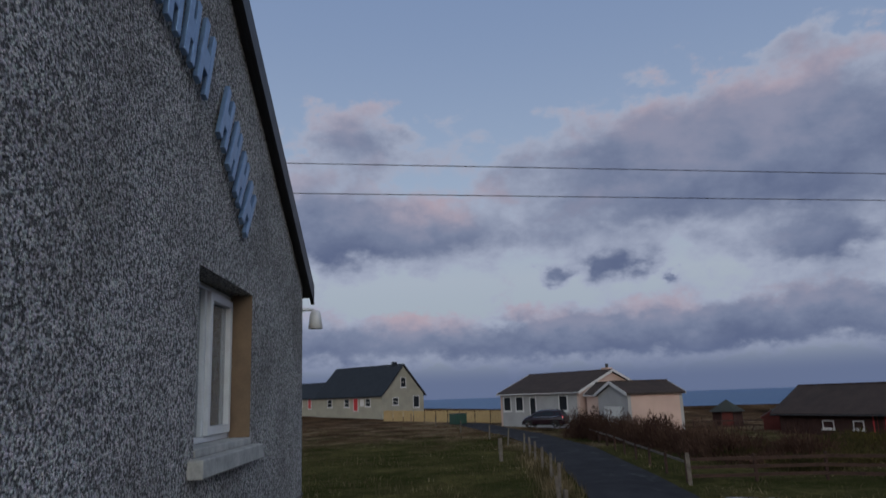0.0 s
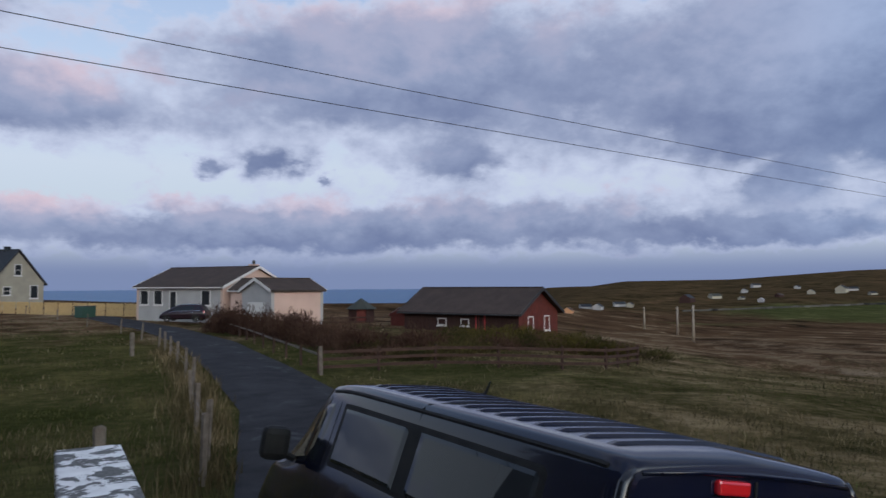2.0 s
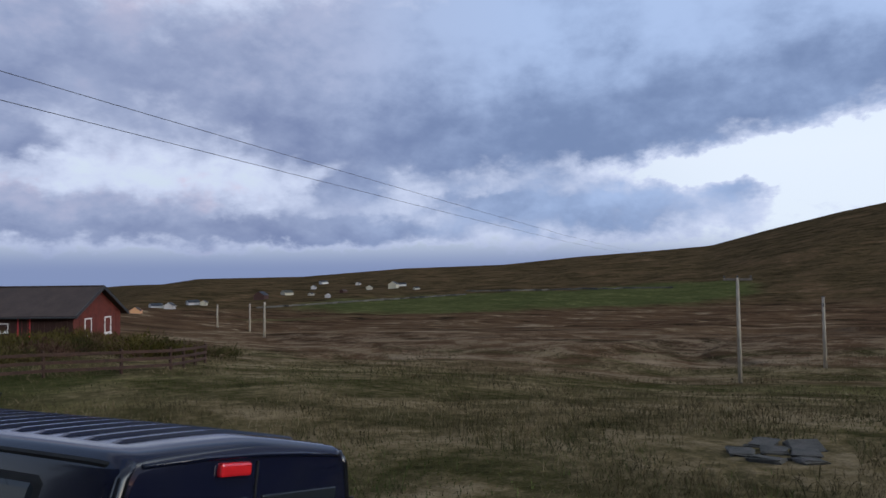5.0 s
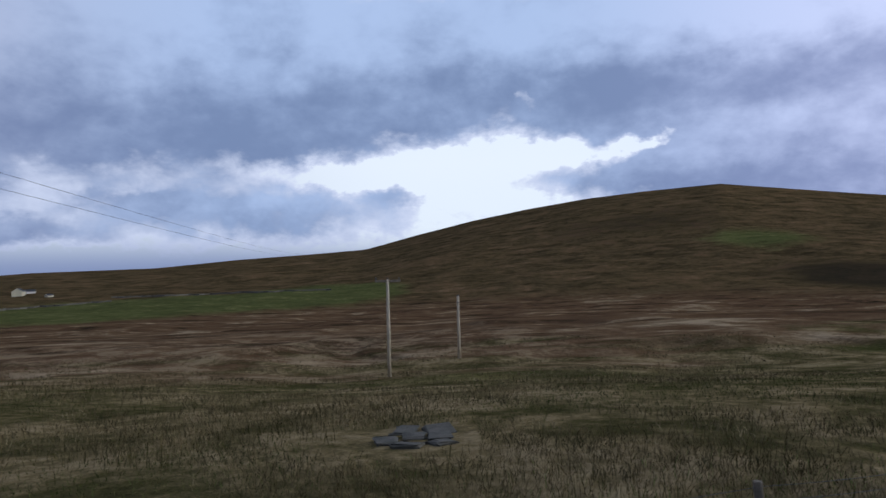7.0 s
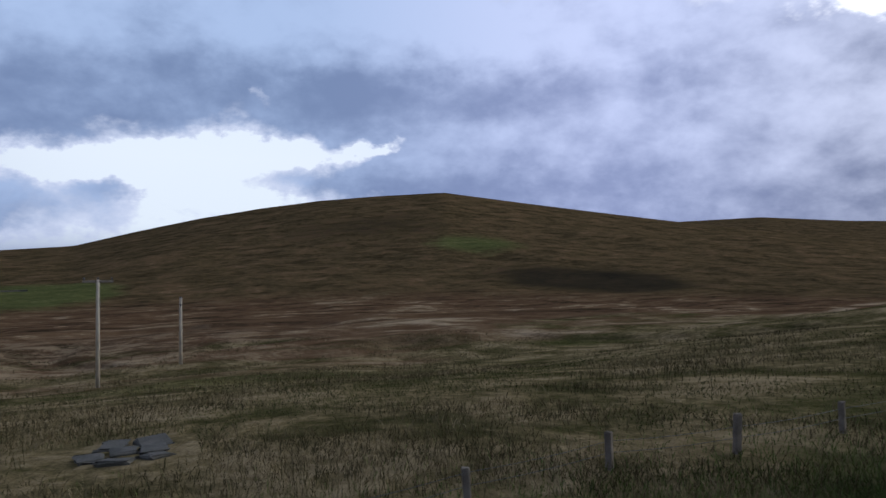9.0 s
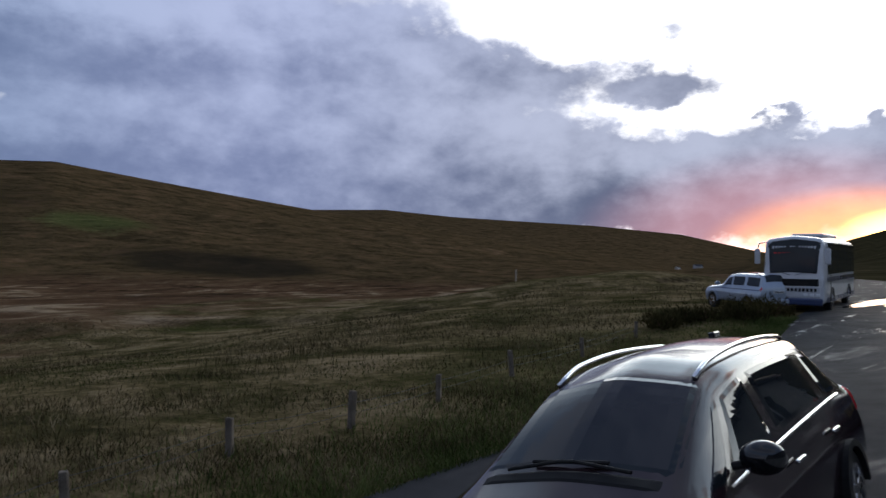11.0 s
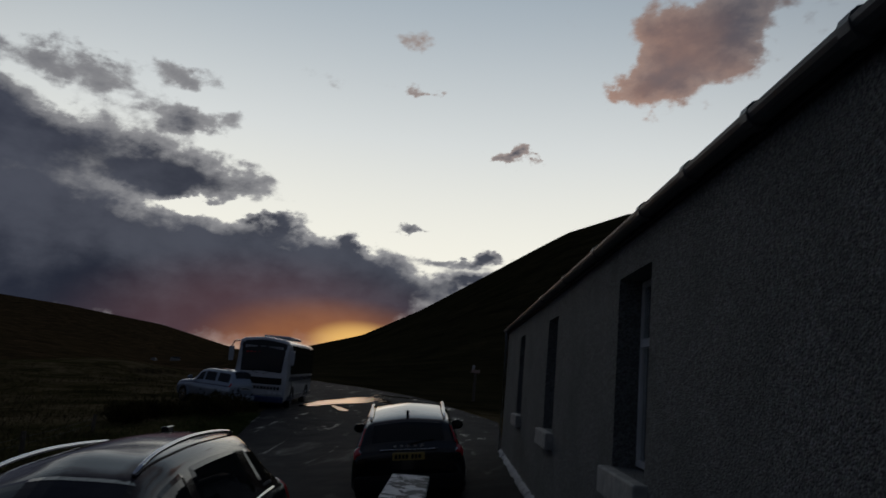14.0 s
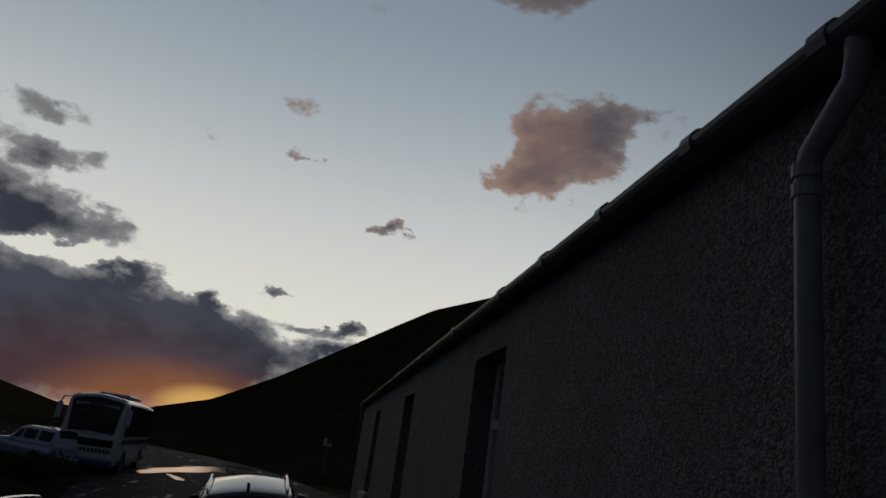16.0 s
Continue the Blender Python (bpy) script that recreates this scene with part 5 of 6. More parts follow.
# --- pale off-roader seen from behind and the side
def build_offroader():
    root = empty("car", Matrix(), "pale blue-silver off-road estate with roof rails", "car")
    sh = Shell([
        (-2.30, 0.80, 0.60, 0.78, 0.78, 0.74, 0.84, 0.62, 0.82, 0.46),
        (-2.28, 1.10, 0.68, 1.08, 0.82, 1.04, 0.87, 0.74, 0.85, 0.42),
        (-2.20, 1.35, 0.66, 1.33, 0.82, 1.10, 0.88, 0.78, 0.86, 0.40),
        (-2.02, 1.70, 0.64, 1.66, 0.80, 1.12, 0.88, 0.80, 0.86, 0.40),
        (-1.20, 1.74, 0.66, 1.69, 0.80, 1.12, 0.88, 0.80, 0.86, 0.40),
        (-0.20, 1.73, 0.66, 1.68, 0.80, 1.10, 0.88, 0.80, 0.86, 0.40),
        (0.35, 1.66, 0.64, 1.60, 0.80, 1.09, 0.88, 0.80, 0.86, 0.40),
        (0.90, 1.18, 0.68, 1.16, 0.82, 1.08, 0.88, 0.80, 0.86, 0.40),
        (2.00, 1.02, 0.66, 1.00, 0.80, 0.94, 0.86, 0.74, 0.84, 0.42),
        (2.30, 0.72, 0.56, 0.70, 0.68, 0.66, 0.74, 0.58, 0.72, 0.46)], 0.025)
    part("body", sh.body(5, 44), M["paint_silver"], root, "", True)
    part("rear_window", sh.patch([(2.1, -0.225), (2.92, -0.225), (2.92, 0.225), (2.1, 0.225)]), M["car_glass"], root)
    part("windscreen", sh.patch([(6.1, -0.22), (6.95, -0.22), (6.95, 0.22), (6.1, 0.22)]), M["car_glass"], root)
    for sg in (-1, 1):
        part("side_window", sh.patch([(6.1, 0.3 * sg), (6.75, 0.48 * sg), (5.3, 0.48 * sg), (5.3, 0.29 * sg)]), M["car_glass"], root)
        part("side_window", sh.patch([(5.22, 0.29 * sg), (5.22, 0.48 * sg), (4.2, 0.48 * sg), (4.2, 0.29 * sg)]), M["car_glass"], root)
        part("side_window", sh.patch([(4.12, 0.29 * sg), (4.12, 0.48 * sg), (2.75, 0.48 * sg), (3.0, 0.29 * sg)]), M["car_glass"], root)
        part("tail_lamp", sh.patch([(1.2, 0.38 * sg), (1.2, 0.56 * sg), (2.0, 0.56 * sg), (2.0, 0.38 * sg)], 0.014), M["red_lens"], root)
        part("side_stripe", sh.patch([(8.4, 0.54 * sg), (8.4, 0.585 * sg), (2.2, 0.585 * sg), (2.2, 0.54 * sg)], 0.008, 2, 20), M["paint_blue"], root, "dark blue side stripe")
        pts = [sh.at(6.0 - 2.7 * k / 8, 0.225 * sg) + Vector((0, 0, 0.02 + 0.04 * math.sin(math.pi * k / 8) ** 0.5)) for k in range(9)]
        part("roof_rail", tube(pts, 0.02, 8), M["rubber"], root, "", True)
        mirror(root, 0.84 * sg, 0.85, 1.2, "paint_silver", sg, 1.15)
        for y in (-1.35, 1.4):
            wheel(root, 0.78 * sg, y, 0.38, 0.24, 6, sg)
            arch(root, 0.87 * sg, y, 0.40, "paint_silver")
    part("bumper", block(-0.86, 0.86, -2.42, -2.24, 0.46, 0.68, bevel=0.05), M["paint_silver"], root)
    plate = part("number_plate", block(-0.26, 0.26, -2.325, -2.27, 0.92, 1.03, bevel=0.005), M["plate_white"], root)
    for k in range(7):
        part("bar", block(-0.22 + k * 0.064, -0.18 + k * 0.064, -2.33, -2.323, 0.945, 1.005), M["rubber"], plate)
    return root


# --- coach
def build_coach():
    root = empty("coach", Matrix(), "white and blue touring coach facing down the road", "coach")
    L, W, H = 9.8, 1.25, 3.3
    sh = Shell([
        (-L / 2, 3.0, 1.0, 2.95, 1.20, 1.55, 1.22, 0.9, 1.2, 0.35),
        (-L / 2 + 0.12, 3.22, 1.16, 3.12, 1.24, 1.55, 1.25, 0.9, 1.23, 0.32),
        (0, 3.28, 1.18, 3.16, 1.25, 1.55, 1.25, 0.9, 1.23, 0.32),
        (L / 2 - 0.55, 3.26, 1.18, 3.14, 1.25, 1.52, 1.25, 0.9, 1.23, 0.32),
        (L / 2 - 0.28, 3.16, 1.12, 3.04, 1.22, 1.5, 1.24, 0.9, 1.22, 0.32),
        (L / 2 - 0.02, 1.62, 1.02, 1.60, 1.18, 1.45, 1.20, 0.9, 1.19, 0.34),
        (L / 2 + 0.03, 1.15, 0.98, 1.12, 1.12, 1.05, 1.15, 0.75, 1.14, 0.36)], 0.03)
    part("body", sh.body(6, 48), M["paint_white"], root, "", True)
    part("windscreen", sh.patch([(4.1, -0.24), (4.98, -0.245), (4.98, 0.245), (4.1, 0.24)], 0.008, 12, 12), M["car_glass"], root, "tall dark windscreen")
    part("nose_panel", block(-1.0, 1.0, L / 2 + 0.03, L / 2 + 0.075, 1.12, 1.42, bevel=0.02), M["rubber"], root)
    part("front_panel", block(-1.08, 1.08, L / 2 + 0.0, L / 2 + 0.06, 0.62, 1.1, bevel=0.03), M["paint_white"], root)
    part("bumper", block(-1.16, 1.16, L / 2 - 0.1, L / 2 + 0.1, 0.30, 0.60, bevel=0.05), M["paint_blue"], root, "blue bumper")
    bars(root, L / 2 + 0.065, 0.88, -0.95, 0.4, 0.14, 9, "rubber")
    for x in (0.5, 0.75, 0.98):
        part("head_lamp", block(x - 0.08, x + 0.08, L / 2 + 0.04, L / 2 + 0.085, 0.68, 0.80, bevel=0.02), M["clear_lens"], root)
        part("head_lamp", block(-x - 0.08, -x + 0.08, L / 2 + 0.04, L / 2 + 0.085, 0.68, 0.80, bevel=0.02), M["clear_lens"], root)
    # board lettering behind the glass top, as plain bars
    for k in range(15):
        if k in (6, 9):
            continue
        x = -0.86 + k * 0.117
        part("lettering", block(x, x + 0.075, L / 2 - 0.21, L / 2 - 0.17, 2.70, 2.84), M["paint_white"], root)
    for k in range(4):
        part("sticker", block(0.15 + k * 0.17, 0.27 + k * 0.17, L / 2 - 0.16, L / 2 - 0.13, 2.44, 2.56), M["red_lens"], root)
    part("destination_lamp", block(-0.98, -0.74, L / 2 - 0.25, L / 2 - 0.22, 2.72, 2.9, bevel=0.02), M["amber"], root, "amber reflector")
    for sg in (-1, 1):
        for k in range(6):
            y1_ = L / 2 - 0.75 - k * 1.5
            s1, s0 = (y1_ / (L / 2 - 0.55)) + 2 if y1_ > 0 else 1 + (y1_ + L / 2 - 0.12) / (L / 2 - 0.12), 0
            y0_ = y1_ - 1.42
            bm = block(sg * 1.235 - 0.012, sg * 1.235 + 0.012, y0_, y1_, 1.62, 2.98, bevel=0.01)
            for v in bm.verts:
                v.co.x -= sg * max(0.0, (v.co.z - 1.55)) * 0.02
                v.co.x += sg * 0.012
            part("side_window", bm, M["car_glass"], root)
        part("waist_band", block(sg * 1.252 - 0.01, sg * 1.252 + 0.01, -L / 2 + 0.2, L / 2 - 0.5, 1.30, 1.5, bevel=0.004), M["paint_blue"], root, "blue waist band")
        part("skirt_band", block(sg * 1.25 - 0.01, sg * 1.25 + 0.008, -L / 2 + 0.2, L / 2 - 0.5, 0.40, 0.62, bevel=0.004), M["paint_blue"], root)
        arm = part("mirror_arm", tube([(sg * 1.1, L / 2 - 0.1, 3.0), (sg * 1.3, L / 2 + 0.22, 2.95), (sg * 1.38, L / 2 + 0.25, 2.7)], 0.03, 8), M["paint_white"], root, "", True)
        part("mirror_head", block(sg * 1.38 - 0.11, sg * 1.38 + 0.11, L / 2 + 0.16, L / 2 + 0.3, 2.05, 2.72, bevel=0.05), M["paint_white"], arm)
        for y in (-2.6, 3.0):
            wheel(root, 1.10 * sg, y, 0.48, 0.3, 8, sg)
            arch(root, 1.235 * sg, y, 0.50, "rubber")
        part("wiper", tube([(sg * 0.1, L / 2 + 0.03, 1.58), (sg * 0.5, L / 2 + 0.0, 1.70), (sg * 0.9, L / 2 - 0.0, 1.66)], 0.014, 6), M["rubber"], root)
    part("roof_pod", block(-0.7, 0.7, -2.6, 1.4, 3.28, 3.46, bevel=0.07), M["paint_white"], root)
    part("door_line", block(-1.262, -1.25, L / 2 - 1.55, L / 2 - 1.52, 0.5, 2.95), M["rubber"], root)
    return root


def seat_on(root, x, y, heading, pitch=0, roll=0, z=None):
    root.matrix_world = pose(x, y, (gz(x, y) + 0.06) if z is None else z, pitch, roll, heading)


van = build_van()
seat_on(van, 2.66, 5.10, -0.3, -1.3, 10.4, 0.135)
van.scale = (1.02, 1.02, 1.02)
mpv = build_mpv()
seat_on(mpv, 2.16, -5.35, 0.7, -0.7, 10.0, 0.58)
estate = build_estate()
seat_on(estate, 0.63, -14.43, 183.3, 1.0, -7.0, 0.76)
offroader = build_offroader()
seat_on(offroader, 11.05, -34.3, -128.9, 1.0, 0.3, 0.64)
coach = build_coach()
seat_on(coach, 9.18, -38.1, 4.7, -0.35, 0, 0.77)
# ---------------------------------------------------------------- houses and sheds
M["roughcast"] = plain("beige_roughcast", (0.30, 0.27, 0.21), (0.23, 0.21, 0.165), rough=0.9, scale=0.8, bumps=0.4, dist=0.02)
M["white_render"] = plain("white_render", (0.33, 0.315, 0.31), (0.26, 0.25, 0.245), rough=0.9, scale=0.7, spec=0.2)
M["pink_render"] = plain("pink_render", (0.48, 0.33, 0.27), (0.41, 0.28, 0.23), rough=0.85, scale=0.7)
M["slate"] = plain("dark_slate", (0.030, 0.034, 0.040), (0.020, 0.023, 0.028), rough=0.7, scale=1.2, fine=8, bumps=0.4, dist=0.03, spec=0.08)
M["brown_tile"] = plain("brown_roof_tile", (0.060, 0.044, 0.038), (0.038, 0.029, 0.025), rough=0.8, scale=1.0, fine=7, bumps=0.4, dist=0.03, spec=0.08)
M["red_wood"] = plain("dark_red_boarding", (0.105, 0.028, 0.022), (0.065, 0.019, 0.016), rough=0.7, scale=2.0, fine=14, bumps=0.3, dist=0.02, spec=0.08)
M["brown_wood"] = plain("dark_brown_boarding", (0.050, 0.026, 0.022), (0.032, 0.018, 0.016), rough=0.75, scale=2.0, fine=14, bumps=0.3, dist=0.02, spec=0.08)
M["red_door"] = plain("bright_red_door", (0.42, 0.02, 0.02), rough=0.5)
M["white_trim"] = plain("white_trim", (0.56, 0.53, 0.51), (0.46, 0.44, 0.42), rough=0.6)
M["new_timber"] = plain("new_yellow_timber", (0.42, 0.29, 0.13), (0.33, 0.22, 0.10), rough=0.8, scale=3)
M["old_timber"] = plain("weathered_timber", (0.16, 0.135, 0.11), (0.08, 0.065, 0.053), rough=0.9, scale=5, bumps=0.4, dist=0.01, spec=0.08)
M["brown_rail"] = plain("brown_stained_rail", (0.060, 0.034, 0.026), (0.035, 0.021, 0.017), rough=0.85, scale=4, spec=0.08)
M["pole_wood"] = plain("grey_pole_timber", (0.30, 0.25, 0.19), (0.20, 0.165, 0.125), rough=0.85, scale=2)
M["wire"] = plain("dark_cable", (0.02, 0.02, 0.022), rough=0.6, bumps=0.0)
M["bin_green"] = plain("dark_green_plastic", (0.018, 0.055, 0.04), rough=0.5)
M["dark_pane"], t, b = material("dark_window_pane", 0.08)
b.inputs["Base Color"].default_value = (0.02, 0.022, 0.026, 1)
M["orange_render"] = plain("orange_render", (0.50, 0.26, 0.13), (0.42, 0.22, 0.11), rough=0.85)
M["green_tile"] = plain("green_felt_roof", (0.030, 0.032, 0.024), (0.02, 0.022, 0.017), rough=0.9)
M["wet_stone"] = plain("dark_wet_stone", (0.078, 0.070, 0.062), (0.036, 0.035, 0.028), rough=0.85, spec=0.1, scale=3, fine=30, bumps=0.6, dist=0.02)


def gabled(name, label, corner, along, L, W, base, wall_h, ridge_h, walls, roof, gable=None, trim="black_paint", over=0.3, category="house"):
    """A gabled building. corner: near corner; along: heading in degrees of its long side; it spreads to the right of that. Local frame: x across, y along."""
    root = empty(name, pose(corner[0], corner[1], base, 0, 0, along), label, category)
    g = M[gable or walls]
    th = 0.3
    for y0, y1 in ((0, th), (L - th, L)):
        part("gable_wall", prism([(0, -1.5), (W, -1.5), (W, wall_h), (W / 2, ridge_h - 0.06), (0, wall_h)], "y", y0, y1), g, root)
    part("side_wall", block(0.002, th, th, L - th, -1.5, wall_h - 0.02), M[walls], root)
    part("side_wall", block(W - th, W - 0.002, th, L - th, -1.5, wall_h - 0.02), M[walls], root)
    k = (ridge_h - wall_h) / (W / 2)
    for sg in (0, 1):
        pts = [(W / 2, ridge_h), (-over, wall_h - k * over), (-over, wall_h - k * over + 0.16), (W / 2, ridge_h + 0.18)]
        if sg:
            pts = [(W - p[0], p[1]) for p in pts]
        part("roof", prism(pts, "y", -over, L + over), M[roof], root)
        for y in (-over - 0.05, L + over + 0.002):
            vp = [(W / 2, ridge_h + 0.2), (-over - 0.02, wall_h - k * over + 0.18), (-over - 0.02, wall_h - k * over - 0.06), (W / 2, ridge_h - 0.06)]
            if sg:
                vp = [(W - p[0], p[1]) for p in vp]
            part("bargeboard", prism(vp, "y", y, y + 0.05), M[trim], root)
    part("ridge_cap", block(W / 2 - 0.14, W / 2 + 0.14, -over, L + over, ridge_h + 0.13, ridge_h + 0.22, bevel=0.03), M[roof], root)
    part("gutter", block(-over - 0.1, -over + 0.002, -over, L + over, wall_h - k * over - 0.02, wall_h - k * over + 0.09, bevel=0.03), M[trim], root)
    return root


def opening(root, face, u, z, w, h, frame="white_trim", pane="dark_pane", name="window", split=0, W=0, L=0):
    """A framed window or door on one face of a gabled building: 'side' (x = 0), 'front' gable (y = 0)."""
    t_ = 0.09

    def blk(u0, u1, z0, z1, out, bevel=0.0):
        if face == "side":
            return block(-out, 0.02, u0, u1, z0, z1, bevel=bevel)
        return block(u0, u1, -out, 0.02, z0, z1, bevel=bevel)

    bm = bmesh.new()
    for (u0, u1, z0, z1) in ((u, u + t_, z, z + h), (u + w - t_, u + w, z, z + h), (u + t_ - 0.002, u + w - t_ + 0.002, z, z + t_), (u + t_ - 0.002, u + w - t_ + 0.002, z + h - t_, z + h)):
        if face == "side":
            box(bm, -0.05, 0.02, u0, u1, z0, z1)
        else:
            box(bm, u0, u1, -0.05, 0.02, z0, z1)
    win = part(name, bm, M[frame], root)
    part("pane" if name == "window" else "panel", blk(u + t_ * 0.9, u + w - t_ * 0.9, z + t_ * 0.9, z + h - t_ * 0.9, 0.012), M[pane], win)
    for k in range(split):
        c = z + h * (k + 1) / (split + 1)
        part("glazing_bar", blk(u + t_, u + w - t_, c - 0.03, c + 0.03, 0.04), M[frame], win)
    if name == "window":
        part("sill", blk(u - 0.06, u + w + 0.06, z - 0.1, z - 0.004, 0.12, 0.01), M[frame], win)


# grey house at the head of the drive
h1 = gabled("house", "beige roughcast house with a steep dark slate roof", (-6.9, 112.4), 45.5, 16.5, 9.1, 1.1, 2.45, 7.0, "roughcast", "slate")
for u in (2.6, 7.8, 12.2):
    opening(h1, "side", u, 0.7, 1.3, 1.3, split=1)
opening(h1, "side", 5.6, 0.0, 1.2, 2.1, pane="red_door", name="door")
opening(h1, "side", 4.2, 0.9, 0.9, 1.0, pane="white_trim")
opening(h1, "front", 4.0, 3.5, 1.2, 1.6, split=1)
opening(h1, "front", 2.2, 0.8, 1.3, 1.2, split=1)
opening(h1, "front", 6.7, 0.3, 1.4, 1.9)
part("chimney", block(4.2, 4.9, 1.6, 2.2, 6.6, 7.6, bevel=0.03), M["slate"], h1)
ext = gabled("house_extension", "low beige extension with a slate roof", (-18.8, 125.3), 45.5, 9.0, 7.0, 1.3, 2.2, 4.6, "roughcast", "slate")
opening(ext, "side", 1.5, 0.3, 1.0, 1.8, pane="red_door", name="door")
opening(ext, "side", 4.0, 0.8, 1.2, 1.2)

# bungalow with a brown roof and its garage
bg_ = gabled("bungalow", "white and pink bungalow with a brown tiled roof", (14.9, 71.3), 34.0, 12.0, 9.6, 0.35, 2.6, 4.55, "white_render", "brown_tile", "pink_render", "white_trim")
for u in (1.6, 8.2, 10.2):
    opening(bg_, "side", u, 0.75, 1.25, 1.55)
opening(bg_, "side", 6.2, 0.1, 1.0, 2.1, pane="dark_pane", name="door")
ch = part("chimney", block(6.3, 7.2, 1.8, 2.6, 3.6, 5.0, bevel=0.03), M["pink_render"], bg_)
part("chimney_pot", tube([(6.75, 2.2, 5.0), (6.75, 2.2, 5.42)], 0.16, 10), M["black_paint"], ch)
porch = gabled("porch", "small porch with a brown tiled roof", (17.2, 68.3), 34.0, 3.0, 3.4, 0.3, 2.3, 3.3, "pink_render", "brown_tile", "pink_render", "white_trim", 0.2, "porch")
gar = gabled("garage", "pink and white garage with a brown tiled roof", (14.6, 62.1), -71.0, 5.3, 4.3, -0.35, 2.95, 3.85, "pink_render", "brown_tile", "white_render", "white_trim", 0.2, "garage")
gar.matrix_world = pose(14.55, 62.0, -0.35, 0, 0, -71.0)
opening(gar, "front", 0.9, 0.0, 2.5, 2.0, pane="white_trim", name="door")

# dark red wooden house
rh = gabled("wooden_house", "dark red boarded house with a brown roof and red door", (32.2, 46.3), 24.0, 11.6, 6.3, -1.3, 2.15, 3.95, "brown_wood", "brown_tile", "red_wood", "black_paint", 0.45)
for k in range(28):
    part("board", block(-0.03, 0.0, k * 0.415 + 0.01, k * 0.415 + 0.40, -1.4, 2.1), M["brown_wood"], rh)
for k in range(9):
    part("board", block(k * 0.7 + 0.01, k * 0.7 + 0.685, -0.03, 0.0, -1.4, 2.1), M["red_wood"], rh)
opening(rh, "side", 7.0, 0.95, 0.95, 0.62)
opening(rh, "side", 4.7, 0.95, 0.85, 0.62)
opening(rh, "side", 3.1, 0.0, 0.95, 2.0, frame="red_door", pane="red_door", name="door")
opening(rh, "front", 1.35, 0.55, 0.9, 1.25)
opening(rh, "front", 4.0, 0.55, 0.9, 1.25)
part("veranda", block(-2.6, -0.06, 9.6, 12.4, -0.12, 0.02, bevel=0.02), M["white_trim"], rh)

# summerhouse and shed
sx, sy, sz_ = 28.8, 70.0, -0.95
sm = empty("summerhouse", pose(sx, sy, sz_), "small octagonal summerhouse with a dark green roof", "summerhouse")
for k in range(8):
    a0, a1 = k * math.pi / 4, (k + 1) * math.pi / 4
    p0, p1 = (1.4 * math.cos(a0), 1.4 * math.sin(a0)), (1.4 * math.cos(a1), 1.4 * math.sin(a1))
    q0, q1 = (1.32 * math.cos(a0), 1.32 * math.sin(a0)), (1.32 * math.cos(a1), 1.32 * math.sin(a1))
    part("wall_panel", prism([p0, p1, q1, q0], "z", 0, 1.55), M["red_wood" if k % 2 else "brown_wood"], sm)
    part("post", tube([(p0[0], p0[1], 0), (p0[0], p0[1], 1.6)], 0.06, 6), M["brown_wood"], sm)
bm = bmesh.new()
bmesh.ops.create_cone(bm, cap_ends=True, segments=8, radius1=1.75, radius2=0.05, depth=1.1, matrix=Matrix.Translation((0, 0, 2.1)))
part("roof", bm, M["green_tile"], sm)
shed = gabled("shed", "small dark red garden shed", (28.6, 62.2), -25, 2.0, 1.6, -1.1, 1.3, 1.75, "red_wood", "green_tile", "red_wood", "red_wood", 0.1, "shed")

# houses on the far slope, placed and sized to fit the camera's view
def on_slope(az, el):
    # first point on the slope at this bearing and elevation from the camera
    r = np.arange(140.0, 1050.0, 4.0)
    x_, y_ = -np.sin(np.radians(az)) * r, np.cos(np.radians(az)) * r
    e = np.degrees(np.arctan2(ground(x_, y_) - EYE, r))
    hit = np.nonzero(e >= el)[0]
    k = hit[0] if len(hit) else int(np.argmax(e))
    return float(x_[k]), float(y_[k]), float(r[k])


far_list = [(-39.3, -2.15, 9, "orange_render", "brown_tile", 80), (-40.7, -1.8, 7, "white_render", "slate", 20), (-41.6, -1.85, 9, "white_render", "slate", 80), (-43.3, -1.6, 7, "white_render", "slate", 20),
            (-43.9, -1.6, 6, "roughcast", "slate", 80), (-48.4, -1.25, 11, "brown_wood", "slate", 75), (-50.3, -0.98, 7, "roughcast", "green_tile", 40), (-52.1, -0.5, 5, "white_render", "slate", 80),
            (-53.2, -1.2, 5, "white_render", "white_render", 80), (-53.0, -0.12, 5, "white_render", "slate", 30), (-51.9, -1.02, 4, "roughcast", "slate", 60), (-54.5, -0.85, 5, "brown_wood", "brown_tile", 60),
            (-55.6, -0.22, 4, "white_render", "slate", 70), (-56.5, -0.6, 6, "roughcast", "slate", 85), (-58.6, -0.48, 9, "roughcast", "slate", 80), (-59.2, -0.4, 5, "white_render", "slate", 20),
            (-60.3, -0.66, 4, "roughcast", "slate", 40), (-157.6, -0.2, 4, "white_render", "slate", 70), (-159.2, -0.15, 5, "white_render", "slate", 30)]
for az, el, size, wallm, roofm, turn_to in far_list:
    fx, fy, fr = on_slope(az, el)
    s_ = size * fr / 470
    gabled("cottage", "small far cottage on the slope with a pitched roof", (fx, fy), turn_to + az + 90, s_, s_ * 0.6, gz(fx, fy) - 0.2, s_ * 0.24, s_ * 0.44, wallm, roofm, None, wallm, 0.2)

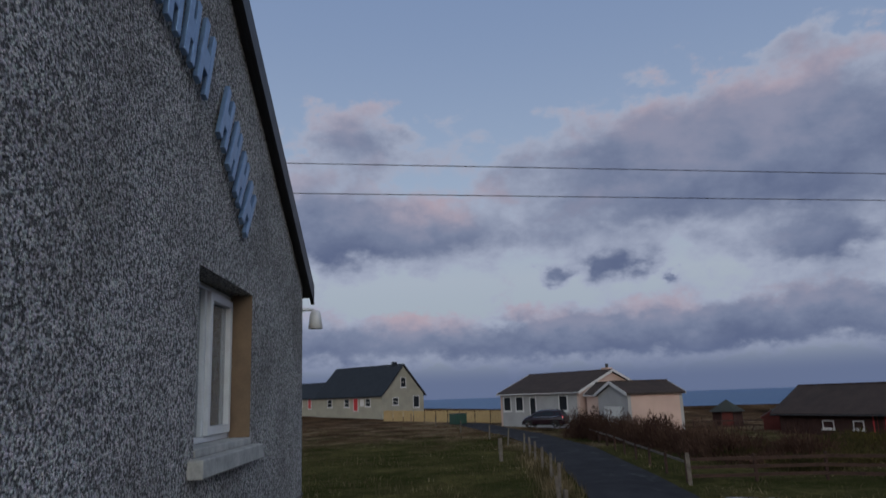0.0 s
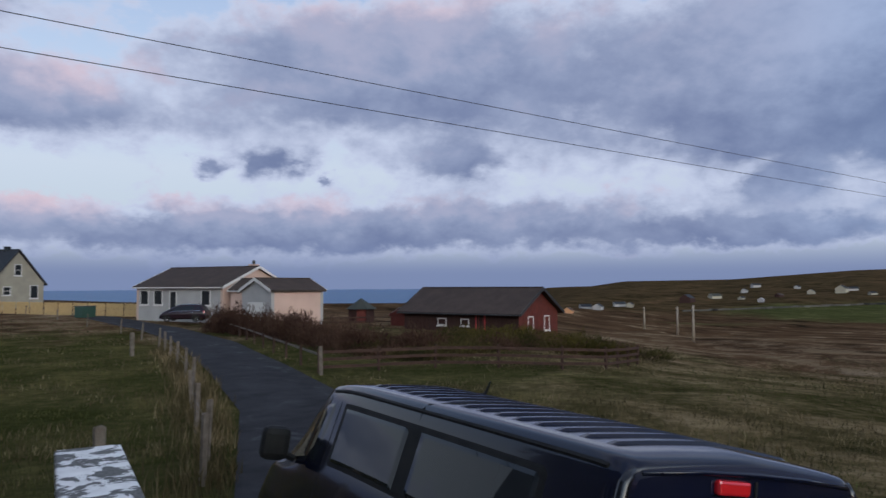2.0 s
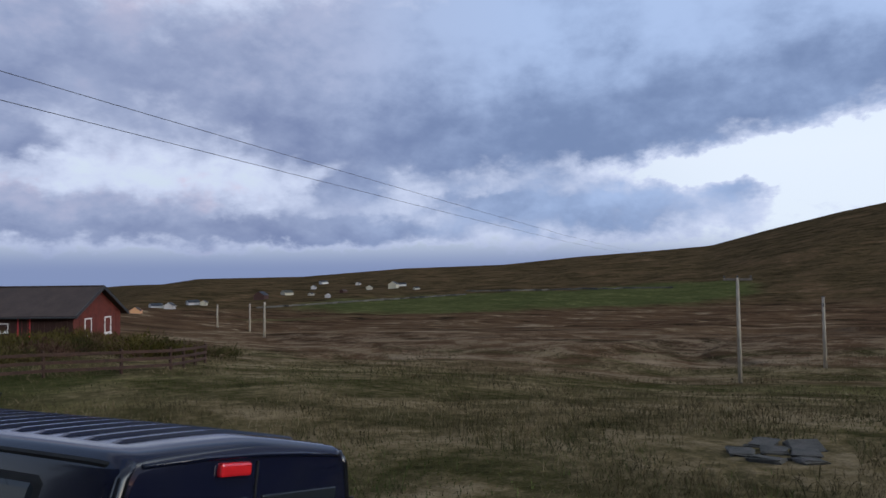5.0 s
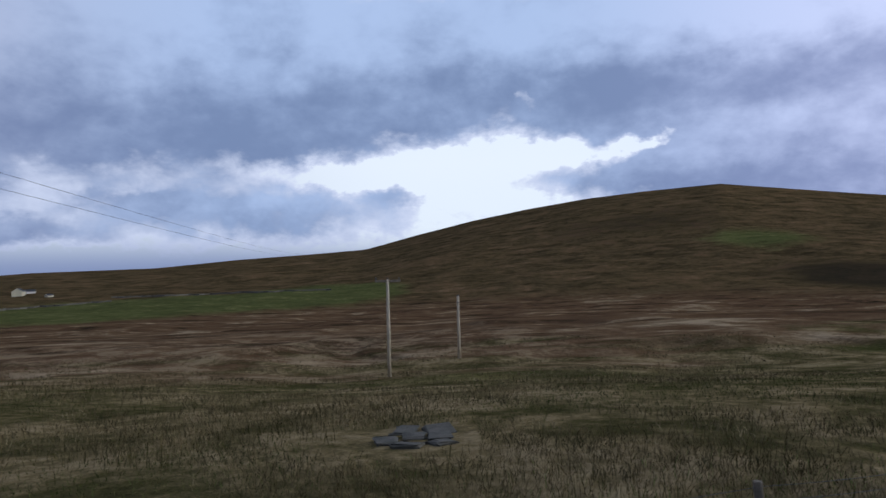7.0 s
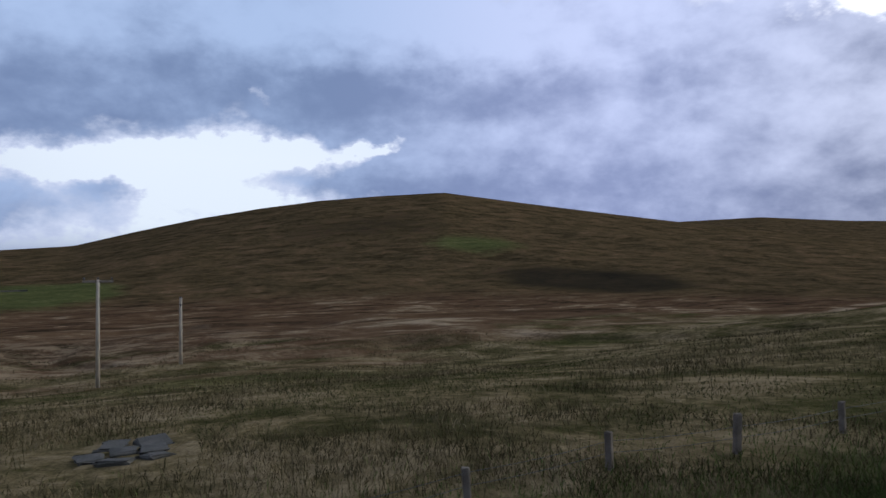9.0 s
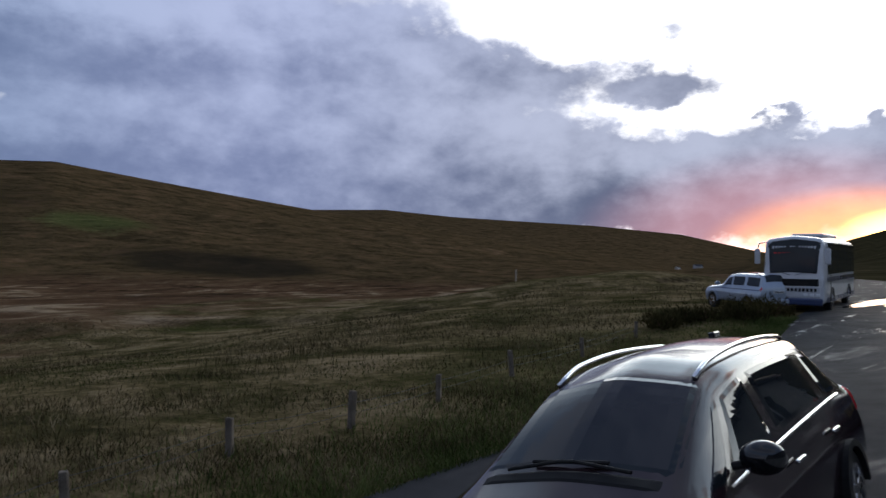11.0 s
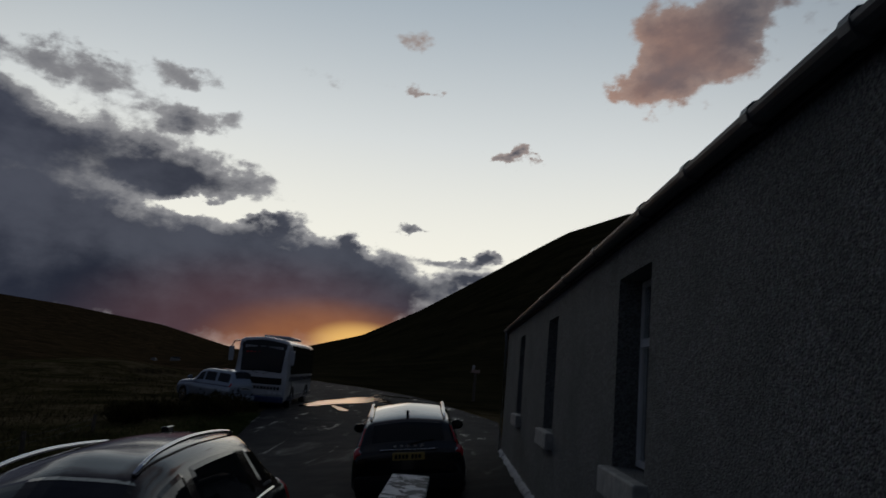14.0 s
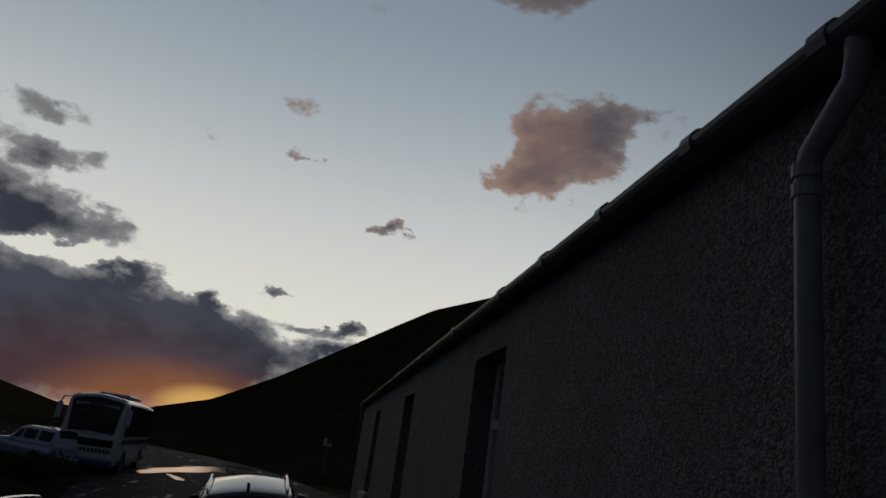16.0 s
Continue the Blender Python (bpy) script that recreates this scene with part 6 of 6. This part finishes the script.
# ---------------------------------------------------------------- fences, posts, poles, cables
def post_at(name, x, y, h, w, mat, label, lean=0.0, group="", cat="post"):
    z = gz(x, y)
    bm = bmesh.new()
    box(bm, -w / 2, w / 2, -w / 2, w / 2, -0.35, h, w * 0.18)
    for v in bm.verts:
        if v.co.z > h * 0.6:
            v.co.x += random.uniform(-0.01, 0.01)
            v.co.z += random.uniform(-0.015, 0.015)
    o = link(name, bm, M[mat])
    o.matrix_world = pose(x, y, z, random.uniform(-4, 4) + lean, random.uniform(-4, 4), random.uniform(0, 90))
    return tagged(o, label, cat, group)


def rail_fence(label, pts, rails, spacing, post_h, post_w, mat, rail_mat, rail_h=0.1, rail_t=0.04, board=False, group=""):
    """A fence along a line of points: posts with rails or upright boards between them."""
    root = empty("fence", pose(pts[0][0], pts[0][1], gz(*pts[0])), label, "fence", group)
    inv_ = root.matrix_world.inverted()
    line = []
    for a, b_ in zip(pts, pts[1:]):
        n = max(1, round(math.dist(a, b_) / spacing))
        line += [(a[0] + (b_[0] - a[0]) * k / n, a[1] + (b_[1] - a[1]) * k / n) for k in range(n)]
    line.append(pts[-1])
    tops = [Vector((x, y, gz(x, y))) for x, y in line]
    for p in tops:
        bm = block(-post_w / 2, post_w / 2, -post_w / 2, post_w / 2, -0.3, post_h, bevel=0.01)
        o = part("post", bm, M[mat], root)
        o.matrix_local = Matrix.Translation(inv_ @ p) @ pose(0, 0, 0, random.uniform(-2, 2), random.uniform(-2, 2), 0)
    for a, b_ in zip(tops, tops[1:]):
        d = b_ - a
        ang = math.atan2(d.y, d.x)
        rot = Matrix.Rotation(ang, 4, "Z") @ Matrix.Rotation(-math.atan2(d.z, d.xy.length), 4, "Y")
        for z in rails:
            o = part("rail", block(-0.05, d.length + 0.05, -rail_t / 2, rail_t / 2, z - rail_h / 2, z + rail_h / 2), M[rail_mat], root)
            o.matrix_local = Matrix.Translation(inv_ @ a) @ rot @ pose(0, -post_w / 2 - 0.01, random.uniform(-0.01, 0.01))
        if board:
            n = int(d.length / 0.24)
            for k in range(n):
                o = part("board", block(k * 0.24 + 0.01, k * 0.24 + 0.225, -0.05, -0.03, 0.05, post_h - 0.05 + random.uniform(-0.02, 0.02)), M[rail_mat], root)
                o.matrix_local = Matrix.Translation(inv_ @ a) @ rot
    return root


rail_fence("new yellow timber boarded fence", [(-6.2, 105.4), (4.2, 92.4), (11.2, 84.9)], (0.4, 1.2), 2.4, 1.55, 0.1, "new_timber", "new_timber", 0.09, 0.04, True)
rail_fence("dark brown three-rail timber fence", [(9.6, 27.9), (14.5, 27.2), (19.3, 24.7), (22.0, 25.0), (27.2, 28.4)], (0.25, 0.55, 0.85), 2.2, 1.0, 0.1, "brown_rail", "brown_rail", 0.12, 0.045)
rail_fence("weathered single-rail fence beside the drive", [(9.6, 27.9), (10.6, 38), (11.6, 48), (12.2, 57)], (0.72,), 3.6, 0.85, 0.1, "brown_rail", "old_timber", 0.09, 0.045)
rail_fence("far timber fence behind the lawns", [(22.5, 62), (27, 63.5), (32, 64)], (0.35, 0.75), 2.2, 0.95, 0.09, "brown_wood", "brown_rail", 0.1, 0.04)
post_at("fence_post", 9.45, 27.2, 1.12, 0.14, "old_timber", "stout weathered timber gatepost by the drive")
post_at("fence_post", 3.9, 40.2, 1.2, 0.18, "old_timber", "weathered timber post beside the drive")
drive_posts = [(0.55, 8.3), (2.3, 12.4), (2.75, 14.4), (3.1, 17.5), (3.6, 21), (4.3, 25), (4.7, 29), (5.0, 33), (5.3, 37), (5.6, 41), (5.8, 45), (5.6, 52), (5.0, 60), (3.2, 72), (1.0, 85), (-2.2, 98)]
for x, y in drive_posts:
    post_at("fence_post", x, y, 1.15 if y > 9 else 1.35, 0.09, "old_timber", "weathered timber fence post by the drive", group="drive fence posts")
field_posts = [(7.0, 7.4), (7.4, 4.9), (7.55, 3.1), (7.9, 1.1), (8.2, -1.1), (8.7, -3.5), (9.2, -5.95), (9.15, -8.25), (9.5, -10.9), (10.2, -14.4), (10.6, -18.5), (11.1, -23)]
for x, y in field_posts:
    post_at("fence_post", x, y, random.uniform(0.48, 0.66), 0.10, "old_timber", "short weathered fence post in rough grass", group="field fence posts")


def wire_run(pts, height, label):
    out = []
    for a, b_ in zip(pts, pts[1:]):
        for k in range(6):
            f = k / 6
            x, y = a[0] + (b_[0] - a[0]) * f, a[1] + (b_[1] - a[1]) * f
            za, zb = gz(*a) + height, gz(*b_) + height
            out.append((x, y, za + (zb - za) * f - 0.03 * math.sin(math.pi * f)))
    out.append((pts[-1][0], pts[-1][1], gz(*pts[-1]) + height))
    tagged(link("fence_wire", tube(out, 0.004, 5), M["wire"]), label, "wire", "fence wires")


for hgt in (0.25, 0.42):
    wire_run(field_posts, hgt, "thin wire strung between short field posts")
    wire_run(drive_posts[1:], hgt + 0.3, "thin wire strung between the drive posts")


def pole(x, y, h, arm=0.0, r=0.11, turn=0):
    root = empty("utility_pole", pose(x, y, gz(x, y), 0, 0, turn), "tall grey timber utility pole in the field", "utility pole", "utility poles")
    part("shaft", tube([(0, 0, -0.5), (0, 0, h * 0.5), (0, 0, h)], [r, r * 0.9, r * 0.75], 10), M["pole_wood"], root, "", True)
    if arm:
        part("crossarm", block(-arm, arm, -0.06, 0.06, h - 0.18, h - 0.04, bevel=0.01), M["old_timber"], root)
        for dx in (-arm * 0.9, 0, arm * 0.9):
            part("insulator", tube([(dx, 0, h - 0.04), (dx, 0, h + 0.08), (dx, 0, h + 0.14)], [0.03, 0.05, 0.03], 8), M["black_paint"], root)
    else:
        part("cap", block(-0.12, 0.12, -0.12, 0.12, h, h + 0.05, bevel=0.02), M["black_paint"], root)
        part("bracket", block(-0.22, 0.22, -0.05, 0.05, h - 0.7, h - 0.45, bevel=0.02), M["black_paint"], root)
    return root


P1 = (47.8, 4.6)
pole(*P1, EYE - gz(*P1), 0.85, 0.12, 95)
P2 = (60.0, -0.1)
pole(*P2, EYE - 60 * math.tan(radians(1.45)) - gz(*P2), 0, 0.13)
for az, r, el in ((-48.1, 95, -1.5), (-47.0, 120, -1.6), (-44.6, 150, -1.9), (-145.0, 150, -1.2)):
    x, y = -math.sin(radians(az)) * r, math.cos(radians(az)) * r
    pole(x, y, max(4.5, EYE + r * math.tan(radians(el)) - gz(x, y)), 0, 0.15)
for k, (z0_, off) in enumerate(((7.75, 0.0), (7.10, 0.0))):
    pts = []
    for i in range(41):
        f = i / 40
        x = -30 + 190 * f
        pts.append((x, 15.0 + 0.116 * x + off, z0_ + 0.9 * (2 * f - 1) ** 2 * (0.6 if f < 0.5 else 1.5) - 0.25))
    tagged(link("overhead_cable", tube(pts, 0.009, 6), M["wire"]), "thin dark overhead cable crossing the fields", "cable", "overhead cables")

# low stone dyke between green fields and bog, placed to fit the camera's view
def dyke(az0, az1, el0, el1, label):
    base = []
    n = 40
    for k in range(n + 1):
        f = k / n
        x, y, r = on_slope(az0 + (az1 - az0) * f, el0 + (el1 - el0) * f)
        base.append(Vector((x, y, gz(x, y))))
    bm = bmesh.new()
    prev = None
    for k, p in enumerate(base):
        d = (base[min(k + 1, n)] - base[max(k - 1, 0)]).normalized()
        q = Vector((d.y, -d.x, 0))
        h = 1.0 + 0.25 * noise.noise(Vector((k * 0.7, az0, 0)))
        row = [bm.verts.new(p + q * u + Vector((0, 0, w))) for u, w in ((-0.5, -0.5), (-0.3, h), (0.3, h), (0.5, -0.5))]
        if prev:
            for j in range(3):
                bm.faces.new((prev[j], prev[j + 1], row[j + 1], row[j]))
        prev = row
    bmesh.ops.recalc_face_normals(bm, faces=bm.faces)
    tagged(link("field_wall", bm, M["wet_stone"]), label, "wall")


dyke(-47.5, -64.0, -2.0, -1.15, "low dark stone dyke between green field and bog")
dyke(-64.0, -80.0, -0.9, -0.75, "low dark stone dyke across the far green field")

# bins, container and a parked car by the bungalow
def wheelie(x, y, turn):
    root = empty("wheelie_bin", pose(x, y, gz(x, y) + 0.02, 0, 0, turn), "dark green wheelie bin beside the drive", "bin", "wheelie bins")
    bm = block(-0.26, 0.26, -0.28, 0.28, 0.08, 0.98, bevel=0.03)
    for v in bm.verts:
        k = 0.78 + 0.22 * (v.co.z / 1.0)
        v.co.x *= k
        v.co.y *= k
    part("body", bm, M["bin_green"], root)
    part("lid", block(-0.30, 0.30, -0.32, 0.34, 0.99, 1.07, bevel=0.03), M["bin_green"], root)
    for sx_ in (-0.24, 0.24):
        part("wheel", tube([(sx_ - 0.03, 0.26, 0.1), (sx_ + 0.03, 0.26, 0.1)], 0.1, 12), M["rubber"], root)


wheelie(12.4, 62.6, 10)
wheelie(13.2, 62.2, -12)
sk = empty("container", pose(3.7, 88.6, gz(3.7, 88.6), 0, 0, 40), "dark green open-topped waste container by the fence", "container")
part("body", block(-0.9, 0.9, -0.6, 0.6, 0.05, 1.25, bevel=0.05), M["bin_green"], sk)
part("lid", block(-0.95, 0.95, -0.65, 0.65, 1.25, 1.33, bevel=0.03), M["black_paint"], sk)
far_car = copy_thing(mpv, pose(11.4, 71.0, gz(11.4, 71.0) + 0.3, 0, 0, 60))
far_car["label"] = "dark car parked in front of the bungalow"
mx, my = 60 * math.sin(radians(-181.8)) * -1, 60 * math.cos(radians(-181.8))
mh = max(1.0, EYE + 60 * math.tan(radians(1.1)) - gz(mx, my))
marker = empty("roadside_marker", pose(mx, my, gz(mx, my), 0, 0, 5), "small white and pink painted marker on a dark post", "marker")
part("post", tube([(0, 0, -0.3), (0, 0, mh - 0.6)], [0.13, 0.10], 8), M["old_timber"], marker)
part("board", block(-0.36, 0.36, -0.05, 0.05, mh - 0.62, mh - 0.36, bevel=0.04), M["pink_render"], marker)
part("finial", block(0.08, 0.30, -0.05, 0.05, mh - 0.37, mh, bevel=0.05), M["white_trim"], marker)

# stone slabs in the grass
for x, y, sx_, sy_, turn in ((14.7, 1.5, 0.62, 0.45, 10), (15.9, 1.2, 0.7, 0.5, -8), (15.1, 0.95, 0.5, 0.45, 4), (15.8, 0.45, 0.66, 0.62, 15), (14.2, 1.0, 0.5, 0.6, -20), (15.0, 0.42, 0.55, 0.5, 8), (14.3, 0.35, 0.4, 0.45, 30)):
    bm = block(-sx_ / 2, sx_ / 2, -sy_ / 2, sy_ / 2, -0.2, 0.10, bevel=0.04)
    for v in bm.verts:
        v.co += Vector((random.uniform(-0.06, 0.06), random.uniform(-0.06, 0.06), random.uniform(-0.02, 0.02)))
    o = link("stone_slab", bm, M["wet_stone"])
    o.matrix_world = pose(x, y, gz(x, y) - 0.03, random.uniform(-5, 5), random.uniform(-5, 5), turn)
    tagged(o, "flat dark wet stone slab lying in grass", "stone", "stone slabs")

# puddles that mirror the sky
M["puddle"], t, b = material("standing_water", 0.03)
b.inputs["Base Color"].default_value = (0.015, 0.016, 0.018, 1)
bump(t, b, noise_tex(t, geo_co(t), 9, 3), 0.12, 0.01)


def road_height(x, y):
    h = float(np.interp(y, [p[0] for p in HALF], [p[1] for p in HALF]))
    u = (x - float(road_x(y))) / h
    return gz(x, y) + 0.03 + 0.05 * (1 - min(1.0, u * u))


def puddle(cx, cy, lx, ly, seed, turn=0):
    bm = bmesh.new()
    vs = []
    n = 40
    ca, sa = math.cos(radians(turn)), math.sin(radians(turn))
    zc = max(road_height(cx + i * lx * 0.5, cy + j * ly * 0.5) for i in (-1, 0, 1) for j in (-1, 0, 1))
    for k in range(n):
        a = k * 2 * math.pi / n
        rr = 1 + 0.55 * noise.noise(Vector((math.cos(a) * 1.7 + seed, math.sin(a) * 1.7, seed)))
        u, v = lx * rr * math.cos(a), ly * rr * math.sin(a)
        x, y = cx + u * ca - v * sa, cy + u * sa + v * ca
        vs.append(bm.verts.new((x, y, road_height(x, y) + 0.012)))
    bm.faces.new(vs)
    bmesh.ops.triangulate(bm, faces=bm.faces)
    tagged(link("puddle", bm, M["puddle"]), "shallow puddle on the worn asphalt mirroring the sky", "puddle", "puddles")


for i, args in enumerate(((6.3, -44.5, 0.9, 6.5, 1.3, -10), (4.7, -49.0, 0.7, 3.0, 2.2, 15), (3.6, -55.5, 2.0, 0.7, 4.7, 0), (5.6, -37.5, 0.25, 1.6, 3.1, 20))):
    puddle(*args)

# ---------------------------------------------------------------- shrubs and grass
rng = np.random.default_rng(5)


def leaf_material(name, stops, rough=0.85):
    mat, t, b = material(name, rough, 0.0, 0.0)
    isl = nd(t, "ShaderNodeNewGeometry").outputs["Random Per Island"]
    patch_n = noise_tex(t, nd(t, "ShaderNodeMapping", {"Vector": geo_co(t), "Scale": (1.0, 1.0, 0.2)}).outputs[0], 0.55, 5, 0.6)
    k = m_(t, "MULTIPLY_ADD", isl, 0.45, m_(t, "MULTIPLY", smooth(t, patch_n, 0.36, 0.66), 0.55))
    t.links.new(ramp(t, k, stops), b.inputs["Base Color"])
    return mat


M["straw"] = leaf_material("straw_blades", [(0.0, (0.026, 0.024, 0.011)), (0.35, (0.060, 0.047, 0.023)), (0.75, (0.125, 0.095, 0.052)), (1.0, (0.23, 0.18, 0.11))])
M["blade"] = leaf_material("green_blades", [(0.0, (0.022, 0.026, 0.009)), (0.5, (0.048, 0.051, 0.018)), (1.0, (0.10, 0.088, 0.034))])
M["verge"] = leaf_material("fresh_verge_blades", [(0.0, (0.032, 0.046, 0.013)), (0.5, (0.070, 0.090, 0.026)), (1.0, (0.12, 0.13, 0.045))])
M["rush"] = leaf_material("dark_rushes", [(0.0, (0.020, 0.020, 0.009)), (0.6, (0.048, 0.041, 0.016)), (1.0, (0.09, 0.068, 0.028))])
M["red_twig"] = leaf_material("red_brown_twigs", [(0.0, (0.022, 0.012, 0.010)), (0.5, (0.056, 0.032, 0.023)), (1.0, (0.11, 0.066, 0.044))])
M["willow"] = leaf_material("olive_willow", [(0.0, (0.020, 0.018, 0.006)), (0.5, (0.048, 0.040, 0.012)), (1.0, (0.09, 0.07, 0.022))])


def blades(name, x, y, h, w, lean, mat, label, thing=False):
    """Many bent blades, each two joined triangles that taper to a point."""
    n = len(x)
    z = ground(x, y) - 0.02
    a = rng.uniform(0, 2 * np.pi, n)
    dx, dy = np.cos(a) * w / 2, np.sin(a) * w / 2
    la = rng.uniform(0, 2 * np.pi, n)
    lx, ly = np.cos(la) * lean * h, np.sin(la) * lean * h
    v = np.stack([np.stack([x - dx, y - dy, z], -1), np.stack([x + dx, y + dy, z], -1),
                  np.stack([x + dx * 0.7 + lx * 0.35, y + dy * 0.7 + ly * 0.35, z + h * 0.62], -1), np.stack([x - dx * 0.7 + lx * 0.35, y - dy * 0.7 + ly * 0.35, z + h * 0.62], -1),
                  np.stack([x + lx, y + ly, z + h], -1)], 1).reshape(-1, 3)
    base = np.arange(n) * 5
    quads = np.stack([base, base + 1, base + 2, base + 3], -1)
    tris = np.stack([base + 3, base + 2, base + 4], -1)
    me = bpy.data.meshes.new(name)
    me.from_pydata(v.tolist(), [], quads.tolist() + tris.tolist())
    me.materials.append(M[mat])
    return tagged(new(name, me), label, "grass", kind="stuff")


def scatter(n, az0, az1, r0, r1, power=1.0):
    az = np.radians(rng.uniform(az0, az1, n))
    r = r0 * (r1 / r0) ** (rng.uniform(0, 1, n) ** power)
    return -np.sin(az) * r, np.cos(az) * r, r


HY, HW = [p[0] for p in HALF], [p[1] for p in HALF]


def clear_of_road(x, y, margin=0.15):
    return np.abs(x - road_x(y)) > np.interp(y, HY, HW) + margin + 0.25 * np.sin(y * 2.1) * np.cos(y * 0.7)


def patchy(x, y, scale, seed):
    q = np.sin(x * scale + seed) * np.cos(y * scale * 1.3 + seed * 2) + 0.6 * np.sin(x * scale * 2.7 + y * scale * 1.9 + seed * 3) + 0.4 * np.sin(x * scale * 5.3 - y * scale * 6.1)
    return q


def outside_building(x, y):
    return ~((x < 0.6) & (y > -22) & (y < 9.2))


def meadow(name, n, az0, az1, r0, r1, hmin, hmax, width, mat, label, seed, thresh, lean=0.5, margin=0.15, scale=0.35):
    x, y, r = scatter(n, az0, az1, r0, r1)
    k = clear_of_road(x, y, margin) & outside_building(x, y) & (patchy(x, y, scale, seed) > thresh + rng.normal(0, 0.35, n))
    k &= ~((x > 13.4) & (x < 16.6) & (y > -0.4) & (y < 2.6))
    x, y, r = x[k], y[k], r[k]
    h = rng.uniform(hmin, hmax, len(x))
    blades(name, x, y, h, width * (0.6 + r / 18), rng.uniform(0.1, lean, len(x)), mat, label)


meadow("grass", 150000, -165, -20, 7.5, 75, 0.08, 0.26, 0.011, "straw", "pale dry moorland grass in tufts", 1.0, 0.1, 1.3, 0.15, 0.17)
meadow("grass", 90000, -165, -20, 7.0, 45, 0.05, 0.16, 0.011, "blade", "short green grass among the dry tufts", 4.0, 0.3, 1.2, 0.15, 0.17)
meadow("rushes", 22000, -165, -40, 9, 70, 0.18, 0.4, 0.010, "rush", "dark clumps of rushes in the field", 7.0, 0.75, 0.4, 0.6, 0.22)
meadow("grass", 60000, -20, 40, 9, 90, 0.05, 0.16, 0.012, "blade", "rough green grass on the slope by the drive", 2.0, -0.6, 0.8)
meadow("grass", 30000, -20, 40, 9, 70, 0.08, 0.26, 0.012, "straw", "dry stalks in the rough grass", 9.0, 0.2, 0.7)
# tall pale tufts along the drive fence and green verge by the road
n = 3200
yy = rng.uniform(11, 42, n)
xx = np.interp(yy, [p[1] for p in drive_posts], [p[0] for p in drive_posts]) + rng.normal(0.15, 0.4, n)
kk = clear_of_road(xx, yy, 0.1)
blades("grass", xx[kk], yy[kk], rng.uniform(0.2, 0.55, kk.sum()), 0.012 + yy[kk] * 0.0008, rng.uniform(0.1, 0.6, kk.sum()), "straw", "tall pale grass along the drive fence")
n = 38000
yy = rng.uniform(-30, 9, n)
xx = np.interp(yy, [p[1] for p in reversed(ROAD)][::-1], [p[0] for p in ROAD]) + np.interp(yy, HY, HW) + rng.exponential(1.0, n) - 0.1
blades("grass", xx, yy, rng.uniform(0.06, 0.22, n), np.full(n, 0.014), rng.uniform(0.2, 0.9, n), "verge", "short green verge grass along the road")


def shrub(x, y, r, h, n, mat, label, group):
    """A bush: stems from the base and a ragged crown of small leaves and twigs."""
    root = empty("shrub", pose(x, y, gz(x, y)), label, "shrub", group)
    bm = bmesh.new()
    for k in range(7):
        a = rng.uniform(0, 2 * math.pi)
        s = tube([(0, 0, -0.1), (math.cos(a) * r * 0.3, math.sin(a) * r * 0.3, h * 0.4), (math.cos(a) * r * 0.7, math.sin(a) * r * 0.7, h * 0.85)], [0.04, 0.025, 0.008], 5)
        me_ = bpy.data.meshes.new("tmp")
        s.to_mesh(me_)
        s.free()
        bm.from_mesh(me_)
        bpy.data.meshes.remove(me_)
    part("stem", bm, M["red_twig"], root)
    d = rng.normal(0, 1, (n, 3))
    d /= np.linalg.norm(d, axis=1)[:, None]
    lump = 1 + 0.35 * np.sin(d[:, 0] * 5 + x) * np.cos(d[:, 1] * 4 + y) + 0.2 * np.sin(d[:, 2] * 9)
    rad_ = rng.uniform(0.25, 1.0, n) ** 0.45 * lump
    c = np.stack([d[:, 0] * rad_ * r, d[:, 1] * rad_ * r, np.abs(d[:, 2]) * rad_ * h * 0.9 + 0.05], -1)
    up_ = np.stack([d[:, 0] * 0.5, d[:, 1] * 0.5, np.ones(n)], -1) + rng.normal(0, 0.35, (n, 3))
    up_ /= np.linalg.norm(up_, axis=1)[:, None]
    sd = np.cross(up_, rng.normal(0, 1, (n, 3)))
    sd /= np.linalg.norm(sd, axis=1)[:, None]
    ln, wd = rng.uniform(0.12, 0.34, n)[:, None] * (0.6 + h / 3), rng.uniform(0.015, 0.035, n)[:, None]
    v = np.stack([c - sd * wd, c + sd * wd, c + up_ * ln], 1).reshape(-1, 3)
    f = np.arange(3 * n).reshape(-1, 3)
    me = bpy.data.meshes.new("crown")
    me.from_pydata(v.tolist(), [], f.tolist())
    me.materials.append(M[mat])
    o = new("crown", me)
    o.parent = root


for k in range(24):
    f = k / 23
    shrub(11.2 + 4.6 * f + rng.uniform(-0.8, 1.5), 60 - 27 * f + rng.uniform(-1.5, 1.5), rng.uniform(0.9, 1.5), rng.uniform(1.3, 2.1) * (1 - 0.3 * f), 1500, "red_twig", "red-brown leafless bush by the drive", "drive hedge")
for k in range(46):
    f = k / 45
    shrub(14.5 + 17 * f + rng.uniform(-0.5, 0.5), 34.5 + 2.5 * math.sin(f * 3) + rng.uniform(-5.0, 4.0), rng.uniform(1.0, 1.7), rng.uniform(0.4, 0.75) + 0.5 * math.exp(-((f - 0.65) / 0.25) ** 2), 1100, "willow" if 0.45 < f < 0.9 and k % 3 else ("rush" if k % 5 else "red_twig"), "low olive scrub behind the rail fence", "garden scrub")
for k in range(8):
    shrub(9.0 + rng.uniform(-0.8, 2.6), -25 - k * 0.9, rng.uniform(0.6, 0.9), rng.uniform(0.5, 0.8), 700, "rush", "dark rough scrub on the roadside bank", "bank scrub")
